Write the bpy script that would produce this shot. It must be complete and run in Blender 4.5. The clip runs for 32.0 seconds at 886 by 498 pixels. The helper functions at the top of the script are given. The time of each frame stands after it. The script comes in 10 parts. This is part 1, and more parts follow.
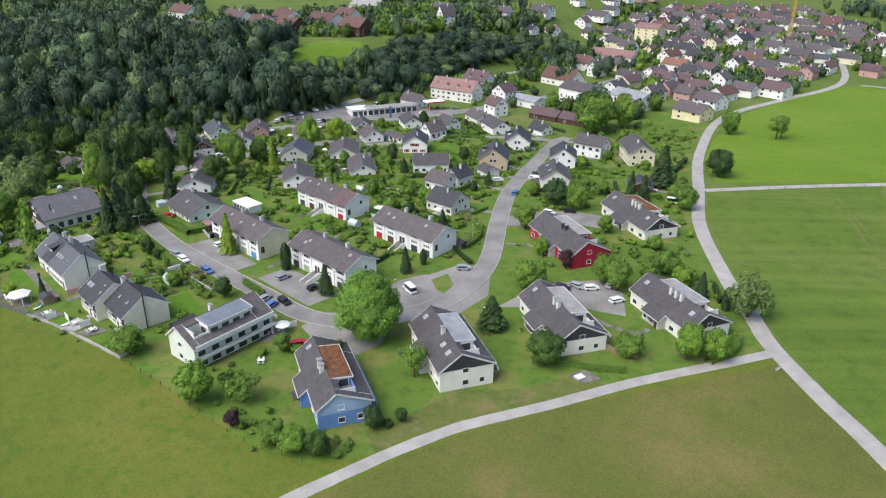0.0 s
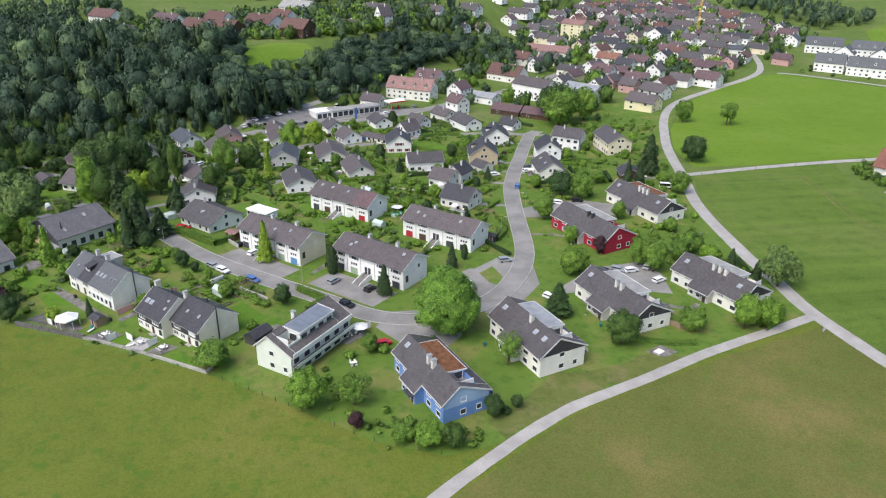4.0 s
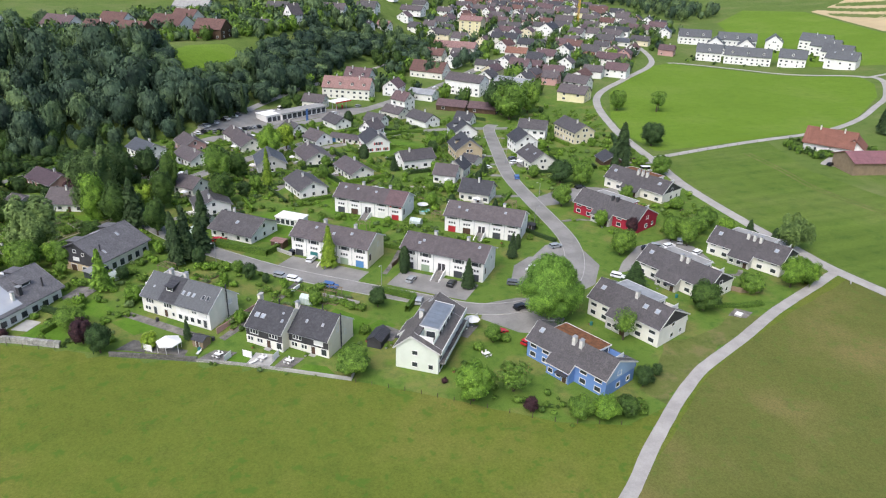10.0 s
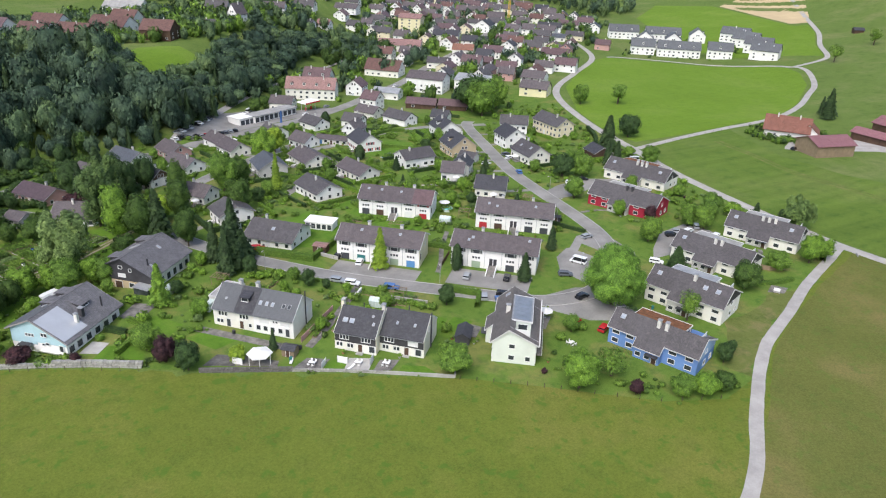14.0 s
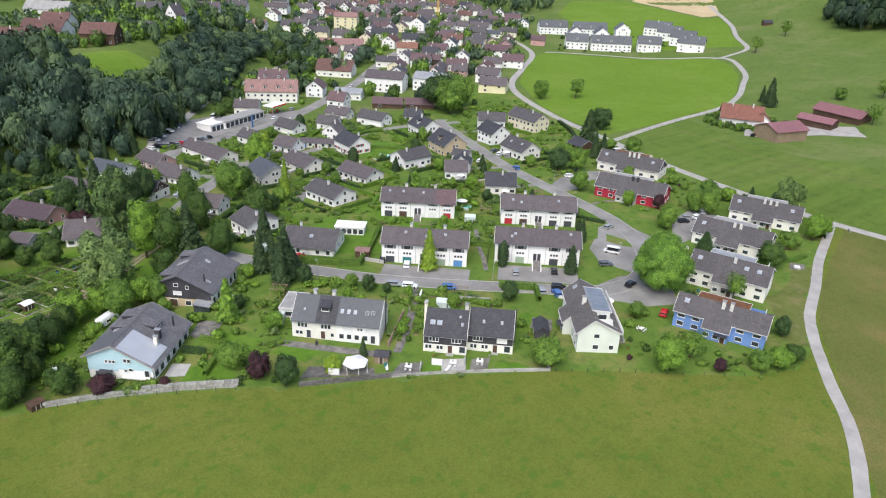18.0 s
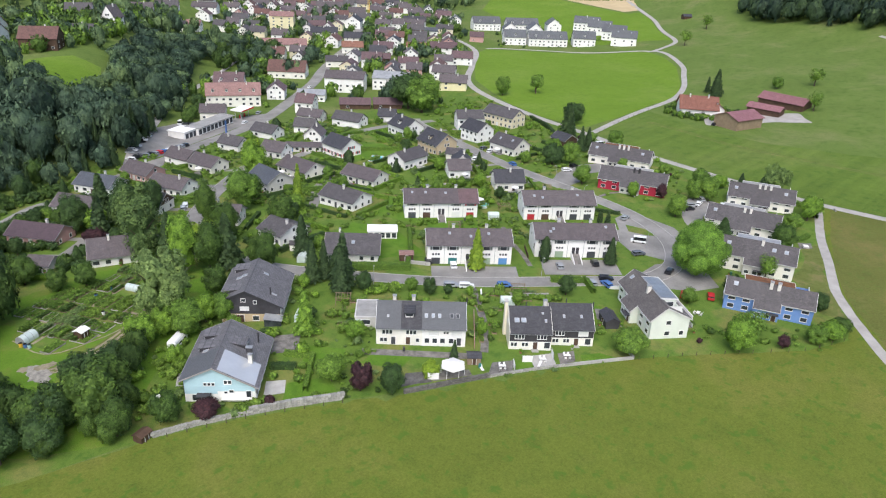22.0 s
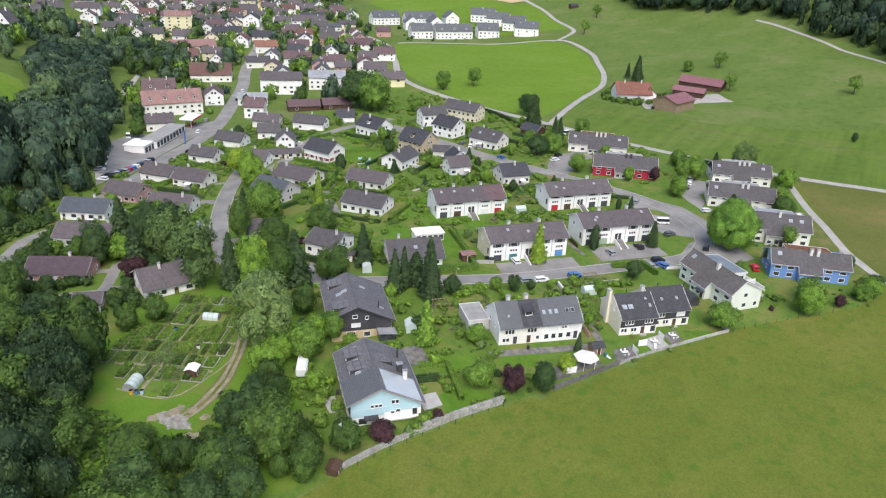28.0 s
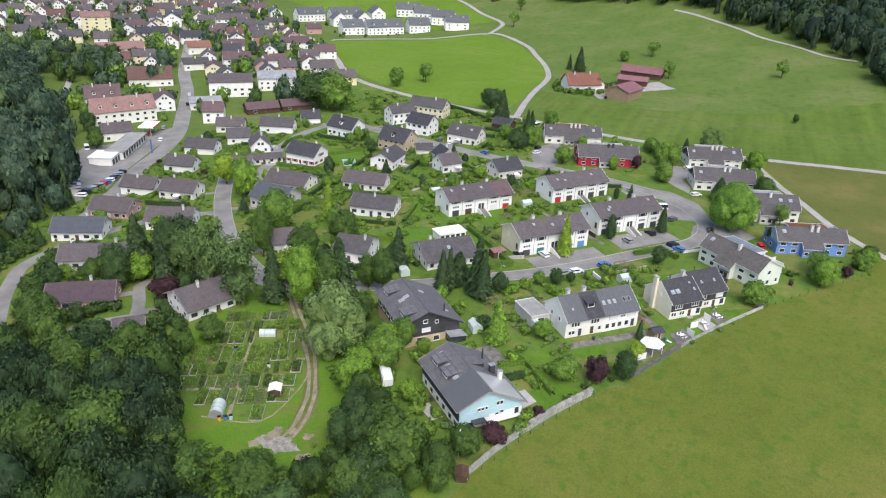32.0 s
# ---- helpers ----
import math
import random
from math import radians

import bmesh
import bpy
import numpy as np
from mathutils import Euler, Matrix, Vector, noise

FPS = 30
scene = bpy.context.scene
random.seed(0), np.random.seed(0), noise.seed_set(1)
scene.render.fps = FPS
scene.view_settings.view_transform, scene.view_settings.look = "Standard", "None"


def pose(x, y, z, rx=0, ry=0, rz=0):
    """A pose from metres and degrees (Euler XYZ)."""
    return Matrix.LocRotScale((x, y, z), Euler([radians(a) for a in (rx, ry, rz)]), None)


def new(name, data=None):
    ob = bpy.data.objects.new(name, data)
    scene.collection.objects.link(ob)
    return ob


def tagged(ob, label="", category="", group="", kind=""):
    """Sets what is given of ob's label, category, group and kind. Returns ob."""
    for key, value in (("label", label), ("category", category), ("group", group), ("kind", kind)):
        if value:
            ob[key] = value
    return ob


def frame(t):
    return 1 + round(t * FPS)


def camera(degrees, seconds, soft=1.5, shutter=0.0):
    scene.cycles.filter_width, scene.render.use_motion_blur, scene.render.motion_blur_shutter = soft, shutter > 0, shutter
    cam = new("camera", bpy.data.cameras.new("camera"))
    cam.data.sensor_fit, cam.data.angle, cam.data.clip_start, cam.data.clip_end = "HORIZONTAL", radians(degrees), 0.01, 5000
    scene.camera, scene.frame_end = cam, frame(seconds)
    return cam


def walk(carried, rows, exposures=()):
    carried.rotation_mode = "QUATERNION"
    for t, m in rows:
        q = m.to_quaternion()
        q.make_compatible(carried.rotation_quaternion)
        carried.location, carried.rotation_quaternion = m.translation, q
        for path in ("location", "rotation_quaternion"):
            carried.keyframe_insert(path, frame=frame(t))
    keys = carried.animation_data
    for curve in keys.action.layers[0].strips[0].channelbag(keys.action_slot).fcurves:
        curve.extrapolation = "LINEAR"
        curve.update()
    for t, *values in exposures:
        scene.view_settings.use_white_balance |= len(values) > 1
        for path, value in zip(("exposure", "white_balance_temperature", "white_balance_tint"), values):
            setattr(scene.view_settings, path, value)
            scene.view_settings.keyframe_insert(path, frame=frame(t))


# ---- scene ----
cam = camera(63.6, 32.0, soft=1.15)
METRES, EYE, TILT, LEAN, TURN = 324.7, 88.0, 0.0, 0.0, 0.0
ROWS = [
    (0.0, 0.0, 0.0, 0.0, 0.31, -24.5, -0.68),
    (0.5, -0.016, -0.0019, 0.0002, -0.89, -24.5, -0.69),
    (1.0, -0.0319, -0.0034, 0.0003, -1.92, -24.49, -0.7),
    (1.5, -0.0479, -0.0044, 0.0004, -2.99, -24.47, -0.71),
    (2.0, -0.064, -0.0053, 0.0006, -4.18, -24.47, -0.72),
    (2.5, -0.08, -0.0058, 0.0007, -5.31, -24.47, -0.72),
    (3.0, -0.0962, -0.0059, 0.0009, -6.48, -24.47, -0.71),
    (3.5, -0.1124, -0.0056, 0.0011, -7.6, -24.47, -0.72),
    (5.5, -0.1765, -0.0019, 0.0016, -12.15, -24.48, -0.93),
    (6.0, -0.1924, 0.0001, 0.0018, -13.19, -24.48, -1.04),
    (6.5, -0.2082, 0.0022, 0.002, -14.28, -24.48, -1.13),
    (7.0, -0.2242, 0.0048, 0.0022, -15.37, -24.49, -1.24),
    (7.5, -0.2399, 0.0077, 0.0022, -16.37, -24.48, -1.31),
    (8.0, -0.2556, 0.0109, 0.0023, -17.42, -24.48, -1.41),
    (8.5, -0.2712, 0.0145, 0.0024, -18.49, -24.47, -1.47),
    (9.0, -0.2868, 0.0184, 0.0026, -19.56, -24.47, -1.53),
    (9.5, -0.3023, 0.0228, 0.0027, -20.7, -24.48, -1.59),
    (10.0, -0.3177, 0.0274, 0.0028, -21.83, -24.48, -1.61),
    (10.5, -0.3329, 0.0323, 0.0029, -22.97, -24.48, -1.66),
    (11.0, -0.3482, 0.0377, 0.003, -24.16, -24.5, -1.7),
    (11.5, -0.3633, 0.0432, 0.003, -25.31, -24.5, -1.74),
    (12.0, -0.3782, 0.0491, 0.0031, -26.24, -24.5, -1.79),
    (12.5, -0.3929, 0.0553, 0.0031, -27.15, -24.51, -1.85),
    (13.0, -0.4074, 0.0616, 0.0029, -28.09, -24.49, -1.88),
    (13.5, -0.4219, 0.0684, 0.003, -29.06, -24.5, -1.95),
    (14.0, -0.4362, 0.0756, 0.003, -30.08, -24.49, -2.0),
    (14.5, -0.4504, 0.0831, 0.003, -31.12, -24.48, -2.06),
    (16.5, -0.5055, 0.115, 0.0035, -35.41, -24.48, -2.14),
    (17.0, -0.5186, 0.1239, 0.0034, -36.47, -24.47, -2.15),
    (17.5, -0.5316, 0.1328, 0.0036, -37.5, -24.47, -2.21),
    (18.0, -0.5445, 0.1422, 0.0036, -38.55, -24.46, -2.24),
    (18.5, -0.557, 0.1517, 0.0038, -39.62, -24.47, -2.28),
    (19.0, -0.5693, 0.1614, 0.0037, -40.7, -24.47, -2.29),
    (19.5, -0.5815, 0.1716, 0.0037, -41.7, -24.47, -2.31),
    (20.0, -0.5934, 0.1818, 0.0037, -42.48, -24.47, -2.35),
    (20.5, -0.605, 0.1922, 0.0038, -43.45, -24.45, -2.39),
    (21.0, -0.6166, 0.203, 0.0037, -44.53, -24.44, -2.45),
    (21.5, -0.6277, 0.2138, 0.0037, -45.64, -24.44, -2.47),
    (22.0, -0.6387, 0.2249, 0.0037, -46.83, -24.43, -2.5),
    (22.5, -0.6495, 0.2365, 0.0037, -47.92, -24.45, -2.56),
    (23.0, -0.6598, 0.2477, 0.0037, -49.01, -24.44, -2.52),
    (23.5, -0.67, 0.2593, 0.0037, -50.04, -24.44, -2.53),
    (24.0, -0.6799, 0.2711, 0.0037, -51.1, -24.44, -2.54),
    (24.5, -0.6894, 0.2832, 0.0037, -52.14, -24.46, -2.53),
    (25.0, -0.6987, 0.2953, 0.0037, -53.21, -24.47, -2.55),
    (25.5, -0.7079, 0.3078, 0.0037, -54.28, -24.47, -2.57),
    (27.5, -0.7402, 0.3577, 0.0028, -58.36, -24.48, -2.54),
    (28.0, -0.7477, 0.3704, 0.0028, -59.26, -24.5, -2.53),
    (28.5, -0.7549, 0.3831, 0.0028, -60.39, -24.5, -2.54),
    (29.0, -0.7619, 0.3959, 0.0029, -61.71, -24.53, -2.55),
    (29.5, -0.7688, 0.4091, 0.003, -62.93, -24.56, -2.56),
    (30.0, -0.7752, 0.4222, 0.0031, -63.83, -24.58, -2.55),
    (30.5, -0.7813, 0.4351, 0.0031, -64.84, -24.6, -2.51),
    (31.0, -0.7872, 0.4481, 0.0032, -65.79, -24.61, -2.5),
    (31.5, -0.7928, 0.4612, 0.0031, -66.84, -24.64, -2.48),
    (32.0, -0.7982, 0.4742, 0.0031, -67.86, -24.65, -2.46),
]
walk(cam, [(t, pose(0, 0, EYE, TILT, LEAN, TURN) @ pose(METRES * x, METRES * y, METRES * z, 90 + pitch, roll, yaw)) for t, x, y, z, yaw, pitch, roll in ROWS])

# ---- daylight under a high overcast ----
world = bpy.data.worlds.new("world")
scene.world = world
world.use_nodes = True
_n = world.node_tree.nodes
_sky = _n.new("ShaderNodeTexSky")
_sky.sky_type = "NISHITA"
_sky.sun_disc = False
_sky.sun_elevation, _sky.sun_rotation = radians(53), radians(234)
_sky.air_density, _sky.dust_density, _sky.ozone_density = 1.0, 3.0, 1.0
_n["Background"].inputs["Strength"].default_value = 0.128
_hs = _n.new("ShaderNodeHueSaturation")
_hs.inputs["Saturation"].default_value = 1.0
world.node_tree.links.new(_sky.outputs["Color"], _hs.inputs["Color"])
world.node_tree.links.new(_hs.outputs["Color"], _n["Background"].inputs["Color"])
_sun = bpy.data.lights.new("sun", "SUN")
_sun.energy, _sun.angle, _sun.color = 1.5, radians(48), (1.0, 0.99, 0.985)
sun = new("sun", _sun)
sun.rotation_euler = (radians(37), 0, radians(-54))
scene.view_settings.exposure = 0.8

# ---- materials ----
def rgb(c, k=1.0):
    return (min(1, c[0] * k), min(1, c[1] * k), min(1, c[2] * k), 1)


def shader(name, rough=0.8, metal=0.0, spec=0.3):
    m = bpy.data.materials.new(name)
    m.use_nodes = True
    t = m.node_tree
    b = t.nodes["Principled BSDF"]
    b.inputs["Roughness"].default_value = rough
    b.inputs["Metallic"].default_value = metal
    b.inputs["Specular IOR Level"].default_value = spec
    return m, t, b


def link(t, a, b):
    t.links.new(a, b)


def noise_of(t, vec, scale, detail=4, rough=0.6):
    n = t.nodes.new("ShaderNodeTexNoise")
    n.inputs["Scale"].default_value = scale
    n.inputs["Detail"].default_value = detail
    n.inputs["Roughness"].default_value = rough
    link(t, vec, n.inputs["Vector"])
    return n.outputs["Fac"]


def ramp(t, fac, stops):
    r = t.nodes.new("ShaderNodeValToRGB")
    e = r.color_ramp.elements
    while len(e) < len(stops):
        e.new(0.5)
    for i, (p, c) in enumerate(stops):
        e[i].position, e[i].color = p, c
    link(t, fac, r.inputs["Fac"])
    return r.outputs["Color"]


def blend(t, kind, fac, a, b):
    m = t.nodes.new("ShaderNodeMix")
    m.data_type, m.blend_type = "RGBA", kind
    for sock, v in ((m.inputs[0], fac), (m.inputs[6], a), (m.inputs[7], b)):
        if isinstance(v, (int, float)):
            sock.default_value = v
        elif isinstance(v, tuple):
            sock.default_value = v
        else:
            link(t, v, sock)
    return m.outputs[2]


def coords(t, kind="Object"):
    return t.nodes.new("ShaderNodeTexCoord").outputs[kind]


def bump(t, b, height, strength=0.3, dist=0.05):
    n = t.nodes.new("ShaderNodeBump")
    n.inputs["Strength"].default_value, n.inputs["Distance"].default_value = strength, dist
    link(t, height, n.inputs["Height"])
    link(t, n.outputs["Normal"], b.inputs["Normal"])


def random_tint(t, colour, low, high, source="object"):
    if source == "object":
        f = t.nodes.new("ShaderNodeObjectInfo").outputs["Random"]
    else:
        f = t.nodes.new("ShaderNodeNewGeometry").outputs["Random Per Island"]
    r = ramp(t, f, [(0, (*low, 1)), (1, (*high, 1))])
    return blend(t, "MULTIPLY", 1.0, colour, r)


def plain(name, c, rough=0.8, vary=0.25, scale=0.35, fine=9.0, relief=0.15, metal=0.0, spec=0.3, rnd=0.0):
    """Colour with broad stains, fine grain and a little relief."""
    m, t, b = shader(name, rough, metal, spec)
    v = coords(t)
    broad = ramp(t, noise_of(t, v, scale, 5), [(0.3, rgb(c, 1 - vary)), (0.7, rgb(c, 1 + vary * 0.6))])
    fine_n = noise_of(t, v, fine, 3)
    grain = ramp(t, fine_n, [(0.25, rgb((1, 1, 1), 1 - vary * 0.7)), (0.75, (1, 1, 1, 1))])
    col = blend(t, "MULTIPLY", 1.0, broad, grain)
    if rnd:
        col = random_tint(t, col, (1 - rnd,) * 3, (1, 1, 1))
    link(t, col, b.inputs["Base Color"])
    if relief:
        bump(t, b, fine_n, relief, 0.03)
    return m


def roofing(name, c, row=0.17, wide=0.32, vary=0.35, lichen=None, rough=0.6):
    """Rows of tiles with uneven pieces, weather stains and lichen."""
    m, t, b = shader(name, rough, 0, 0.3)
    v = coords(t)
    sep = t.nodes.new("ShaderNodeSeparateXYZ")
    com = t.nodes.new("ShaderNodeCombineXYZ")
    link(t, v, sep.inputs[0])
    link(t, sep.outputs["X"], com.inputs["X"])
    link(t, sep.outputs["Z"], com.inputs["Y"])
    br = t.nodes.new("ShaderNodeTexBrick")
    br.inputs["Scale"].default_value = 1.0
    br.inputs["Brick Width"].default_value, br.inputs["Row Height"].default_value = wide, row
    br.inputs["Mortar Size"].default_value, br.inputs["Mortar Smooth"].default_value = 0.018, 0.6
    br.inputs["Color1"].default_value, br.inputs["Color2"].default_value = rgb(c, 1 - vary * 0.5), rgb(c, 1 + vary * 0.5)
    br.inputs["Mortar"].default_value = rgb(c, 0.58)
    link(t, com.outputs[0], br.inputs["Vector"])
    stain = ramp(t, noise_of(t, v, 0.45, 6, 0.65), [(0.28, (1 - vary, 1 - vary, 1 - vary, 1)), (0.72, (1, 1, 1, 1))])
    col = blend(t, "MULTIPLY", 1.0, br.outputs["Color"], stain)
    if lichen:
        spots = ramp(t, noise_of(t, v, 1.3, 6, 0.7), [(0.52, (0, 0, 0, 1)), (0.7, (0.55, 0.55, 0.55, 1))])
        col = blend(t, "MIX", spots, col, rgb(lichen))
    col = random_tint(t, col, (0.86, 0.85, 0.86), (1.0, 1.0, 1.0))
    link(t, col, b.inputs["Base Color"])
    bump(t, b, br.outputs["Fac"], 0.25, -0.03)
    return m


def leafage(name, dark, light, drift=0.0, fine_scale=3.4):
    """Foliage: every clump its own tone; drift varies the tone from tree to tree in a wood. Fine noise paints shaded
    gaps and lit tips into the colour.
    """
    m, t, b = shader(name, 0.7, 0, 0.2)
    f = t.nodes.new("ShaderNodeNewGeometry").outputs["Random Per Island"]
    mid = [(a + c) / 2 for a, c in zip(dark, light)]
    col = ramp(t, f, [(0, rgb([0.8 * a + 0.2 * c for a, c in zip(dark, mid)])), (0.5, rgb(mid)), (1, rgb([0.2 * a + 0.8 * c for a, c in zip(mid, light)]))])
    v = coords(t)
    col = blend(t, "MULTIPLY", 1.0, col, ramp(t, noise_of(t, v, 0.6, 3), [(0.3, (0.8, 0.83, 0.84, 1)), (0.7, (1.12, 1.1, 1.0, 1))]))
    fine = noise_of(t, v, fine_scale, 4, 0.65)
    # painted shade: noise darkens gaps between leaves and brightens their tips
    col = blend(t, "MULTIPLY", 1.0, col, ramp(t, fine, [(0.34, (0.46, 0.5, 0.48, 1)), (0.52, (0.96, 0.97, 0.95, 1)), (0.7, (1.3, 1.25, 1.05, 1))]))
    bump(t, b, fine, 0.45, 0.25)
    if drift:
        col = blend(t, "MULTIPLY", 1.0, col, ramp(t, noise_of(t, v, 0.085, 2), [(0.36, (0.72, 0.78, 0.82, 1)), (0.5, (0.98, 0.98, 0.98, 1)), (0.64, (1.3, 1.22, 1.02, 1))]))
    col = random_tint(t, col, (0.82, 0.84, 0.84), (1.12, 1.08, 1.0))
    link(t, col, b.inputs["Base Color"])
    tr = t.nodes.new("ShaderNodeBsdfTranslucent")
    link(t, col, tr.inputs["Color"])
    mix = t.nodes.new("ShaderNodeMixShader")
    mix.inputs[0].default_value = 0.1
    link(t, b.outputs[0], mix.inputs[1])
    link(t, tr.outputs[0], mix.inputs[2])
    link(t, mix.outputs[0], next(n for n in t.nodes if n.type == "OUTPUT_MATERIAL").inputs["Surface"])
    return m


def grassy(name, dark, mid, dry, patch=0.05, tuft=0.9, dry_at=0.6, fleck=0.0, rows=None):
    """Grass: broad drift from green to dry, tufts and fine blades."""
    m, t, b = shader(name, 0.95, 0, 0.1)
    v = coords(t)
    broad = ramp(t, noise_of(t, v, patch, 6, 0.6), [(0.3, rgb(mid, 0.9)), (0.5, rgb(mid)), (dry_at + 0.12, rgb(dry))])
    tufts = ramp(t, noise_of(t, v, tuft * 0.28, 5, 0.6), [(0.33, rgb([d / max(m_, 1e-3) for d, m_ in zip(dark, mid)])), (0.5, (1, 1, 1, 1))])
    col = blend(t, "MULTIPLY", 0.32 if fleck else 0.75, broad, tufts)
    fine = noise_of(t, v, tuft * 3.2, 6, 0.75)
    col = blend(t, "MULTIPLY", 1.0, col, ramp(t, fine, [(0.3, (0.62, 0.64, 0.6, 1)), (0.7, (1.15, 1.13, 1.1, 1))]))
    if fleck:
        sp = ramp(t, noise_of(t, v, 0.42, 4, 0.55), [(0.565, (0, 0, 0, 1)), (0.66, (fleck, fleck, fleck, 1))])
        col = blend(t, "MIX", sp, col, rgb((dark[0], dark[1] * 1.16, dark[2] * 0.9)))
    if rows is not None:
        mp = t.nodes.new("ShaderNodeMapping")
        mp.inputs["Rotation"].default_value = (0, 0, radians(-rows))
        mp.inputs["Scale"].default_value = (0.006, 0.16, 0.0)
        link(t, v, mp.inputs["Vector"])
        col = blend(t, "MULTIPLY", 1.0, col, ramp(t, noise_of(t, mp.outputs[0], 1.0, 4, 0.6), [(0.34, (0.84, 0.87, 0.86, 1)), (0.66, (1.14, 1.11, 1.12, 1))]))
    link(t, col, b.inputs["Base Color"])
    bump(t, b, fine, 0.5, 0.12)
    return m


def glassy(name, c, rough=0.08):
    m, t, b = shader(name, rough, 0, 0.6)
    v = coords(t)
    link(t, ramp(t, noise_of(t, v, 0.7, 2), [(0.35, rgb(c, 0.6)), (0.65, rgb(c, 1.3))]), b.inputs["Base Color"])
    return m


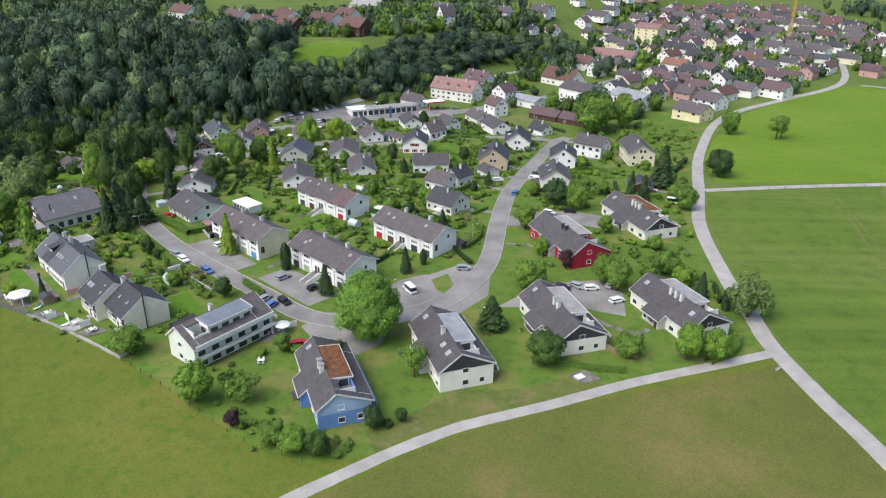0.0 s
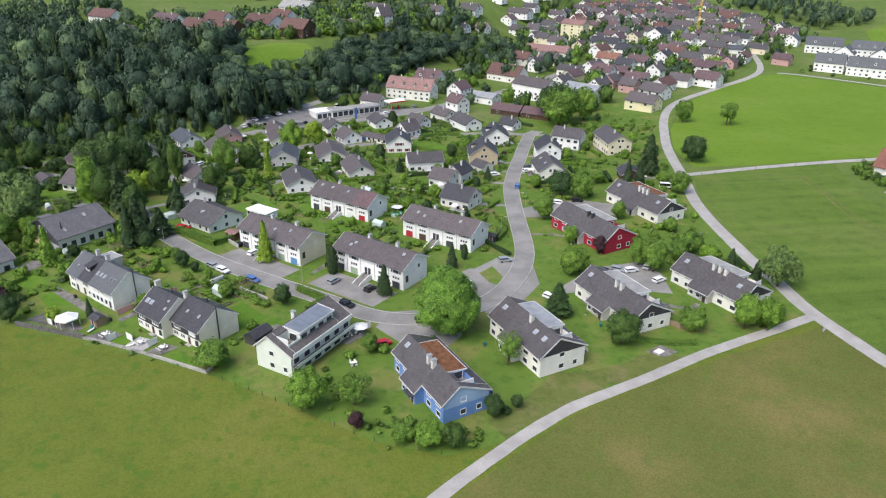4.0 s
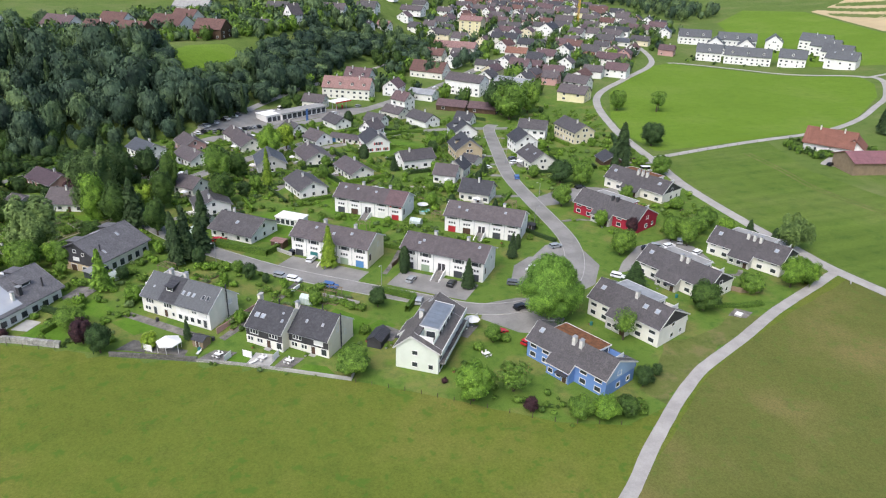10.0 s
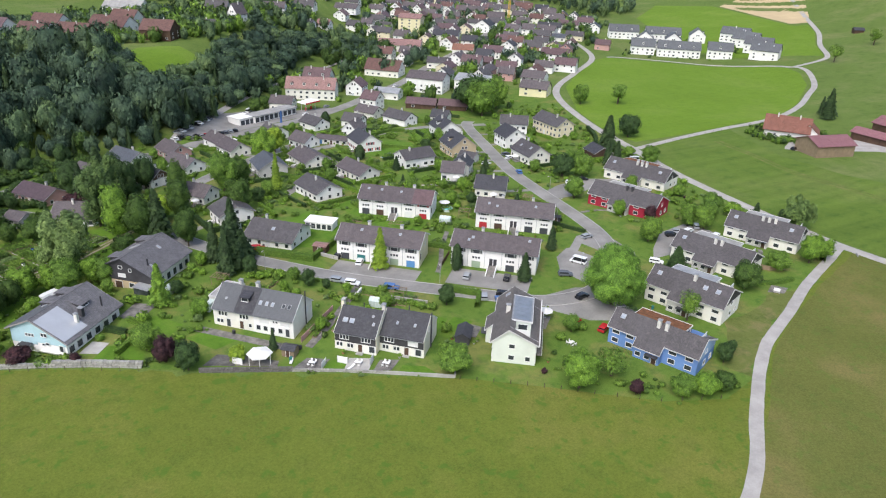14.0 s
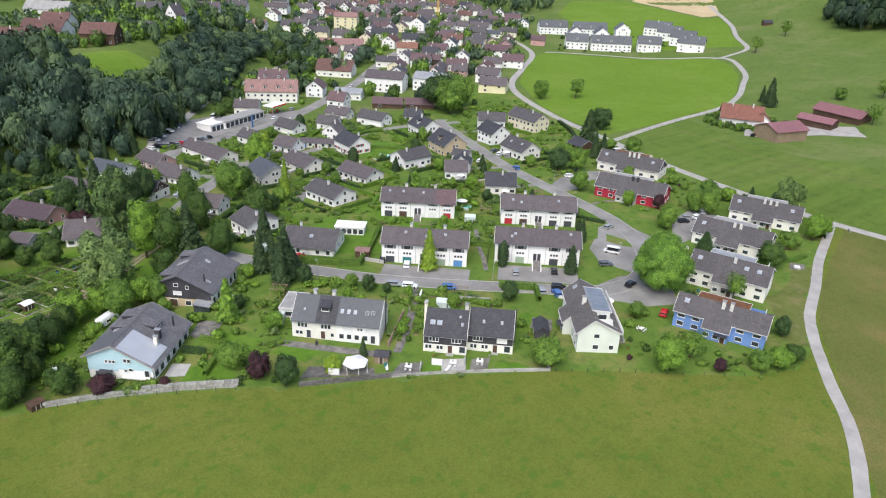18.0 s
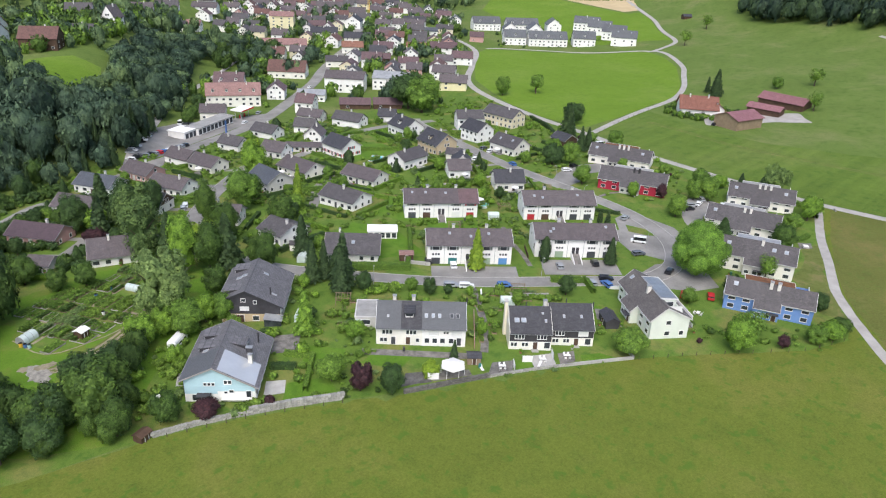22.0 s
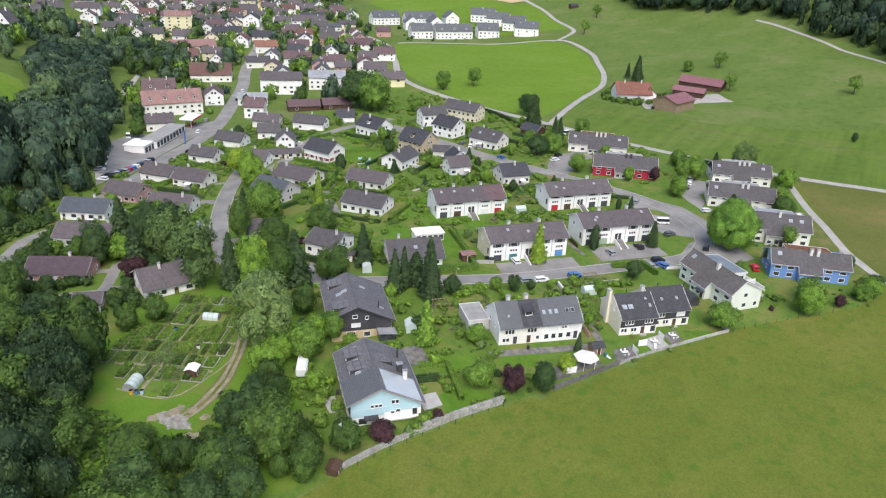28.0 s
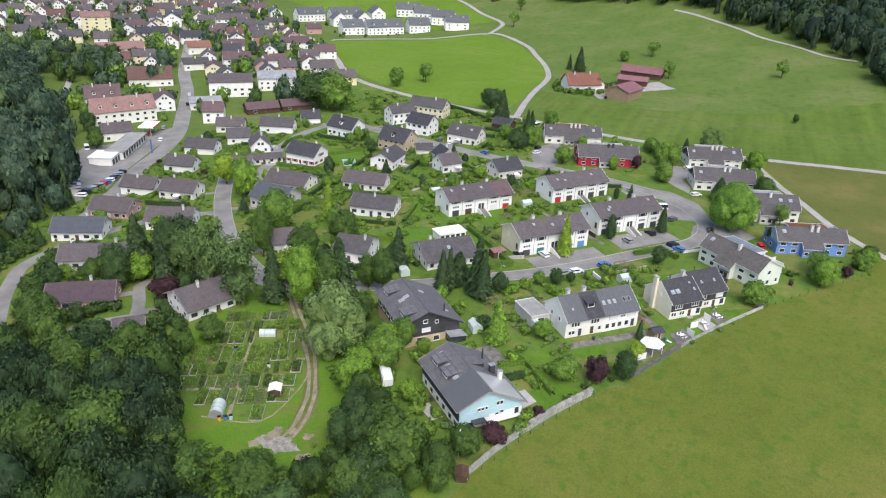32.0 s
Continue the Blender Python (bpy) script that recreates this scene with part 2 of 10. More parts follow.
M = {
    "meadow": grassy("meadow", (0.07096, 0.1159, 0.0209), (0.131, 0.164, 0.0285), (0.183, 0.179, 0.045), 0.03, 0.8, 0.58, 0.75),
    "dry_meadow": grassy("dry_meadow", (0.085, 0.118, 0.03), (0.128, 0.142, 0.038), (0.185, 0.162, 0.06), 0.03, 0.8, 0.52, 0.45),
    "field": grassy("bright_field", (0.1077, 0.1949, 0.021), (0.1386, 0.2308, 0.02556), (0.1744, 0.2513, 0.045), 0.02, 0.9, 0.6),
    # slope grass has extra blue, far-off haze mixed into its colour
    "slope": grassy("slope_grass", (0.08262, 0.1406, 0.02875), (0.1215, 0.1782, 0.04312), (0.1701, 0.198, 0.07187), 0.03, 0.8, 0.55),
    "side_field": grassy("side_field", (0.08033, 0.1425, 0.02622), (0.112, 0.173, 0.0315), (0.15, 0.188, 0.052), 0.025, 0.8, 0.6, rows=-76),
    "lawn": grassy("lawn", (0.069, 0.142, 0.026), (0.119, 0.194, 0.036), (0.185, 0.203, 0.06), 0.09, 1.6, 0.49),
    "lush": grassy("lush_grass", (0.068, 0.152, 0.019), (0.119, 0.22, 0.026), (0.155, 0.195, 0.042), 0.12, 1.3, 0.52, 0.35),
    "dry_grass": grassy("dry_grass", (0.085, 0.125, 0.03), (0.135, 0.16, 0.046), (0.19, 0.175, 0.075), 0.2, 1.6, 0.5),
    "fresh_lawn": grassy("fresh_lawn", (0.075, 0.16, 0.02), (0.105, 0.205, 0.025), (0.14, 0.215, 0.0375), 0.15, 1.6, 0.6),
    "forest_floor": grassy("forest_floor", (0.014, 0.022, 0.01), (0.024, 0.036, 0.015), (0.035, 0.042, 0.02), 0.1, 1.0),
    "tan": plain("ripe_field", (0.5, 0.39, 0.23), 0.95, 0.15, 0.05, 2.0),
    "soil": plain("garden_soil", (0.2, 0.155, 0.1), 0.95, 0.5, 0.5, 4.0, 0.5),
    "asphalt": plain("asphalt", (0.27, 0.259, 0.246), 0.85, 0.3, 0.12, 2.5, 0.2),
    "gravel": plain("gravel_path", (0.385, 0.365, 0.345), 0.9, 0.2, 0.25, 3.5, 0.3),
    "dirt": plain("dirt_track", (0.3, 0.26, 0.18), 0.95, 0.35, 0.5, 3.0, 0.3),
    "bare": plain("bare_gravel", (0.34, 0.32, 0.28), 0.95, 0.45, 0.9, 3.0, 0.4),
    "paving": plain("paving", (0.225, 0.21, 0.195), 0.85, 0.55, 0.6, 5.0, 0.2),
    "kerb": plain("kerb_stone", (0.42, 0.41, 0.39), 0.8, 0.2, 0.5, 5.0),
    "stone": plain("stone_wall", (0.44, 0.43, 0.4), 0.9, 0.45, 0.9, 5.0, 0.6, rnd=0.35),
    "slatestone": plain("dark_stone", (0.2, 0.19, 0.18), 0.9, 0.5, 0.9, 5.0, 0.6, rnd=0.4),
    "white": plain("white_render", (0.81, 0.8, 0.78), 0.85, 0.08, 0.4, 8.0, 0.1),
    "offwhite": plain("offwhite_render", (0.77, 0.75, 0.69), 0.85, 0.1, 0.4, 8.0, 0.1),
    "cream": plain("cream_render", (0.72, 0.65, 0.47), 0.85, 0.1, 0.4, 8.0, 0.1),
    "warm_white": plain("warm_white_render", (0.79, 0.73, 0.6), 0.85, 0.1, 0.4, 8.0, 0.1),
    "mint": plain("pale_green_render", (0.66, 0.7, 0.635), 0.85, 0.08, 0.4, 8.0, 0.1),
    "grey_wall": plain("grey_render", (0.5, 0.49, 0.47), 0.85, 0.12, 0.4, 8.0, 0.1),
    "blue": plain("blue_boards", (0.15, 0.27, 0.56), 0.7, 0.12, 0.4, 6.0, 0.1),
    "paleblue": plain("pale_blue_boards", (0.3, 0.42, 0.6), 0.7, 0.12, 0.4, 6.0, 0.1),
    "red": plain("red_boards", (0.36, 0.022, 0.05), 0.7, 0.15, 0.4, 6.0, 0.1),
    "pot": plain("terracotta", (0.42, 0.19, 0.11), 0.85, 0.2),
    "sandstone": plain("tan_render", (0.5, 0.4, 0.26), 0.85, 0.12, 0.4, 8.0, 0.1),
    # pale base colour paints the white sky's reflection onto the glazing
    "panel": plain("glazed_panel", (0.58, 0.59, 0.61), 0.16, 0.06, 0.3, 3.0, 0.0, 0.35, 0.9),
    "skyblue": plain("sky_blue_render", (0.42, 0.6, 0.66), 0.8, 0.08, 0.4, 6.0, 0.1),
    "pink": plain("pink_render", (0.5, 0.3, 0.28), 0.85, 0.12, 0.4, 6.0, 0.1),
    "beige": plain("beige_render", (0.52, 0.42, 0.28), 0.85, 0.12, 0.4, 6.0, 0.1),
    "yellow": plain("yellow_render", (0.72, 0.66, 0.42), 0.85, 0.08, 0.4, 6.0, 0.1),
    "slate_boards": plain("dark_slate_boards", (0.06, 0.058, 0.065), 0.7, 0.3, 0.5, 6.0, 0.2),
    "brown_wood": plain("brown_boards", (0.1, 0.06, 0.04), 0.75, 0.35, 0.6, 6.0, 0.25),
    "tan_wood": plain("weathered_larch_boards", (0.27, 0.2, 0.135), 0.75, 0.2, 0.6, 6.0, 0.2),
    "barge": plain("weathered_board", (0.34, 0.32, 0.31), 0.7, 0.2, 0.5, 6.0, 0.1),
    "edge": plain("pale_grey_board", (0.6, 0.59, 0.58), 0.65, 0.15, 0.5, 6.0, 0.1),
    "trim": plain("white_paint", (0.7, 0.7, 0.69), 0.55, 0.06, 0.5, 8.0, 0.05),
    "greytrim": plain("grey_paint", (0.4, 0.4, 0.41), 0.55, 0.1, 0.5, 8.0, 0.05),
    "metal": plain("zinc_sheet", (0.34, 0.35, 0.365), 0.55, 0.25, 0.5, 5.0, 0.05, 0.15),
    "solar": plain("solar_panel", (0.24, 0.27, 0.31), 0.35, 0.2, 0.4, 5.0, 0.0, 0.3, 0.5),
    "flatroof": plain("gravelled_flat_roof", (0.33, 0.325, 0.315), 0.9, 0.25, 0.4, 5.0, 0.3),
    "rustroof": plain("sedum_flat_roof", (0.2, 0.088, 0.042), 0.95, 0.5, 0.9, 4.0, 0.4),
    "roof_slate": roofing("weathered_grey_tiles", (0.165, 0.16, 0.17), lichen=(0.21, 0.205, 0.205)),
    "roof_grey": roofing("grey_tiles", (0.102, 0.094, 0.099), lichen=(0.16, 0.15, 0.14)),
    "roof_warm": roofing("weathered_warm_grey_tiles", (0.15, 0.135, 0.13), lichen=(0.2, 0.18, 0.165)),
    "roof_ash": roofing("ash_grey_slates", (0.125, 0.132, 0.142), vary=0.14),
    # brown and maroon tiles carry a bluish haze tint in their base colour
    "roof_brown": roofing("brown_tiles", (0.132, 0.113, 0.118), lichen=(0.16, 0.12, 0.11)),
    "roof_dark": roofing("slate_tiles", (0.062, 0.062, 0.072), vary=0.3, lichen=(0.1, 0.1, 0.1)),
    "roof_blue": roofing("blue_grey_slates", (0.1, 0.11, 0.13), vary=0.25),
    "roof_red": roofing("red_tiles", (0.17, 0.09, 0.076), vary=0.4, lichen=(0.2, 0.12, 0.1)),
    "roof_orange": roofing("orange_tiles", (0.3, 0.15, 0.105), vary=0.3),
    "roof_plum": roofing("plum_tiles", (0.105, 0.072, 0.084), vary=0.3, lichen=(0.12, 0.09, 0.09)),
    "roof_maroon": roofing("maroon_tiles", (0.155, 0.1, 0.106), vary=0.35, lichen=(0.15, 0.1, 0.09)),
    "roof_clay": roofing("clay_red_tiles", (0.27, 0.115, 0.08), vary=0.35, lichen=(0.22, 0.12, 0.095)),
    "roof_pink": roofing("weathered_pink_tiles", (0.34, 0.2, 0.18), vary=0.3),
    "roof_farm": roofing("weathered_maroon_tiles", (0.29, 0.135, 0.15), vary=0.3, lichen=(0.27, 0.17, 0.16)),
    "glass": glassy("window_glass", (0.045, 0.052, 0.06)),
    "skylight": glassy("skylight_glass", (0.34, 0.38, 0.43), 0.15),
    "carglass": glassy("car_glass", (0.02, 0.023, 0.027)),
    "rubber": plain("rubber", (0.02, 0.02, 0.02), 0.9, 0.2),
    "bark": plain("bark", (0.11, 0.085, 0.06), 0.95, 0.4, 1.5, 8.0, 0.6),
    "chimney": plain("chimney_render", (0.68, 0.66, 0.62), 0.85, 0.2, 1.0, 8.0, 0.2),
    "water": glassy("pool_water", (0.2, 0.62, 0.66), 0.05),
    "canvas": plain("white_canvas", (0.72, 0.71, 0.69), 0.8, 0.05, 0.6, 6.0, 0.05),
    "plastic": plain("pale_green_sheeting", (0.5, 0.58, 0.56), 0.4, 0.1, 0.8, 5.0, 0.05),
    "garage_green": plain("green_garage_paint", (0.03, 0.17, 0.17), 0.6, 0.1),
    "garage_dark": plain("dark_garage_paint", (0.06, 0.065, 0.075), 0.6, 0.15),
    "garage_blue": plain("blue_garage_paint", (0.1, 0.25, 0.5), 0.6, 0.1),
    "garage_sage": plain("sage_garage_paint", (0.3, 0.38, 0.28), 0.6, 0.1),
    "shutter": plain("grey_green_shutter", (0.15, 0.16, 0.155), 0.7, 0.15),
    "shutter_red": plain("red_shutter", (0.42, 0.03, 0.04), 0.7, 0.15),
    "car_white": plain("white_car_paint", (0.75, 0.76, 0.77), 0.25, 0.03, relief=0, spec=0.6),
    "car_silver": plain("silver_car_paint", (0.45, 0.47, 0.49), 0.25, 0.05, relief=0, metal=0.4, spec=0.6),
    "car_black": plain("black_car_paint", (0.02, 0.021, 0.024), 0.2, 0.05, relief=0, spec=0.6),
    "car_blue": plain("blue_car_paint", (0.08, 0.17, 0.4), 0.25, 0.05, relief=0, spec=0.6),
    "car_red": plain("red_car_paint", (0.45, 0.02, 0.03), 0.25, 0.05, relief=0, spec=0.6),
    "car_grey": plain("grey_car_paint", (0.12, 0.13, 0.15), 0.25, 0.05, relief=0, spec=0.6),
    # dark ends of the leaf colours are lowered to paint shade inside crowns
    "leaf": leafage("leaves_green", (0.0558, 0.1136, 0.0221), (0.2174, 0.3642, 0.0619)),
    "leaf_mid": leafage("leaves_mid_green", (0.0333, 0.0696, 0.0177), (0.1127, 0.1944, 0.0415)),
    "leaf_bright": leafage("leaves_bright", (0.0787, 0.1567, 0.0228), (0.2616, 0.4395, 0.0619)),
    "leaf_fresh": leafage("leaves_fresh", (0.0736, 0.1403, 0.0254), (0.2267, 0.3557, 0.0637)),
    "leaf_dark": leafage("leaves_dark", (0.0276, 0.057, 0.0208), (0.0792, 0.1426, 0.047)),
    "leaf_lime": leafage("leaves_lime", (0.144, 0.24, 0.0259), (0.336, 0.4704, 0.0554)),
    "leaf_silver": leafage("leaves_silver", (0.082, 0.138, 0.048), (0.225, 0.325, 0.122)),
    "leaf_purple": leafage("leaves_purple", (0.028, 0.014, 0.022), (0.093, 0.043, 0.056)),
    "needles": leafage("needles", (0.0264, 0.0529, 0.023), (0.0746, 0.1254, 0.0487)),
    # forest leaves: blue raised in the colour to stand in for distance haze
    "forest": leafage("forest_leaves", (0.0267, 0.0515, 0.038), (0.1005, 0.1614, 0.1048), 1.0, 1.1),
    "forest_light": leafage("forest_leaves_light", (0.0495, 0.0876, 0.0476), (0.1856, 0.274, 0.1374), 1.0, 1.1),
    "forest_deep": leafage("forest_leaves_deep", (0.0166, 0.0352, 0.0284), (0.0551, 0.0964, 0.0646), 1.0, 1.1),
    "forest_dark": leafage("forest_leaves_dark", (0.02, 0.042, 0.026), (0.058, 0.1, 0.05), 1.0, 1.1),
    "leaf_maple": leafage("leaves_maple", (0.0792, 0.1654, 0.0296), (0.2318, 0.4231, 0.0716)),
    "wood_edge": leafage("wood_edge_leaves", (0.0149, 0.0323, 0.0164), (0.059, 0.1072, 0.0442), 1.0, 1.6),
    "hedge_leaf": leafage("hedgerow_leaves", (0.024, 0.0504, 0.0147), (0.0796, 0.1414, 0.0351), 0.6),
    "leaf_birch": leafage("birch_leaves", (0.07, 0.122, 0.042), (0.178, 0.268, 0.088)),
    "yellow_steel": plain("yellow_steel", (0.75, 0.45, 0.06), 0.5, 0.1),
}

# ---- building helpers ----
def tri_mesh(bm, name):
    me = bpy.data.meshes.new(name)
    bm.normal_update()
    bm.to_mesh(me)
    bm.free()
    return me


def part(name, shape, material, parent=None, label="", m=None):
    """Link a bmesh or mesh as one object under a thing or part."""
    me = tri_mesh(shape, name) if isinstance(shape, bmesh.types.BMesh) else shape
    if material is not None and not me.materials:
        me.materials.append(material)
    ob = new(name, me)
    if parent is not None:
        ob.parent = parent
    if m is not None:
        ob.matrix_basis = m
    if label:
        ob["label"] = label
    return ob


def thing(name, label, category, x, y, z, rot=0.0, group="", kind=""):
    ob = new(name)
    ob.empty_display_size = 0.5
    ob.matrix_basis = pose(x, y, z, 0, 0, rot)
    return tagged(ob, label, category, group, kind)


def box(bm, x0, x1, y0, y1, z0, z1):
    v = [bm.verts.new((x, y, z)) for z in (z0, z1) for x, y in ((x0, y0), (x1, y0), (x1, y1), (x0, y1))]
    for f in ((3, 2, 1, 0), (4, 5, 6, 7), (0, 1, 5, 4), (1, 2, 6, 5), (2, 3, 7, 6), (3, 0, 4, 7)):
        bm.faces.new([v[i] for i in f])
    return bm


def boxed(*a):
    return box(bmesh.new(), *a)


def bevelled(bm, w=0.03, seg=1):
    bmesh.ops.bevel(bm, geom=list(bm.edges), offset=w, segments=seg, affect="EDGES")
    return bm


def prism_x(bm, yz, x0, x1):
    """A profile in y, z (counter-clockwise seen from +x) drawn out along x."""
    a = [bm.verts.new((x0, y, z)) for y, z in yz]
    b = [bm.verts.new((x1, y, z)) for y, z in yz]
    n = len(yz)
    bm.faces.new(a[::-1])
    bm.faces.new(b)
    for i in range(n):
        bm.faces.new((a[i], a[(i + 1) % n], b[(i + 1) % n], b[i]))
    return bm


def tube(bm, p, q, r0, r1, seg=7):
    p, q = Vector(p), Vector(q)
    d = (q - p)
    rot = d.to_track_quat("Z", "Y").to_matrix().to_4x4()
    bmesh.ops.create_cone(bm, cap_ends=True, segments=seg, radius1=r0, radius2=r1, depth=d.length, matrix=Matrix.Translation((p + q) / 2) @ rot)
    return bm


def smooth_step(a, b, v):
    v = min(1.0, max(0.0, (v - a) / (b - a)))
    return v * v * (3 - 2 * v)


def ground_z(x, y):
    """Gently falling valley floor, a hillside to the east, a wooded bank and terrace to the north-west."""
    s = x - 0.6 * y - 85
    e = 0.0 if s < -20 else (0.11 * (s + 20) ** 2 / 80 if s < 20 else 0.11 * s)
    f = x - 0.55 * y - 245
    e += 0.0 if f < 0 else (0.25 * f * f / 160 if f < 80 else 0.25 * (f - 40))
    d = min(y - 335, -0.8 * (x + 62) + 0.6 * (y - 345))
    dip = -7 * smooth_step(200, 410, y) * (1 - 0.6 * smooth_step(60, 200, x)) + 0.02 * max(0, y - 470)
    rise = 1.3 * smooth_step(-2, 26, (x + 100) * 0.485 + (y - 151) * 0.875) * smooth_step(-152, -120, x) * (1 - smooth_step(-96, -64, x)) * (1 - smooth_step(195, 235, y))
    return -1 + min(e, 90) + dip + rise + 25 * smooth_step(12, 85, d)


def smooth_line(pts, step=3.0):
    """Catmull-Rom through the points."""
    p = [Vector((*q, 0)) for q in pts]
    p = [p[0] * 2 - p[1]] + p + [p[-1] * 2 - p[-2]]
    out = []
    for i in range(1, len(p) - 2):
        n = max(2, int((p[i + 1] - p[i]).length / step))
        for k in range(n):
            t = k / n
            out.append(0.5 * (2 * p[i] + (p[i + 1] - p[i - 1]) * t + (2 * p[i - 1] - 5 * p[i] + 4 * p[i + 1] - p[i + 2]) * t * t
                              + (3 * p[i] - p[i - 1] - 3 * p[i + 1] + p[i + 2]) * t ** 3))
    out.append(p[-2])
    return out


def ribbon(pts, width, lift=0.06, wobble=0.0, thick=0.12):
    """A strip with thickness along a line, laid on the ground."""
    line = smooth_line(pts)
    bm = bmesh.new()
    prev = None
    for i, c in enumerate(line):
        d = (line[min(i + 1, len(line) - 1)] - line[max(i - 1, 0)]).normalized()
        s = Vector((-d.y, d.x, 0))
        w = width / 2
        row = []
        for k in (-1, 1):
            q = c + s * k * (w + wobble * noise.noise((c.x * 0.3, c.y * 0.3, k * 7.0)))
            row.append(bm.verts.new((q.x, q.y, ground_z(q.x, q.y) + lift)))
            row.append(bm.verts.new((q.x, q.y, ground_z(q.x, q.y) + lift - thick)))
        if prev:
            bm.faces.new((prev[0], prev[2], row[2], row[0]))
            bm.faces.new((prev[1], prev[0], row[0], row[1]))
            bm.faces.new((prev[2], prev[3], row[3], row[2]))
        prev = row
    return bm


def sheet(pts, lift=0.03, step=14.0, rough_edge=0.0):
    """A polygon draped on the ground."""
    bm = bmesh.new()
    vs = []
    n = len(pts)
    for i, (x, y) in enumerate(pts):
        x2, y2 = pts[(i + 1) % n]
        k = max(1, int(math.hypot(x2 - x, y2 - y) / (4.0 if rough_edge else step)))
        for j in range(k):
            px, py = x + (x2 - x) * j / k, y + (y2 - y) * j / k
            px += rough_edge * noise.noise((px * 0.23, py * 0.23, 3.0))
            py += rough_edge * noise.noise((px * 0.23, py * 0.23, 9.0))
            vs.append(bm.verts.new((px, py, 0)))
    f = bm.faces.new(vs)
    f.normal_update()
    if f.normal.z < 0:
        f.normal_flip()
    bmesh.ops.triangulate(bm, faces=list(bm.faces))
    for _ in range(7):
        long = [e for e in bm.edges if e.calc_length() > step]
        if not long:
            break
        bmesh.ops.subdivide_edges(bm, edges=long, cuts=1)
        bmesh.ops.triangulate(bm, faces=[f for f in bm.faces if len(f.verts) > 3])
    for v in bm.verts:
        v.co.z = ground_z(v.co.x, v.co.y) + lift
    return bm


def area(name, label, category, pts, material, lift=0.03, rough_edge=0.0):
    near = -175 < pts[0][0] < -40 and 120 < pts[0][1] < 240 or name == "lawn"
    return tagged(part(name, sheet(pts, lift, 5.0 if near else 14.0, rough_edge), material), label, category, kind="structure")


def street(name, label, pts, width, material, lift=0.06, kerb=False, wobble=0.0):
    ob = tagged(part(name, ribbon(pts, width, lift, wobble), material), label, "road", kind="structure")
    if kerb:
        line = smooth_line(pts)
        for k in (-1, 1):
            bm = bmesh.new()
            prev = None
            for i, c in enumerate(line):
                d = (line[min(i + 1, len(line) - 1)] - line[max(i - 1, 0)]).normalized()
                s = Vector((-d.y, d.x, 0)) * k
                ins, out = c + s * (width / 2 - 0.02), c + s * (width / 2 + 0.16)
                row = [bm.verts.new((q.x, q.y, ground_z(q.x, q.y) + h)) for q, h in ((ins, -0.05), (ins, lift + 0.1), (out, lift + 0.1), (out, -0.05))]
                if prev:
                    for j in range(3):
                        bm.faces.new((prev[j], row[j], row[j + 1], prev[j + 1]))
                prev = row
            bmesh.ops.recalc_face_normals(bm, faces=list(bm.faces))
            part("kerb", bm, M["kerb"], ob)
    return ob

# ---- ground, fields and roads ----
def steps(a, b, s):
    return list(np.arange(a, b, s))


def build_ground():
    xs = [-3000, -2000, -1400, -1000, -800] + steps(-650, -300, 25) + steps(-300, 560, 6) + steps(560, 900, 25) + [950, 1100, 1400, 2000, 3000]
    ys = [-1500, -700, -350] + steps(-200, 40, 20) + steps(40, 620, 6) + steps(620, 1100, 25) + [1150, 1400, 1900, 2600, 3500]
    verts = [(float(x), float(y), ground_z(x, y)) for y in ys for x in xs]
    n = len(xs)
    faces = [(j * n + i, j * n + i + 1, (j + 1) * n + i + 1, (j + 1) * n + i) for j in range(len(ys) - 1) for i in range(n - 1)]
    me = bpy.data.meshes.new("ground")
    me.from_pydata(verts, [], faces)
    me.polygons.foreach_set("use_smooth", [True] * len(faces))
    me.materials.append(M["slope"])
    tagged(new("ground", me), "mown green pasture rolling up to wooded hills", "ground", kind="structure")


build_ground()

area("meadow", "olive green hay meadow with drying patches", "meadow",
     [(-420, 60), (-250, 20), (-60, -120), (150, -120), (82, 106), (79, 124), (75, 138), (66, 135), (45, 129), (20, 120), (2, 112), (-10, 104), (-24, 101),
      (-37, 107), (-59, 125), (-71, 133.5), (-88, 144), (-102, 152), (-117, 159), (-130, 167.5), (-148, 177), (-164, 183.5), (-185, 188), (-230, 200), (-420, 190)], M["meadow"], 0.03, 0.8)
area("lawn", "garden lawns of the housing estate, green with dry spots", "lawn",
     [(-24, 101), (-10, 104), (2, 112), (20, 120), (45, 129), (66, 135), (74, 138), (77, 160), (78, 180), (83.3, 216.2), (95.5, 252.5), (115.8, 309.1), (147.2, 370.0), (133.2, 398.9), (52.0, 367.6), (-33.3, 376.0), (-55.1, 361.5),
      (-119.5, 359.5), (-219.8, 353.3), (-264.6, 299.7), (-260.1, 215.2), (-185, 188), (-164, 184), (-148, 178), (-130, 168), (-117, 160), (-102, 153), (-88, 145), (-71, 134), (-59, 125), (-37, 107)], M["lawn"], 0.05)
area("dry_meadow", "browner drying meadow beside the farm track", "meadow",
     [(-60, 66), (-42, 79.5), (-29, 88.5), (-19, 94), (-8, 102), (4, 110), (22, 117.5), (46, 126), (66, 132), (75, 135), (79, 122), (81, 106), (86, 60), (150, -118), (-20, -118)], M["dry_meadow"], 0.04, 0.6)
area("dry_lawn", "drying lawn at the edge of the gardens", "lawn", [(-12, 104), (2, 112.5), (18, 119.5), (36, 126), (30, 129), (14, 124), (4, 124), (-6, 116), (-14, 110)], M["dry_grass"], 0.058, 2.0)
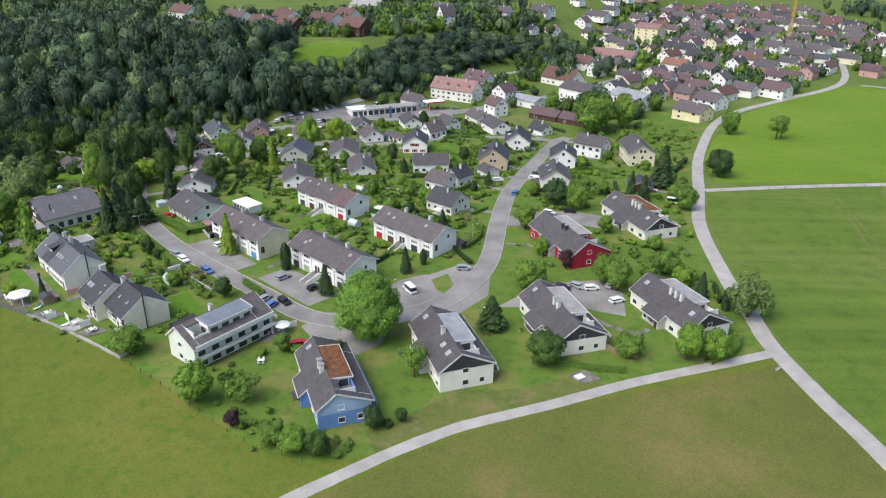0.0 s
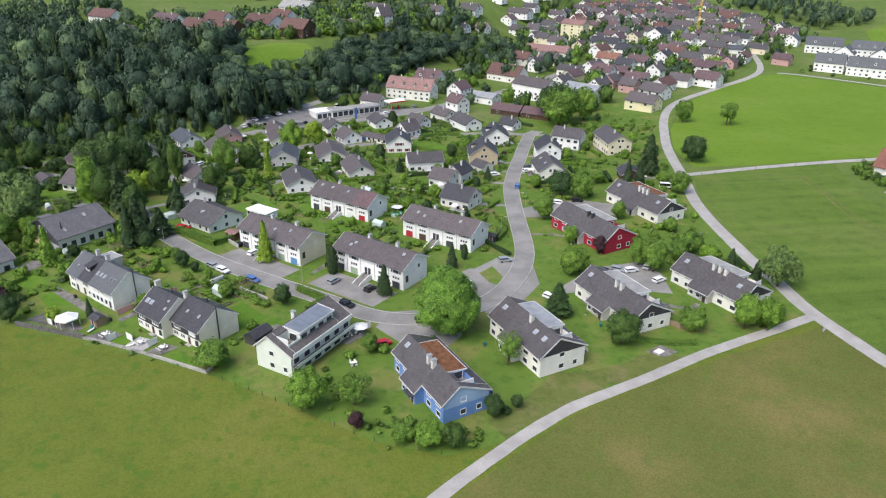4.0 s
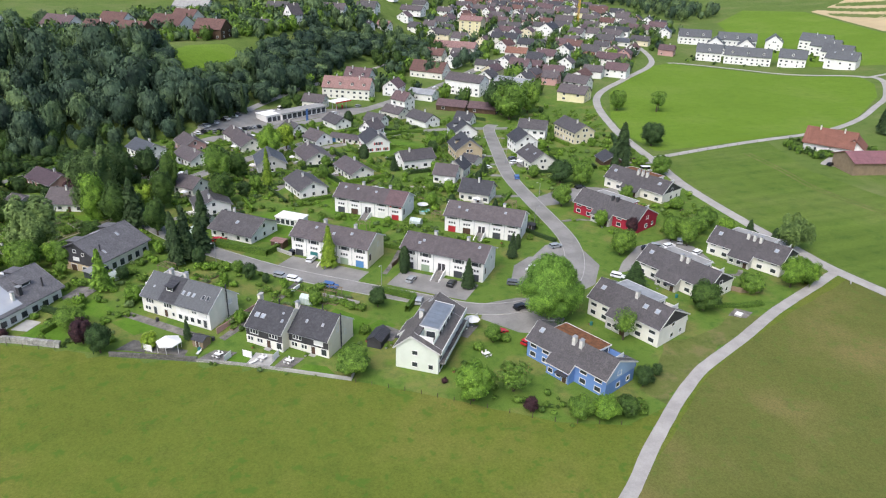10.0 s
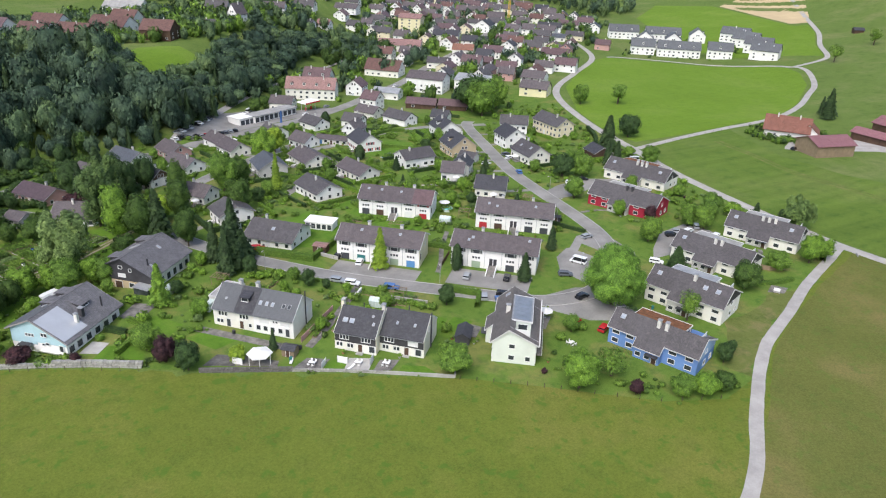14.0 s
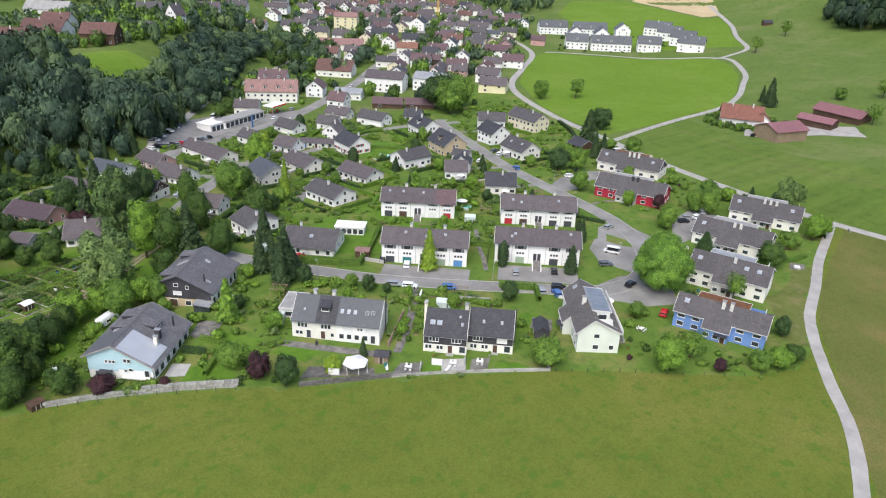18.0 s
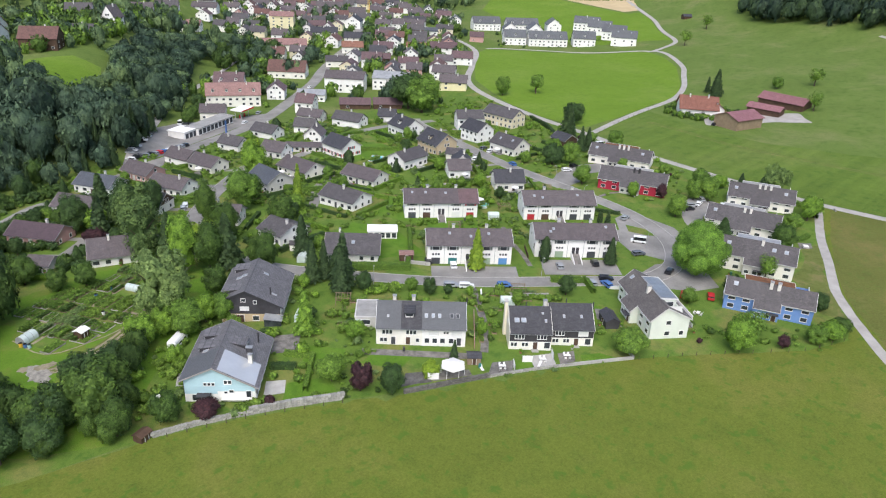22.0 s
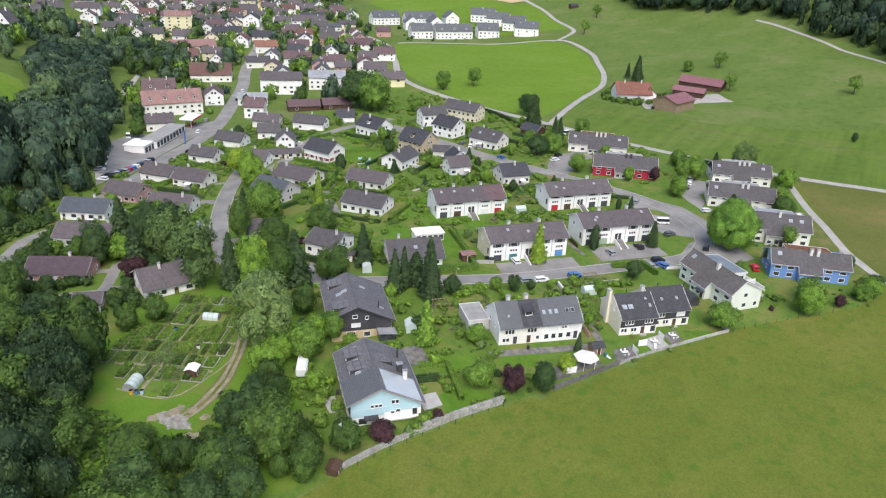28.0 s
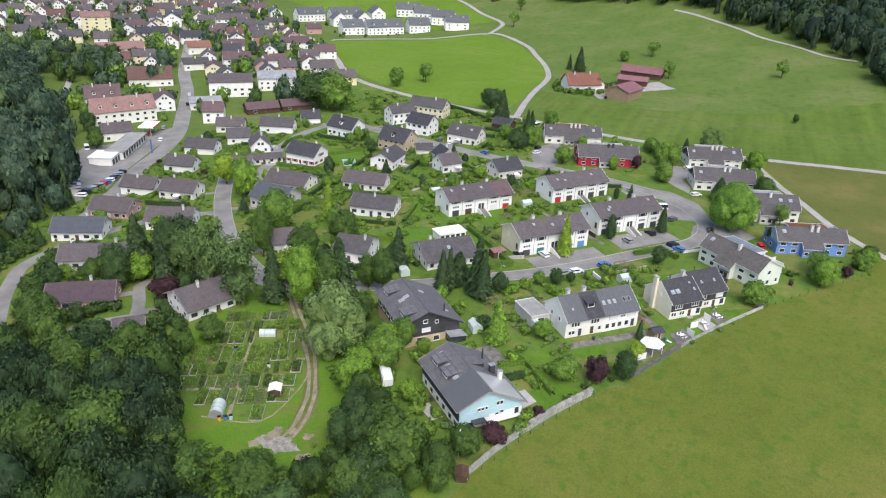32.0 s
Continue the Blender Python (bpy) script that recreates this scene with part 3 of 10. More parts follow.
area("bright_field", "freshly mown bright green field", "field",
     [(105.5, 262.7), (133.5, 262.4), (169.4, 264.2), (180.4, 266.1), (201.4, 264.9), (230.0, 272.3), (256.7, 284.0), (303.6, 310.7), (332.7, 336.8), (344.0, 355.2), (341.5, 369.2), (303.2, 417.7), (266.1, 461.1), (250.6, 455.9), (205.3, 421.9), (162.0, 384.2), (126.7, 330.2), (110.9, 292.6)], M["field"], 0.06)
area("slope_field", "green field beside the farm track", "field",
     [(84, 106), (150, -100), (300, -60), (210, 60), (176, 120), (150, 185), (148.1, 215.1), (167.2, 259.9), (133.3, 258.6), (101.2, 256.1), (88.2, 222.5), (82, 179), (81, 158), (80, 144), (82, 126)], M["side_field"], 0.04, 1.0)
area("ripe_field", "strip of ripe tan field", "field", [(577.0, 618.2), (514.3, 478.7), (524.9, 465.5), (568.5, 500.1), (643.2, 562.0), (697.3, 648.2)], M["tan"], 0.12, 1.0)
area("upper_field", "green field above the new houses", "field", [(387.0, 378.8), (395.2, 362.0), (433.5, 395.5), (484.8, 432.4), (513.8, 460.0), (505.3, 469.2), (573.3, 623.7), (550.2, 691.4), (466.7, 637.0), (373.2, 490.4), (358.4, 439.5), (357.0, 407.9)], M["field"], 0.1)
area("terrace_meadow", "small mown clearing below the upper farmhouses", "meadow", [(-91, 424), (-80, 420), (-60, 440), (-48, 468), (-56, 482), (-80, 478), (-90, 462)], M["field"], 0.5)
for _pts in ([(-83.9, 215.2), (-66.0, 208.1), (-59.8, 226.7), (-65.5, 241.8), (-79.7, 233.1)], [(-75, 158), (-67, 150), (-60, 157), (-67, 166)],
             [(-47.9, 215.2), (-42.0, 207.0), (-21.6, 225.7), (-38.9, 252.8), (-55.4, 241.8)], [(14.0, 312.0), (43.2, 312.0), (38.7, 331.8), (20.1, 336.8)], [(-16.0, 299.7), (2.0, 290.0), (11.9, 312.0), (-5.9, 326.9)],
             [(-119.5, 175.5), (-114.5, 168.0), (-107.0, 169.8), (-113.0, 176.6)], [(-135.2, 180.6), (-127.6, 176.2), (-129.8, 170.4), (-140.6, 175.4)], [(-124.0, 188.4), (-118.6, 181.4), (-122.0, 178.4), (-128.6, 184.2)], [(-95.4, 150.6), (-92.4, 152.6), (-90.2, 149.8), (-93.2, 147.2)], [(-79.4, 143.6), (-75.2, 141.0), (-74.0, 136.8), (-82.0, 141.4)], [(-66.5, 152.0), (-58.0, 157.0), (-55.0, 153.0), (-60.0, 149.5), (-64.5, 149.0)]):
    area("garden_lawn", "short bright garden lawn", "lawn", _pts, M["fresh_lawn"], 0.08)

MAIN_ROAD = [(-38.0, 332.0), (-50.0, 324.5), (-67.0, 312.5), (-85.5, 297.0), (-100.0, 282.0), (-111.0, 266.5), (-115.0, 257.3), (-108.8, 238.5), (-97.0, 215.2), (-83, 197), (-64, 180), (-47, 165.5), (-33, 154), (-19, 151.5), (-6, 157), (4, 167), (13, 186), (18.8, 221.5), (24.8, 250.6), (38.0, 288.8), (53.2, 329.3), (60.4, 339.3)]
SIDE_ROAD = [(-37.0, 319.0), (-18.5, 325.2), (2.6, 334.4), (27.3, 337.8), (45.8, 334.4), (63.9, 328.6)]
FARM_TRACK = [(-230, 16), (-160, 33), (-110, 50), (-84, 59.5), (-56, 73), (-42.4, 80), (-33.2, 86), (-24.6, 93), (-17.2, 98.4), (-8, 105), (2.2, 111.2), (7, 113.4), (13.5, 116), (20, 118.5), (25.4, 120.7), (39.6, 126.9), (51.8, 131.3), (66.2, 136.2), (77, 140.2)]
FIELD_ROAD = [(88, 60), (82, 106), (79, 124), (77, 144), (78, 158), (79, 179), (84.1, 216.3), (95.0, 251.7), (114.7, 310.1), (148.1, 376.5), (196.0, 416.8), (243.4, 453.8), (269.2, 487.1), (294.4, 543.0), (311.8, 583.5)]
VILLAGE_ROAD = [(-109.9, 340.2), (-90.0, 347.0), (-74.0, 354.0), (-49.4, 367.6), (-22.9, 378.4), (3.2, 392.7), (35.8, 417.0), (76.0, 448.5), (113.0, 482.0), (188.1, 541.2), (255.1, 609.1), (320.6, 681.5)]
WEST_ROAD = [(-168.0, 298.0), (-153.1, 314.3), (-141.6, 324.6), (-131.0, 331.2), (-113.6, 330.8), (-93.1, 323.7), (-75.7, 306.2)]
WEST_DRIVE = [(-163.0, 293.0), (-149.0, 284.6), (-143.6, 279.5), (-136.7, 284.5), (-127.0, 290.0), (-113.0, 268.0)]
street("main_road", "grey asphalt estate road with kerbs", MAIN_ROAD, 5.6, M["asphalt"], 0.09, True)
street("side_road", "short asphalt cross street", SIDE_ROAD, 5.0, M["asphalt"], 0.085)
street("lane", "narrow asphalt lane between bungalows", [(-66.0, 262.5), (-60.0, 269.0), (-50.0, 280.4), (-39.0, 286.5), (-33.6, 297.0), (-35.5, 318.0)], 3.4, M["asphalt"], 0.075)
street("garden_path", "pale garden path across the lawns", [(11.1, 241.8), (-3.8, 245.1), (-18.7, 250.6), (-30.7, 255.1)], 1.6, M["gravel"], 0.1)
street("farm_track", "pale gravel farm track curving past the meadow", FARM_TRACK, 2.85, M["gravel"], 0.07, False, 0.15)
street("field_road", "narrow asphalt field road along the green fields", FIELD_ROAD, 4.4, M["gravel"], 0.08, False, 0.2)
street("farm_lane", "narrow asphalt lane to the farm", [(97.8, 253.5), (135.7, 258.9), (171.1, 262.1), (183.9, 262.5), (213.3, 266.1), (250.0, 278.3), (280.6, 293.6), (305.8, 307.0), (338.4, 334.2), (349.8, 349.9), (346.3, 358.2)], 3.6, M["gravel"], 0.09)
street("upper_lane", "narrow lane climbing past the new houses", [(348.0, 354.1), (378.5, 353.0), (397.3, 360.3), (433.6, 391.5), (486.7, 430.4), (551.7, 491.6), (641.9, 581.0)], 3.8, M["gravel"], 0.16)
street("row_lane", "pale lane in front of the new houses", [(267.3, 462.5), (277.6, 458.3), (310.6, 420.2), (343.9, 370.8), (348.2, 356.1)], 3.2, M["gravel"], 0.1)
street("forest_lane", "pale track along the foot of the wooded bank", [(-86.3, 359.5), (-62.1, 391.9), (-17.7, 448.3), (31.1, 495.2), (95.4, 555.5)], 3.2, M["gravel"], 0.12)
street("village_street", "wide asphalt village street", VILLAGE_ROAD, 7.4, M["asphalt"], 0.1)
street("hill_path", "pale track below the hillside forest", [(290, 78), (301, 96), (323, 114), (346, 138), (369, 156), (404, 190), (420, 210)], 2.6, M["gravel"], 0.25)
street("west_lane", "asphalt lane among bungalows", WEST_ROAD, 4.2, M["asphalt"], 0.08)
street("west_drive", "short asphalt drive to the bungalows", WEST_DRIVE, 3.2, M["asphalt"], 0.086)
street("allotment_track", "worn grass strip of the two-rut track", [(-113.0, 255.3), (-125.1, 244.8), (-138.1, 233.1), (-147.2, 226.2), (-156.7, 221.0), (-164.6, 218.7), (-169, 218.6)], 3.2, M["dry_grass"], 0.075, False, 0.5)
street("wheel_rut", "bare earth wheel rut of the track", [(-115.0, 254.5), (-125.1, 245.6), (-138.1, 234.3), (-146.6, 227.4), (-155.9, 222.1), (-164.6, 219.5), (-169, 219.3)], 0.75, M["dirt"], 0.09, False, 0.3)
street("wheel_rut", "bare earth wheel rut of the track", [(-115.0, 252.7), (-125.2, 243.8), (-138.2, 231.9), (-147.7, 225.1), (-157.3, 219.9), (-164.4, 217.9), (-168.4, 217.5)], 0.75, M["dirt"], 0.09, False, 0.3)
area("parking_bay", "asphalt parking court beside the houses", "parking", [(20, 166), (31, 174), (44, 176), (48, 168), (46, 156), (40, 158), (30, 164), (22, 160), (14, 160)], M["asphalt"], 0.07)
area("parking_bay", "asphalt turning bay with parked cars", "parking", [(-6, 152), (-6, 176), (4, 184), (14, 184), (12, 166), (4, 156)], M["asphalt"], 0.075)
area("parking_bay", "asphalt driveway behind the red house", "parking", [(20.2, 214.2), (20.4, 222.5), (30.6, 226.7), (44.7, 228.8), (56.5, 222.5), (52.1, 212.1), (40.3, 218.3), (28.2, 214.2)], M["asphalt"], 0.07)
area("forecourt", "asphalt forecourt by the filling station", "parking", [(-90, 357), (-64, 391), (-54, 400), (-37, 409), (-20, 402), (2, 402), (8, 400.5), (-5, 390.5), (-25, 382.5), (-49, 372.5), (-76, 358.5)], M["asphalt"], 0.085)
area("parking_bay", "asphalt bay beside the terraced houses", "parking", [(-15, 156), (-17, 166), (-12, 174), (-5, 178), (1, 176), (3, 164), (-3, 155), (-9, 152.5)], M["asphalt"], 0.078)
area("turning_circle", "asphalt turning circle at the street bend", "parking", [(-34, 149), (-28, 140), (-20, 136), (-14, 142), (-12, 152), (-20, 156), (-30, 156)], M["asphalt"], 0.072)
area("farmyard", "pale gravel farmyard", "yard", [(160.4, 222.2), (178.8, 232.4), (192.5, 226.2), (212.1, 214.1), (222, 196), (208, 184), (198, 200), (176.1, 212.1), (164.2, 216.1)], M["gravel"], 0.1, 1.0)
area("bare_patch", "bare gravel patch at the end of the track", "ground", [(-170.9 + (2.6 + 1.6 * noise.noise((k * 0.7, 3.0, 1.0))) * math.cos(k * 0.224) * 0.8, 219.2 + (4.2 + 2.6 * noise.noise((k * 0.7, 9.0, 1.0))) * math.sin(k * 0.224)) for k in range(28)], M["bare"], 0.1)
_rg = random.Random(4)
for _i in range(11):
    _x, _y, _r = -170.5 + _rg.gauss(0, 2.6), 219.0 + _rg.gauss(0, 3.2), _rg.uniform(0.6, 1.5)
    area("bare_patch", "small bare earth patch worn into the grass", "ground", [(_x + _r * _rg.uniform(0.6, 1.2) * math.cos(k * 0.57), _y + _r * _rg.uniform(0.6, 1.2) * math.sin(k * 0.57)) for k in range(11)], M["dirt"], 0.071 + 0.004 * _i)
area("lush_grass", "lush rough grass round the allotments", "lawn", [(-118, 256), (-128, 262), (-150, 262), (-170, 256), (-178, 240), (-192, 226), (-196, 212), (-184, 195), (-170, 187), (-150, 205), (-132, 215), (-120, 240)], M["lush"], 0.06, 2.0)
for _e, _w in (((-62.8, 191), 24), ((-36, 173), 22)):
    area("driveway", "asphalt garage forecourt", "parking", [(_e[0] + _w * 0.38 * c - s * 0.7, _e[1] - _w * 0.35 * c - s * 0.7) for c, s in ((-1, -1), (1, -1), (1, 9), (-1, 9))], M["asphalt"], 0.1)
area("traffic_island", "small grassed island in the turning bay", "lawn", [(-3.2, 174.6), (1.4, 178.4), (3.0, 172.0), (0.6, 166.6), (-1.4, 168.6)], M["lawn"], 0.16)
for _k in (0.0, 2.6):
    street("grass_track", "faint wheel track across the field", [(141 + _k, 246), (136 + _k, 220), (131 + _k, 198), (133 + _k, 170), (136 + _k, 140), (141 + _k, 105), (150 + _k, 60)], 0.9, M["dry_grass"], 0.07, False, 0.4)

# ---- houses ----
CACHE = {}
FOOT = []


def shared(key, make, material):
    if key not in CACHE:
        me = tri_mesh(make(), key[0])
        me.materials.append(material)
        CACHE[key] = me
    return CACHE[key]


def frame_bm(w, h, d=0.1, b=0.09, pane=False):
    """A frame round an opening, one connected ring; with pane, the opening is closed by a recessed face of the second material."""
    bm = bmesh.new()
    o = [(-w / 2 - b, -b), (w / 2 + b, -b), (w / 2 + b, h + b), (-w / 2 - b, h + b)]
    i = [(-w / 2, 0), (w / 2, 0), (w / 2, h), (-w / 2, h)]
    back = d * 0.4
    ob, of = [bm.verts.new((x, back, z)) for x, z in o], [bm.verts.new((x, -d - (0.07 if z < 0 else 0), z)) for x, z in o]
    jf, jb = [bm.verts.new((x, -d, z)) for x, z in i], [bm.verts.new((x, -0.03 if pane else back, z)) for x, z in i]
    for k in range(4):
        n = (k + 1) % 4
        bm.faces.new((of[k], of[n], jf[n], jf[k]))
        bm.faces.new((ob[n], ob[k], jb[k], jb[n])) if not pane else None
        bm.faces.new((ob[k], ob[n], of[n], of[k]))
        bm.faces.new((jf[k], jf[n], jb[n], jb[k]))
    if pane:
        bm.faces.new(jb).material_index = 1
        bmesh.ops.recalc_face_normals(bm, faces=list(bm.faces))
    return bm


def window(parent, x, y, z, turn, w=1.1, h=1.15, shut=None, trim="trim", shut_w=0.55, glass="glass", closed=False):
    """A window whose face looks along local -y turned by turn degrees."""
    w, h = round(w, 2), round(h, 2)
    f = part("window", shared(("window", w, h, trim), lambda: frame_bm(w, h), M[trim]), None, parent, m=pose(x, y, z, 0, 0, turn))
    if closed:
        part("blind", shared(("blind", w, h), lambda: boxed(-w / 2, w / 2, -0.06, 0.03, 0, h), M["trim"]), None, f)
    else:
        part("pane", shared(("pane", w, h, glass), lambda: boxed(-w / 2, w / 2, -0.03, 0.03, 0, h), M[glass]), None, f)
    if shut:
        for k in (-1, 1):
            part("shutter", shared(("shutter", shut_w, h, shut), lambda: bevelled(boxed(-shut_w / 2, shut_w / 2, -0.05, 0.0, -0.02, h + 0.02), 0.012), M[shut]), None, f, m=pose(k * (w / 2 + 0.1 + shut_w / 2), -0.02, 0))
    return f


def far_window(parent, x, y, z, turn, w, h):
    """A window seen from far away: pane and frame in one small mesh."""
    key = ("far_window", w, h)
    if key not in CACHE:
        me = tri_mesh(frame_bm(w, h, 0.08, 0.09, True), "window")
        me.materials.append(M["trim"])
        me.materials.append(M["glass"])
        CACHE[key] = me
    return part("window", CACHE[key], None, parent, m=pose(x, y, z, 0, 0, turn))


def far_windows(parent, spots):
    """All windows of a distant house, each with frame and recessed pane, in one mesh."""
    bm = bmesh.new()
    for x, y, z, turn, w in spots:
        one = frame_bm(w, 1.15, 0.08, 0.09, True)
        one.transform(pose(x, y, z, 0, 0, turn))
        me = tri_mesh(one, "window")
        bm.from_mesh(me)
        bpy.data.meshes.remove(me)
    ob = part("window_set", bm, M["trim"], parent)
    ob.data.materials.append(M["glass"])
    tagged(ob, kind="stuff")


def door(parent, x, y, z, turn, w=1.0, h=2.05, colour="brown_wood", name="door"):
    f = part(name, shared((name, w, h, colour), lambda: bevelled(boxed(-w / 2, w / 2, -0.07, 0.02, 0, h), 0.015), M[colour]), None, parent, m=pose(x, y, z, 0, 0, turn))
    part("door_frame", shared(("door_frame", w, h), lambda: box(box(box(bmesh.new(), -w / 2 - 0.1, -w / 2, -0.1, 0.03, 0, h + 0.1), w / 2, w / 2 + 0.1, -0.1, 0.03, 0, h + 0.1), -w / 2, w / 2, -0.1, 0.03, h, h + 0.1), M["trim"]), None, f)
    return f


def chimney(parent, x, y, z0, z1, s=0.6, mat="chimney"):
    c = part("chimney", shared(("chimney", s, round(z1 - z0, 1), mat), lambda: bevelled(boxed(-s / 2, s / 2, -s * 0.6, s * 0.6, 0, round(z1 - z0, 1)), 0.03), M[mat]), None, parent, m=pose(x, y, z0))
    if parent.location.y > 380:
        return c
    part("cap", shared(("cap", s), lambda: box(box(bmesh.new(), -s * 0.62, s * 0.62, -s * 0.75, s * 0.75, 0.16, 0.24), -s * 0.3, s * 0.3, -s * 0.4, s * 0.4, 0, 0.16), M["metal"]), None, c, m=pose(0, 0, round(z1 - z0, 1)))
    return c


def skylight(parent, x, y, z, pitch_deg, w=0.9, h=1.2, lit=True):
    s = part("skylight", shared(("skylight", w, h), lambda: frame_bm(w, h, 0.09, 0.08), M["greytrim"]), None, parent, m=pose(x, y, z, pitch_deg - 90, 0, 0))
    part("pane", shared(("skypane", w, h, lit), lambda: boxed(-w / 2, w / 2, -0.05, 0.02, 0, h), M["skylight" if lit else "glass"]), None, s)
    return s


def roof_pair(parent, L, wl, wr, rid, el, er, over, gable_over, roof, th=0.26, trim="trim", x0=None, x1=None, lite=False):
    """Two roof slopes with thickness, a ridge cap, barge boards and gutters. wl and wr: from the ridge to the eaves on -y and +y."""
    x0 = -L / 2 if x0 is None else x0
    x1 = L / 2 if x1 is None else x1
    a, b = x0 - gable_over, x1 + gable_over
    for side, w, e in ((-1, wl, el), (1, wr, er)):
        sl = (rid - e) / w
        yo, zo = side * (w + over), e - over * sl
        prof = [(0, rid), (yo, zo), (yo, zo + th), (0, rid + th)]
        bm = prism_x(bmesh.new(), prof if side > 0 else prof[::-1], a, b)
        bmesh.ops.recalc_face_normals(bm, faces=list(bm.faces))
        part("roof_slope", bm, M[roof], parent)
        if lite:
            continue
        for xx in (a - 0.05, b - 0.03):
            q = [(0, rid - 0.06), (yo, zo - 0.06), (yo, zo + th + 0.02), (0, rid + th + 0.02)]
            bm = prism_x(bmesh.new(), q, xx, xx + 0.08)
            bmesh.ops.recalc_face_normals(bm, faces=list(bm.faces))
            part("barge_board", bm, M[trim], parent)
        bm = bmesh.new()
        prism_x(bm, [(yo + side * 0.02, zo), (yo + side * 0.15, zo + 0.02), (yo + side * 0.16, zo + 0.14), (yo + side * 0.02, zo + 0.1)], a, b)
        bmesh.ops.recalc_face_normals(bm, faces=list(bm.faces))
        part("gutter", bm, M["metal"], parent)
    if lite:
        return
    bm = prism_x(bmesh.new(), [(-0.18, rid + th - 0.06), (0.18, rid + th - 0.06), (0.0, rid + th + 0.1)], a, b)
    part("ridge_cap", bm, M[roof], parent)


def body(parent, L, wl, wr, rid, el, er, wall, x0=None, x1=None, z0=-0.6):
    x0 = -L / 2 if x0 is None else x0
    x1 = L / 2 if x1 is None else x1
    bm = prism_x(bmesh.new(), [(-wl, z0), (wr, z0), (wr, er), (0, rid), (-wl, el)], x0, x1)
    return part("wall", bm, M[wall], parent)


def house(label, x, y, ang, L, W, eave=3.0, rid=5.8, wall="white", roof="roof_brown", name="house", floors=1, shut=None, chim=1, sky=0, over=0.55,
          windows=2, garage=None, group="", z=None, gable_wall=None, wl=None, wr=None, trim="barge", dormers=0, step=2.7, eave_r=None):
    rng = random.Random(int(abs(x * 13 + y * 7 + L * 31)))
    z = ground_z(x, y) if z is None else z
    h = thing(name, label, "house", x, y, z, ang, group)
    wl, wr = wl or W / 2, wr or W / 2
    er = eave_r or eave
    low = min(eave, er)
    lite = y > 345 or x > 140 or y > 335 and x > 90
    far = y > 395
    panes = []
    FOOT.append((x, y, ang, L, wl, wr))
    body(h, L, wl, wr, rid, eave, er, wall)
    if gable_wall:
        for xx in (-L / 2 - 0.06, L / 2 - 0.02):
            bm = prism_x(bmesh.new(), [(-wl, low - 0.1), (wr, low - 0.1), (wr, er), (0, rid - 0.05), (-wl, eave)], xx, xx + 0.08)
            part("gable_boarding", bm, M[gable_wall], h)
    roof_pair(h, L, wl, wr, rid, eave, er, over, over * 0.8, roof, trim=trim, lite=lite)
    if windows:
        step = step * (1.3 if far else 2.5) if lite else step
        n = max(2, int(L / step))
        for side, turn, top_z in ((-wl, 0, eave), (wr, 180, er)):
            for fl in range(floors):
                zz = 0.95 + fl * 2.65
                if zz + 1.2 > top_z or (lite and turn == 180):
                    continue
                for i in range(n):
                    xx = -L / 2 + L * (i + 0.5) / n + rng.uniform(-0.2, 0.2)
                    if fl == 0 and i == n // 2 and turn == 0:
                        if not lite:
                            door(h, xx, side, 0.05, turn, 1.0, 2.05, rng.choice(("brown_wood", "garage_dark", "trim")))
                        continue
                    if garage and fl == 0 and turn == 0 and i == 0:
                        door(h, -L / 2 + 1.8, side, 0.05, turn, 2.4, 2.05, garage, "garage_door")
                        continue
                    ww = rng.choice((1.0, 1.3, 1.6))
                    if far:
                        panes.append((xx, side, zz, turn, ww))
                    elif lite:
                        far_window(h, xx, side, zz, turn, ww, 1.15)
                    else:
                        window(h, xx, side, zz, turn, ww, 1.15, shut)
        for xx, turn in ((-L / 2, -90), (L / 2, 90)):
            m = max(2, int((wl + wr) / (5.5 if lite else 3.4)))
            if lite and not far and turn == -90:
                continue
            for fl in range(floors + 1):
                zz = 0.95 + fl * 2.65
                top = zz + 1.25
                cols = m
                if top > low:
                    cols = 2 if rid - top > 1.6 else (1 if rid - top > 0.7 else 0)
                for i in range(cols):
                    frac = (i + 0.5) / cols
                    yy = -wl + (wl + wr) * frac if top <= low else (frac - 0.5) * 3.2 + (wr - wl) / 2 * 0.3
                    if top > low:
                        lim = rid - ((rid - eave) * -yy / wl if yy < 0 else (rid - er) * yy / wr)
                        if top > lim - 0.1:
                            continue
                    if far:
                        panes.append((xx, yy, zz, turn, 1.0))
                    elif lite:
                        far_window(h, xx, yy, zz, turn, 1.0, 1.15)
                    else:
                        window(h, xx, yy, zz, turn, 1.0, 1.15, shut)
    if panes:
        far_windows(h, panes)
    pl = math.degrees(math.atan2(rid - eave, wl))
    for i in range(chim):
        xx = L * (rng.uniform(-0.32, 0.32) if chim == 1 else (i + 0.5) / chim - 0.5)
        yy = rng.choice((-1, 1)) * 0.9
        chimney(h, xx, yy, rid - 1.2, rid + 1.1)
    for i in range(sky):
        xx = L * ((i + 0.5) / sky - 0.5) + rng.uniform(-0.4, 0.4)
        yy = -wl * rng.uniform(0.35, 0.6)
        zz = rid + (rid - eave) / wl * yy + 0.3
        skylight(h, xx, yy, zz, pl, 0.8, 1.1, rng.random() < 0.7)
    for i in range(dormers):
        xx = L * ((i + 0.5) / dormers - 0.5)
        dormer(h, xx, -wl * 0.8, rid - (rid - eave) * 0.8 + 0.1, 1.5, 1.5, (rid - eave) / wl, wall, roof)
    return h


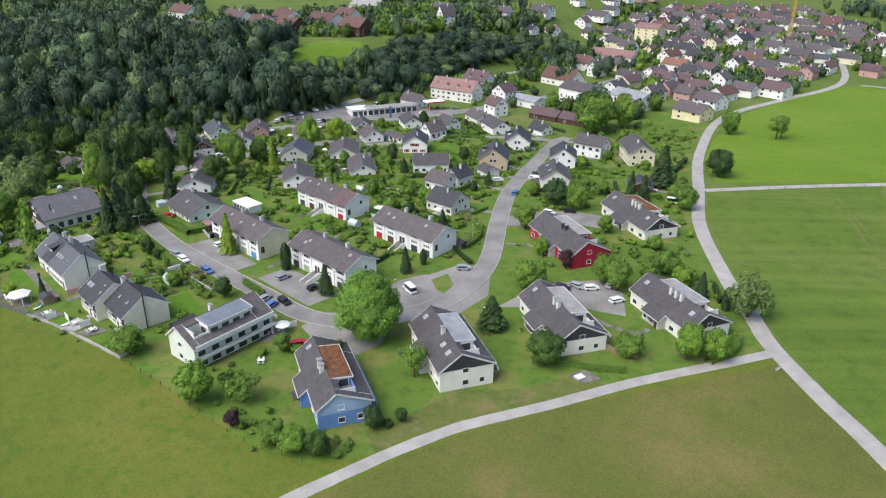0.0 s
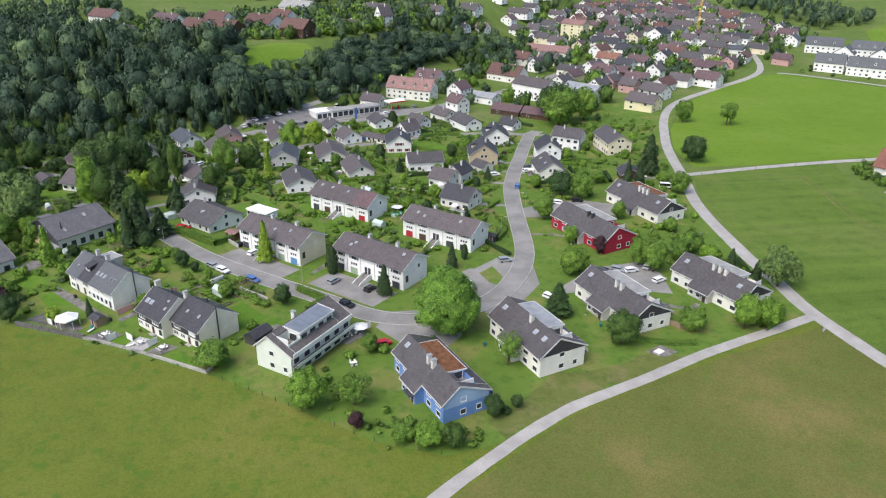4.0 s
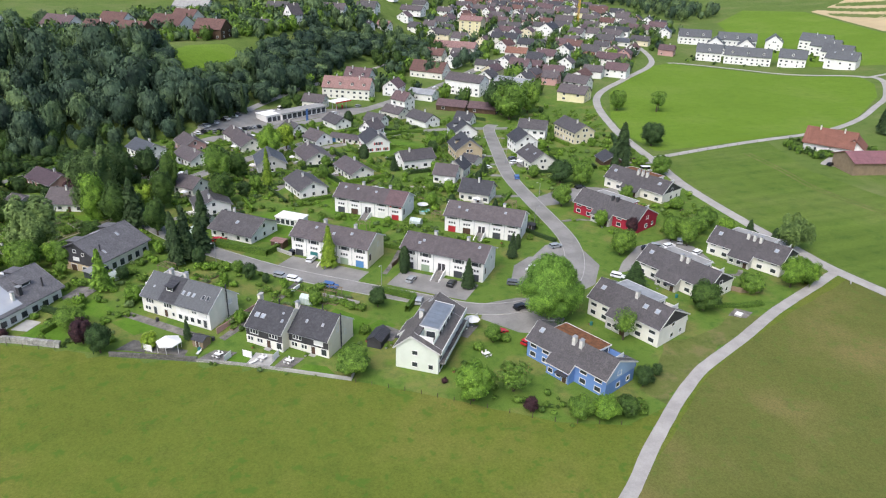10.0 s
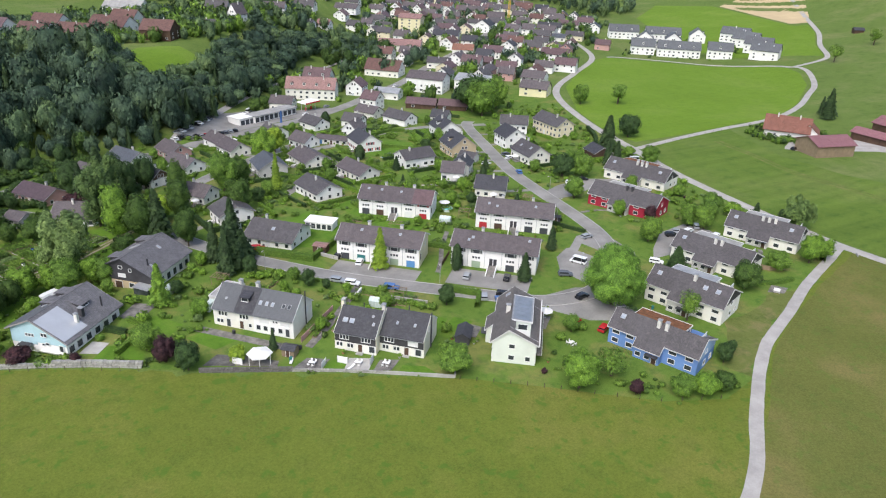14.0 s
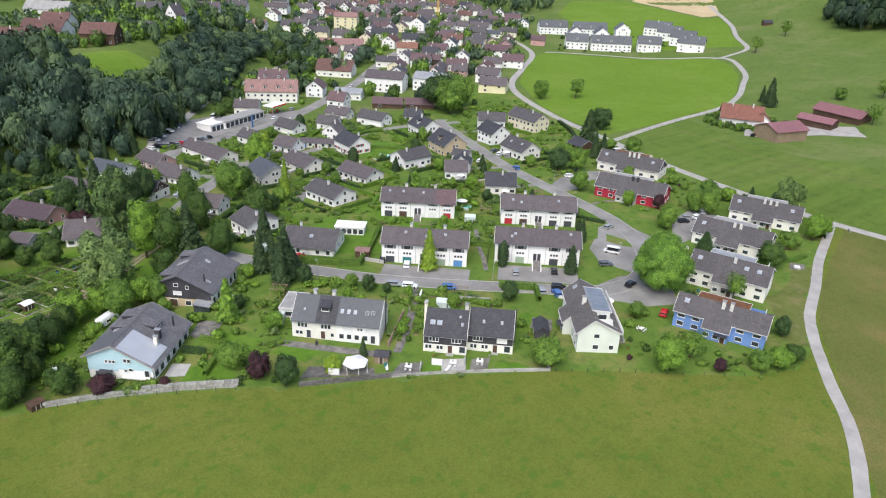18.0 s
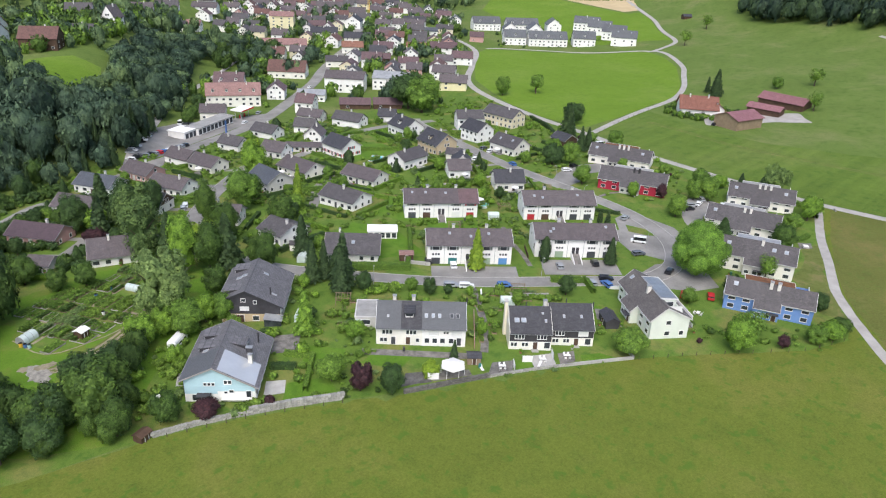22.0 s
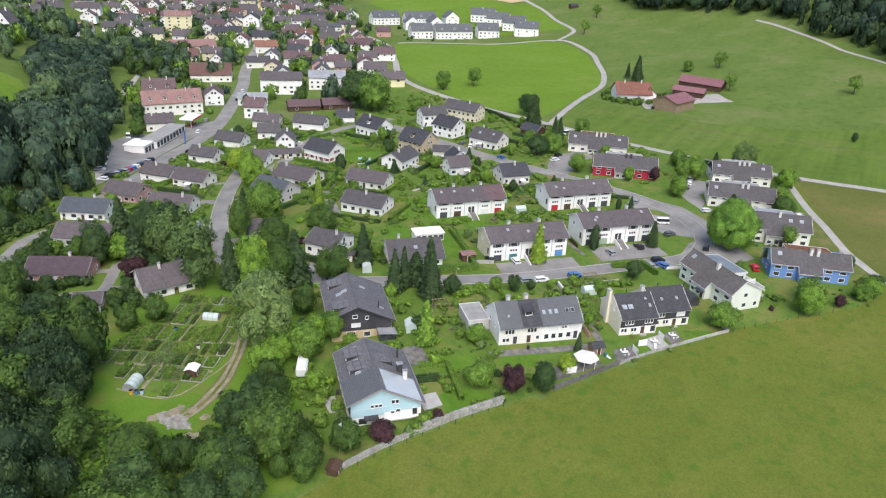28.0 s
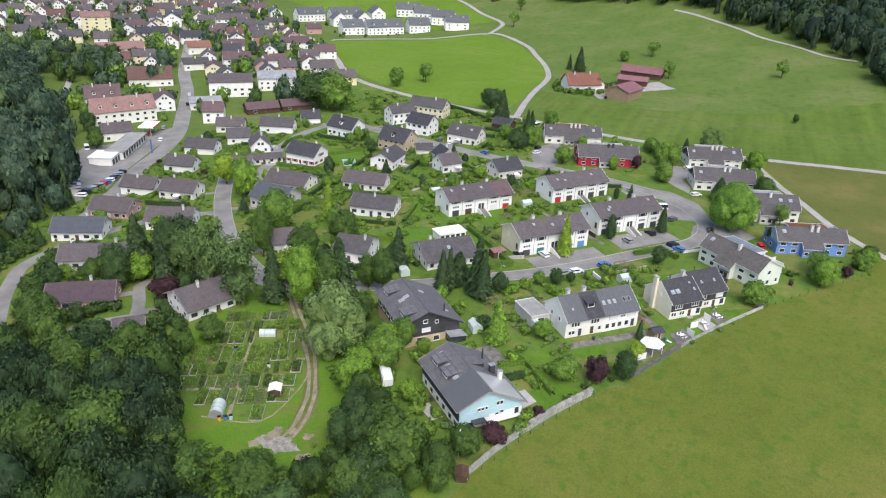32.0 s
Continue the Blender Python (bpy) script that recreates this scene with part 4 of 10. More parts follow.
def dormer(h, x, y, z, w, t, slope, wall, roof):
    back = t / slope
    d = part("dormer", prism_x(bmesh.new(), [(y, z), (y + back, z + t), (y, z + t)], x - w / 2, x + w / 2), M[wall], h)
    bm = bmesh.new()
    for s in (-1, 1):
        v = [bm.verts.new(q) for q in ((x, y - 0.25, z + t + 0.55), (x, y + back + 0.9, z + t + 0.55), (x + s * (w / 2 + 0.2), y + back + 0.3, z + t - 0.05), (x + s * (w / 2 + 0.2), y - 0.25, z + t - 0.05))]
        bm.faces.new(v if s < 0 else v[::-1])
    bmesh.ops.solidify(bm, geom=list(bm.faces), thickness=0.12)
    part("dormer_roof", bm, M[roof], d)
    part("gable", prism_y_tri(x, y, z + t, w, 0.5), M[wall], d)
    window(h, x, y, z + 0.45, 0, w * 0.6, t - 0.5)


def shed_dormer(h, x, side, w, rid, slope, y0, y1, t, wall, roof, z_add=0.24):
    """A dormer with one flatter roof, rising from the slope on one side of the ridge between y0 (near the ridge) and y1."""
    zr = lambda yy: rid - slope * yy + z_add
    front, top = zr(y1), zr(y1) + t
    prof = [(side * y1, front - 0.2), (side * y1, top), (side * y0, zr(y0) - 0.05)]
    bm = prism_x(bmesh.new(), prof, x - w / 2, x + w / 2)
    bmesh.ops.recalc_face_normals(bm, faces=list(bm.faces))
    d = part("dormer", bm, M[wall], h)
    k = (zr(y0) - top) / (y1 - y0)
    ye = y1 + 0.35
    bm = prism_x(bmesh.new(), [(side * (y0 - 0.1), zr(y0) + 0.02), (side * ye, top - 0.35 * k + 0.02), (side * ye, top - 0.35 * k + 0.16), (side * (y0 - 0.1), zr(y0) + 0.1)], x - w / 2 - 0.2, x + w / 2 + 0.2)
    bmesh.ops.recalc_face_normals(bm, faces=list(bm.faces))
    part("dormer_roof", bm, M[roof], d)
    window(h, x, side * y1, front + 0.15, 0 if side < 0 else 180, w * 0.72, max(0.5, t - 0.35))


def prism_y_tri(x, y, z, w, h):
    bm = bmesh.new()
    a = [bm.verts.new(q) for q in ((x - w / 2, y, z), (x + w / 2, y, z), (x, y, z + h))]
    b = [bm.verts.new((v.co.x, y + 0.4, v.co.z)) for v in a]
    bm.faces.new(a), bm.faces.new(b[::-1])
    for i in range(3):
        bm.faces.new((a[(i + 1) % 3], a[i], b[i], b[(i + 1) % 3]))
    return bm


def split_house(label, x, y, ang, L, wall="offwhite", wing="offwhite", roof="roof_grey", flat="flatroof", gable=None, sky=2, stacks=2, dorm=(0.2, 0.76), ext=(0.33, 0.64), wl=4.7, wr=7.2, rid=8.3, solar=False, stack_mat="chimney", drop=3.5, room=0.62):
    """Long house: a tiled slope to -y that drops lower over its middle, and on +y a shallow slope carrying a flat-roofed upper room with a roof terrace at its end."""
    z = ground_z(x, y)
    h = thing("house", label, "house", x, y, z, ang, "split-level houses")
    FOOT.append((x, y, ang, L, wl + 3, wr + 2))
    el = er = rid - drop
    kl, kr = (rid - el) / wl, (rid - er) / wr
    th = 0.24
    yb = wr * room
    da, db = -L / 2 + dorm[0] * L, -L / 2 + dorm[1] * L
    te = min(L / 2 - 1.0, db + L * 0.17)
    deck = rid - kr * yb - 0.5
    # walls in three stretches, the terrace sunk into the second
    part("wall", prism_x(bmesh.new(), [(-wl, -0.6), (wr, -0.6), (wr, er), (0, rid), (-wl, el)], -L / 2, db), M[wall], h)
    part("wall", prism_x(bmesh.new(), [(-wl, -0.6), (wr, -0.6), (wr, er), (yb, rid - kr * yb), (yb, deck), (1.3, deck), (1.3, rid - kr * 1.3), (0, rid), (-wl, el)], db, te), M[wall], h)
    part("wall", prism_x(bmesh.new(), [(-wl, -0.6), (wr, -0.6), (wr, er), (0, rid), (-wl, el)], te, L / 2), M[wall], h)
    x0, x1 = -L / 2 - 0.35, L / 2 + 0.35
    xa, xb = -L / 2 + ext[0] * L, -L / 2 + ext[1] * L
    more = 2.0

    def slope(a, b, y0, y1, side, barge=True, gut=True):
        k = kl if side < 0 else kr
        p0, p1 = (side * y0, rid - k * y0), (side * y1, rid - k * y1)
        bm = prism_x(bmesh.new(), [p0, p1, (p1[0], p1[1] + th), (p0[0], p0[1] + th)], a, b)
        bmesh.ops.recalc_face_normals(bm, faces=list(bm.faces))
        part("roof_slope", bm, M[roof], h)
        ends = [xx for xx, inner in ((a - 0.05, a > x0), (b - 0.07, b < x1)) if barge and not (inner and side < 0 and y1 < wl + 1)]
        for xx in ends:
            if side < 0 and y1 > wl + 1:
                p0 = (-wl - 0.5, rid - k * (wl + 0.5))
            bm = prism_x(bmesh.new(), [(p0[0], p0[1] - 0.12), (p1[0], p1[1] - 0.12), (p1[0], p1[1] + th + 0.03), (p0[0], p0[1] + th + 0.03)], xx, xx + 0.09)
            bmesh.ops.recalc_face_normals(bm, faces=list(bm.faces))
            part("barge_board", bm, M["edge"], h)
        if gut:
            part("gutter", boxed(a, b, min(p1[0], p1[0] + side * 0.14), max(p1[0], p1[0] + side * 0.14), p1[1], p1[1] + 0.14), M["edge"], h)

    slope(x0, xa, 0, wl + 0.55, -1)
    slope(xa, xb, 0, wl + more + 0.4, -1)
    slope(xb, x1, 0, wl + 0.55, -1)
    part("wing", prism_x(bmesh.new(), [(-wl - more, -0.6), (-wl + 0.05, -0.6), (-wl + 0.05, el - 0.02), (-wl - more, el - kl * more - 0.02)], xa + 0.25, xb - 0.25), M[wing], h)
    slope(x0, da, 0, wr + 0.5, 1)
    slope(da, te, yb + 0.02, wr + 0.5, 1, False)
    slope(te, x1, 0, wr + 0.5, 1)
    slope(db, te, 0, 1.3, 1, False, False)
    # upper room
    zt0, zt1 = rid - 0.05, rid - 0.45
    part("upper_room", prism_x(bmesh.new(), [(0.05, rid - 0.3), (yb, rid - kr * yb - 0.1), (yb, zt1), (0.05, zt0)], da + 0.03, db - 0.03), M[wall], h)
    fr = part("flat_roof", prism_x(bmesh.new(), [(0.12, zt0 + 0.02), (yb + 0.3, zt1 + 0.02), (yb + 0.3, zt1 + 0.2), (0.12, zt0 + 0.22)], da - 0.1, db + 0.15), M[flat], h)
    for a_ in (da - 0.2, db + 0.13):
        part("roof_edge", prism_x(bmesh.new(), [(0.15, zt0 - 0.06), (yb + 0.38, zt1 - 0.06), (yb + 0.38, zt1 + 0.28), (0.15, zt0 + 0.3)], a_, a_ + 0.09), M["trim"], fr)
    part("roof_edge", boxed(da - 0.1, db + 0.12, yb + 0.31, yb + 0.39, zt1 - 0.05, zt1 + 0.28), M["trim"], fr)
    if solar:
        for j in range(6):
            w = (db - da - 0.6) / 6
            sx = da + 0.3 + w * j
            part("solar_panel", prism_x(bmesh.new(), [(0.6, zt0 + 0.23), (yb - 0.1, zt1 + 0.25), (yb - 0.1, zt1 + 0.31), (0.6, zt0 + 0.29)], sx, sx + w * 0.94), M["solar"], h)
    for i in range(4):
        window(h, da + (db - da) * (i + 0.5) / 4, yb, rid - kr * yb + 0.15, 180, 1.9, 1.0)
    # roof terrace
    part("terrace_deck", boxed(db + 0.03, te - 0.03, 1.33, yb - 0.03, deck, deck + 0.05), M["paving"], h)
    window(h, db, yb * 0.62, deck + 0.05, 90, 2.0, 1.7)
    part("parapet", boxed(db + 0.2, te + 0.1, yb - 0.12, yb + 0.06, deck, rid - kr * yb + 0.75), M[wall], h)
    part("parapet", boxed(te - 0.1, te + 0.02, 1.3, yb - 0.12, deck, rid - kr * 1.3 + 0.3), M["trim"], h)
    part("ridge_cap", prism_x(bmesh.new(), [(-0.2, rid + th - 0.08), (0.2, rid + th - 0.08), (0, rid + th + 0.1)], x0, x1), M[roof], h)
    if gable:
        low = 1.5 if gable == "paleblue" else 0.25
        for xx in (-L / 2 - 0.05, L / 2 - 0.02):
            part("gable_boarding", prism_x(bmesh.new(), [(-wl, el - low), (wr, er - low), (wr, er), (0, rid - 0.05), (-wl, el)], xx, xx + 0.07), M[gable], h)
    for xx, turn in ((-L / 2, -90), (L / 2, 90)):
        window(h, xx, 0.9, 4.0, turn, 1.2, 1.0)
        window(h, xx, 0.9, 1.0, turn, 1.2, 1.1)
        window(h, xx, 4.6, 1.0, turn, 1.0, 1.1)
    for a_, b_ in ((-L / 2, xa), (xb, L / 2)):
        for i in range(2):
            xx = a_ + (b_ - a_) * (i + 0.5) / 2
            window(h, xx, -wl, 0.8, 0, 1.5, 1.1)
            window(h, xx, -wl, 3.1, 0, 1.7, 0.8)
    door(h, xb - 1.4, -wl - more, 0.0, 0, 1.1, 2.0)
    part("porch_roof", boxed(xb - 3.4, xb - 0.4, -wl - more - 1.3, -wl - more, 2.2, 2.32), M["roof_dark"], h)
    for i in range(2):
        window(h, xa + 1.4 + i * 2.2, -wl - more, 0.8, 0, 1.2, 1.0)
    for i in range(6):
        window(h, -L / 2 + L * (i + 0.5) / 6, wr, 0.4, 180, 2.2, 1.9)
        window(h, -L / 2 + L * (i + 0.5) / 6, wr, 2.95, 180, 1.8, 1.3)
    part("balcony", boxed(da, L / 2 - 0.5, wr, wr + 1.4, 2.5, 2.66), M["paving"], h)
    part("balcony_front", boxed(da, L / 2 - 0.5, wr + 1.3, wr + 1.38, 2.66, 3.45), M[wall], h)
    if solar:
        part("parapet", boxed(-L / 2 + 0.2, L / 2 - 0.2, wr + 0.62, wr + 0.78, er - 0.5, er + 0.62), M["white"], h)
        part("balcony", boxed(-L / 2 + 0.2, da, wr, wr + 1.4, 2.5, 2.66), M["paving"], h)
        part("balcony_front", boxed(-L / 2 + 0.2, da, wr + 1.3, wr + 1.38, 2.66, 3.6), M["white"], h)
    for i in range(stacks):
        chimney(h, (i - (stacks - 1) / 2) * 1.9 + L * 0.04, -0.8, rid - 1.3, rid + 1.1, 0.8, stack_mat)
    p = math.degrees(math.atan2(rid - el, wl))
    for i in range(sky):
        xx, yy = (-L * 0.4, L * 0.36, L * 0.2)[i], -wl * 0.5
        skylight(h, xx, yy, rid + kl * yy + th + 0.02, p, 1.0, 1.1)
    return h

# ---- the seven split-level houses ----
split_house("blue boarded house with grey tiled roof and rust-red flat roof", -23.8, 121.6, -69.1, 21.6, "blue", "blue", "roof_grey", "rustroof", "paleblue", 1, 2, wl=3.6, wr=6.9, rid=7.75, drop=2.95)
split_house("off-white house with grey tiles and sheet-metal flat roof", 0.8, 134.3, -71.0, 20.8, "offwhite", "grey_wall", "roof_grey", "metal", "slate_boards", 3, 1, rid=8.7)
split_house("off-white house with dark tiles beside the parking court", 27.5, 149.3, -73.0, 22.8, "offwhite", "grey_wall", "roof_grey", "flatroof", "slate_boards", 1, 2, rid=7.7)
split_house("off-white house with dark tiles and three white chimneys", 57.3, 154.7, -67.5, 22.4, "offwhite", "grey_wall", "roof_grey", "flatroof", "slate_boards", 2, 3, rid=7.6)
split_house("dark red boarded house with grey tiled roof", 36.2, 195.8, -68.2, 25.0, "red", "grey_wall", "roof_grey", "flatroof", "red", 0, 2, rid=7.8, stack_mat="slate_boards")
split_house("off-white house with brown stained flat roof and white chimneys", 62.5, 216.5, -70.5, 25.5, "offwhite", "grey_wall", "roof_grey", "rustroof", "slate_boards", 2, 3, rid=7.4)
split_house("pale green rendered house with solar panels on its flat roof", -51.5, 142.1, -128.6, 20.9, "mint", "mint", "roof_warm", "metal", None, 1, 1, wl=3.5, wr=6.3, rid=8.5, solar=True, drop=3.1, room=0.74)


# ---- terraced houses along the street ----
def terrace(label, x, y, ang, L=24.6, W=10.6, eave=6.3, rid=8.9, wall="white", gable="white", garages=("garage_dark", "garage_green", None, "garage_sage", "garage_blue"), shut="shutter", entry=True, accent=None):
    z = ground_z(x, y)
    FOOT.append((x, y, ang, L, W / 2 + 2, W / 2))
    h = thing("terraced_house", label, "house", x, y, z, ang, "terraced houses with garages")
    body(h, L, W / 2, W / 2, rid, eave, eave, wall)
    if gable != wall:
        for xx in (-L / 2 - 0.05, L / 2 - 0.02):
            part("gable_render", prism_x(bmesh.new(), [(-W / 2 + 0.02, 0), (W / 2 - 0.02, 0), (W / 2 - 0.02, eave), (0, rid - 0.02), (-W / 2 + 0.02, eave)], xx, xx + 0.07), M[gable], h)
    roof_pair(h, L, W / 2, W / 2, rid, eave, eave, 0.7, 0.45, "roof_brown", trim="trim")
    if accent:
        k, q = (rid - eave) / (W / 2), W / 2 + 0.66
        part("roof_band", prism_x(bmesh.new(), [(-q, rid - k * q + 0.26), (-0.2, rid - k * 0.2 + 0.22), (-0.2, rid - k * 0.2 + 0.29), (-q, rid - k * q + 0.3)], L * 0.24, L / 2 + 0.42), M["roof_maroon"], h, "newer maroon tiles over the end home")
    n = len(garages)
    for i, g in enumerate(garages):
        xx = -L / 2 + L * (i + 0.5) / n
        if g:
            door(h, xx, -W / 2, 0.05, 0, 2.5, 2.05, g, "garage_door")
        elif entry:
            door(h, xx - 0.6, -W / 2, 1.3, 0, 0.95, 2.1, "slate_boards")
            door(h, xx + 0.6, -W / 2, 1.3, 0, 0.95, 2.1, "slate_boards")
            part("stair_ramp", prism_x(bmesh.new(), [(-W / 2 - 5.2, 0), (-W / 2, 0), (-W / 2, 1.3), (-W / 2 - 1.2, 1.3)], xx - 1.1, xx + 1.1), M["paving"], h)
            for s in (-1, 1):
                part("stair_wall", prism_x(bmesh.new(), [(-W / 2 - 5.2, 0), (-W / 2, 0), (-W / 2, 1.9), (-W / 2 - 1.2, 1.8), (-W / 2 - 5.2, 0.5)], xx + s * 1.2 - 0.1, xx + s * 1.2 + 0.1), M["white"], h)
        if g is not None or not entry:
            for k in (-0.75, 0, 0.75):
                window(h, xx + k * 1.1, -W / 2, 2.9, 0, 0.55, 0.65)
            if accent and i == n - 1:
                window(h, xx, -W / 2, 4.55, 0, 2.4, 1.25, accent, shut_w=0.7, closed=False)
            else:
                window(h, xx, -W / 2, 4.55, 0, 1.9, 1.2, shut, shut_w=0.62)
        window(h, xx - 0.9, W / 2, 1.0, 180, 1.6, 1.9)
        window(h, xx + 0.9, W / 2, 4.5, 180, 1.4, 1.2, shut)
        if i:
            part("downpipe", shared(("downpipe", eave), lambda: boxed(-0.05, 0.05, -0.1, 0.0, 0, eave - 0.2), M["metal"]), None, h, m=pose(-L / 2 + L * i / n, -W / 2, 0))
    for xx, turn in ((-L / 2, -90), (L / 2, 90)):
        window(h, xx, 1.5, 4.5, turn, 0.9, 1.1)
        door(h, xx, -W / 2 + 1.5, 2.0, turn, 1.2, 2.0, "brown_wood")
    chimney(h, -L * 0.18, 1.2, rid - 1.2, rid + 0.9, 0.8)
    chimney(h, L * 0.22, 1.2, rid - 1.2, rid + 0.9, 0.8)
    rng = random.Random(int(x * x))
    for i in range(3):
        xx = L * rng.uniform(-0.45, 0.45)
        yy = -W * rng.uniform(0.15, 0.35)
        skylight(h, xx, yy, rid + (rid - eave) / (W / 2) * yy + 0.28, math.degrees(math.atan2(rid - eave, W / 2)), 0.6, 0.8)
    return h


terrace("white terraced house with cream gable, brown tiles and coloured garages", -58.3, 197.6, -42.5, gable="cream")
terrace("white terraced house with brown tiled roof and entrance ramp", -30.6, 179.2, -43.5, garages=("garage_dark", "garage_sage", None, "garage_dark", "garage_dark"))
terrace("white terraced house with brown roof and red shutters", -37.7, 228.5, -41.0, eave=5.7, rid=8.5, garages=("garage_dark", "brown_wood", None, "trim", "shutter_red"), accent="shutter_red")
terrace("white terraced house with brown tiled roof among gardens", -8.8, 200.4, -41.0, eave=5.7, rid=8.5, garages=("shutter_red", "brown_wood", None, "garage_dark", "garage_dark"))


# ---- the two pairs by the meadow ----
def pair_house():
    FOOT.append((-101.1, 174.7, -45.2, 22, 6.5, 6.5))
    h = thing("house", "white house with ash-grey slate roof, skylights and a dormer", "house", -101.1, 174.7, ground_z(-101, 175), -45.2)
    L, W, e, r = 20.6, 10.2, 4.6, 8.4
    k = (r - e) / (W / 2)
    body(h, L, W / 2, W / 2, r, e, e, "offwhite")
    part("front_render", boxed(0.2, L / 2, -W / 2 - 0.06, -W / 2 + 0.02, -0.3, e - 0.15), M["white"], h, "bright white rendered half of the front")
    part("gable_render", prism_x(bmesh.new(), [(-W / 2 + 0.02, 0), (W / 2 - 0.02, 0), (W / 2 - 0.02, e), (0, r - 0.02), (-W / 2 + 0.02, e)], -L / 2 - 0.05, -L / 2 + 0.02), M["white"], h)
    roof_pair(h, L, W / 2, W / 2, r, e, e, 0.55, 0.15, "roof_ash")
    y = -W / 2
    for xx in (-8.6, -7.8, -7.0, -3.1, -2.3, -1.5):
        window(h, xx, y, 2.75, 0, 0.6, 1.05)
    for xx in (-9.1, -8.2, -0.8):
        window(h, xx, y, 0.75, 0, 0.7, 0.9)
    door(h, -6.4, y, 0.0, 0, 0.95, 2.0, "garage_dark")
    door(h, -3.0, y, 0.0, 0, 0.95, 2.0, "brown_wood")
    for xx in (2.9, 8.2):
        window(h, xx, y - 0.06, 2.6, 0, 2.2, 1.3, closed=True)
    for xx in (5.4, 6.1):
        window(h, xx, y - 0.06, 3.1, 0, 0.45, 0.5)
    for xx in (1.4, 3.2, 5.0, 7.0):
        window(h, xx, y - 0.06, 0.6, 0, 1.0, 1.2)
    door(h, 8.8, y - 0.06, 0.0, 0, 0.95, 2.0, "garage_dark")
    p = math.degrees(math.atan2(r - e, W / 2))
    for xx, w, hh in ((-7.7, 0.35, 0.45), (1.1, 0.6, 0.95), (2.7, 0.6, 0.95), (4.2, 0.6, 0.95), (7.0, 0.7, 1.0), (8.4, 0.7, 1.0)):
        skylight(h, xx, -3.3, r - k * 3.3 + 0.28, p, w, hh, xx < 5)
    part("roof_band", prism_x(bmesh.new(), [(-5.62, r - k * 5.62 + 0.27), (-0.1, r + 0.2), (-0.1, r + 0.31), (-5.62, r - k * 5.62 + 0.31)], -4.7, 0.15), M["roof_dark"], h, "darker slated strip of roof")
    shed_dormer(h, -2.8, -1, 2.3, r, k, 0.9, 3.3, 1.15, "slate_boards", "roof_dark", 0.3)
    for xx in (-6.4, -1.9):
        chimney(h, xx, 1.7, r - 2.0, r + 0.6, 0.8)
    part("flue", tube(bmesh.new(), (L / 2 + 0.35, 0.9, 0), (L / 2 + 0.35, 0.9, r + 0.9), 0.15, 0.15, 10), M["slate_boards"], h, "dark steel flue pipe")
    for yy in (-2, 1.5):
        window(h, -L / 2 - 0.05, yy, 3.2, -90, 0.7, 1.0)
    window(h, L / 2, 2.2, 3.4, 90, 1.3, 1.0, closed=True)
    g = thing("garage", "flat-roofed grey garage beside the white house", "garage", -106.2, 188.3, ground_z(-106, 188), -44.5)
    part("wall", boxed(-2.6, 2.6, -4.2, 4.2, -0.8, 2.9), M["grey_wall"], g)
    part("flat_roof", boxed(-2.45, 2.45, -4.05, 4.05, 2.9, 3.0), M["flatroof"], g)
    bm = bmesh.new()
    for a in ((-2.7, 2.7, -4.3, -4.07), (-2.7, 2.7, 4.07, 4.3), (-2.7, -2.47, -4.07, 4.07), (2.47, 2.7, -4.07, 4.07)):
        box(bm, *a, 2.85, 3.12)
    part("roof_edge", bm, M["edge"], g)
    window(g, 0, -4.2, 1.0, 0, 2.0, 1.2)
    part("lean_to", prism_x(bmesh.new(), [(-7.0, 0), (-4.22, 0), (-4.22, 2.2), (-7.0, 1.8)], -2.4, -1.0), M["plastic"], g, "narrow glazed lean-to")


pair_house()


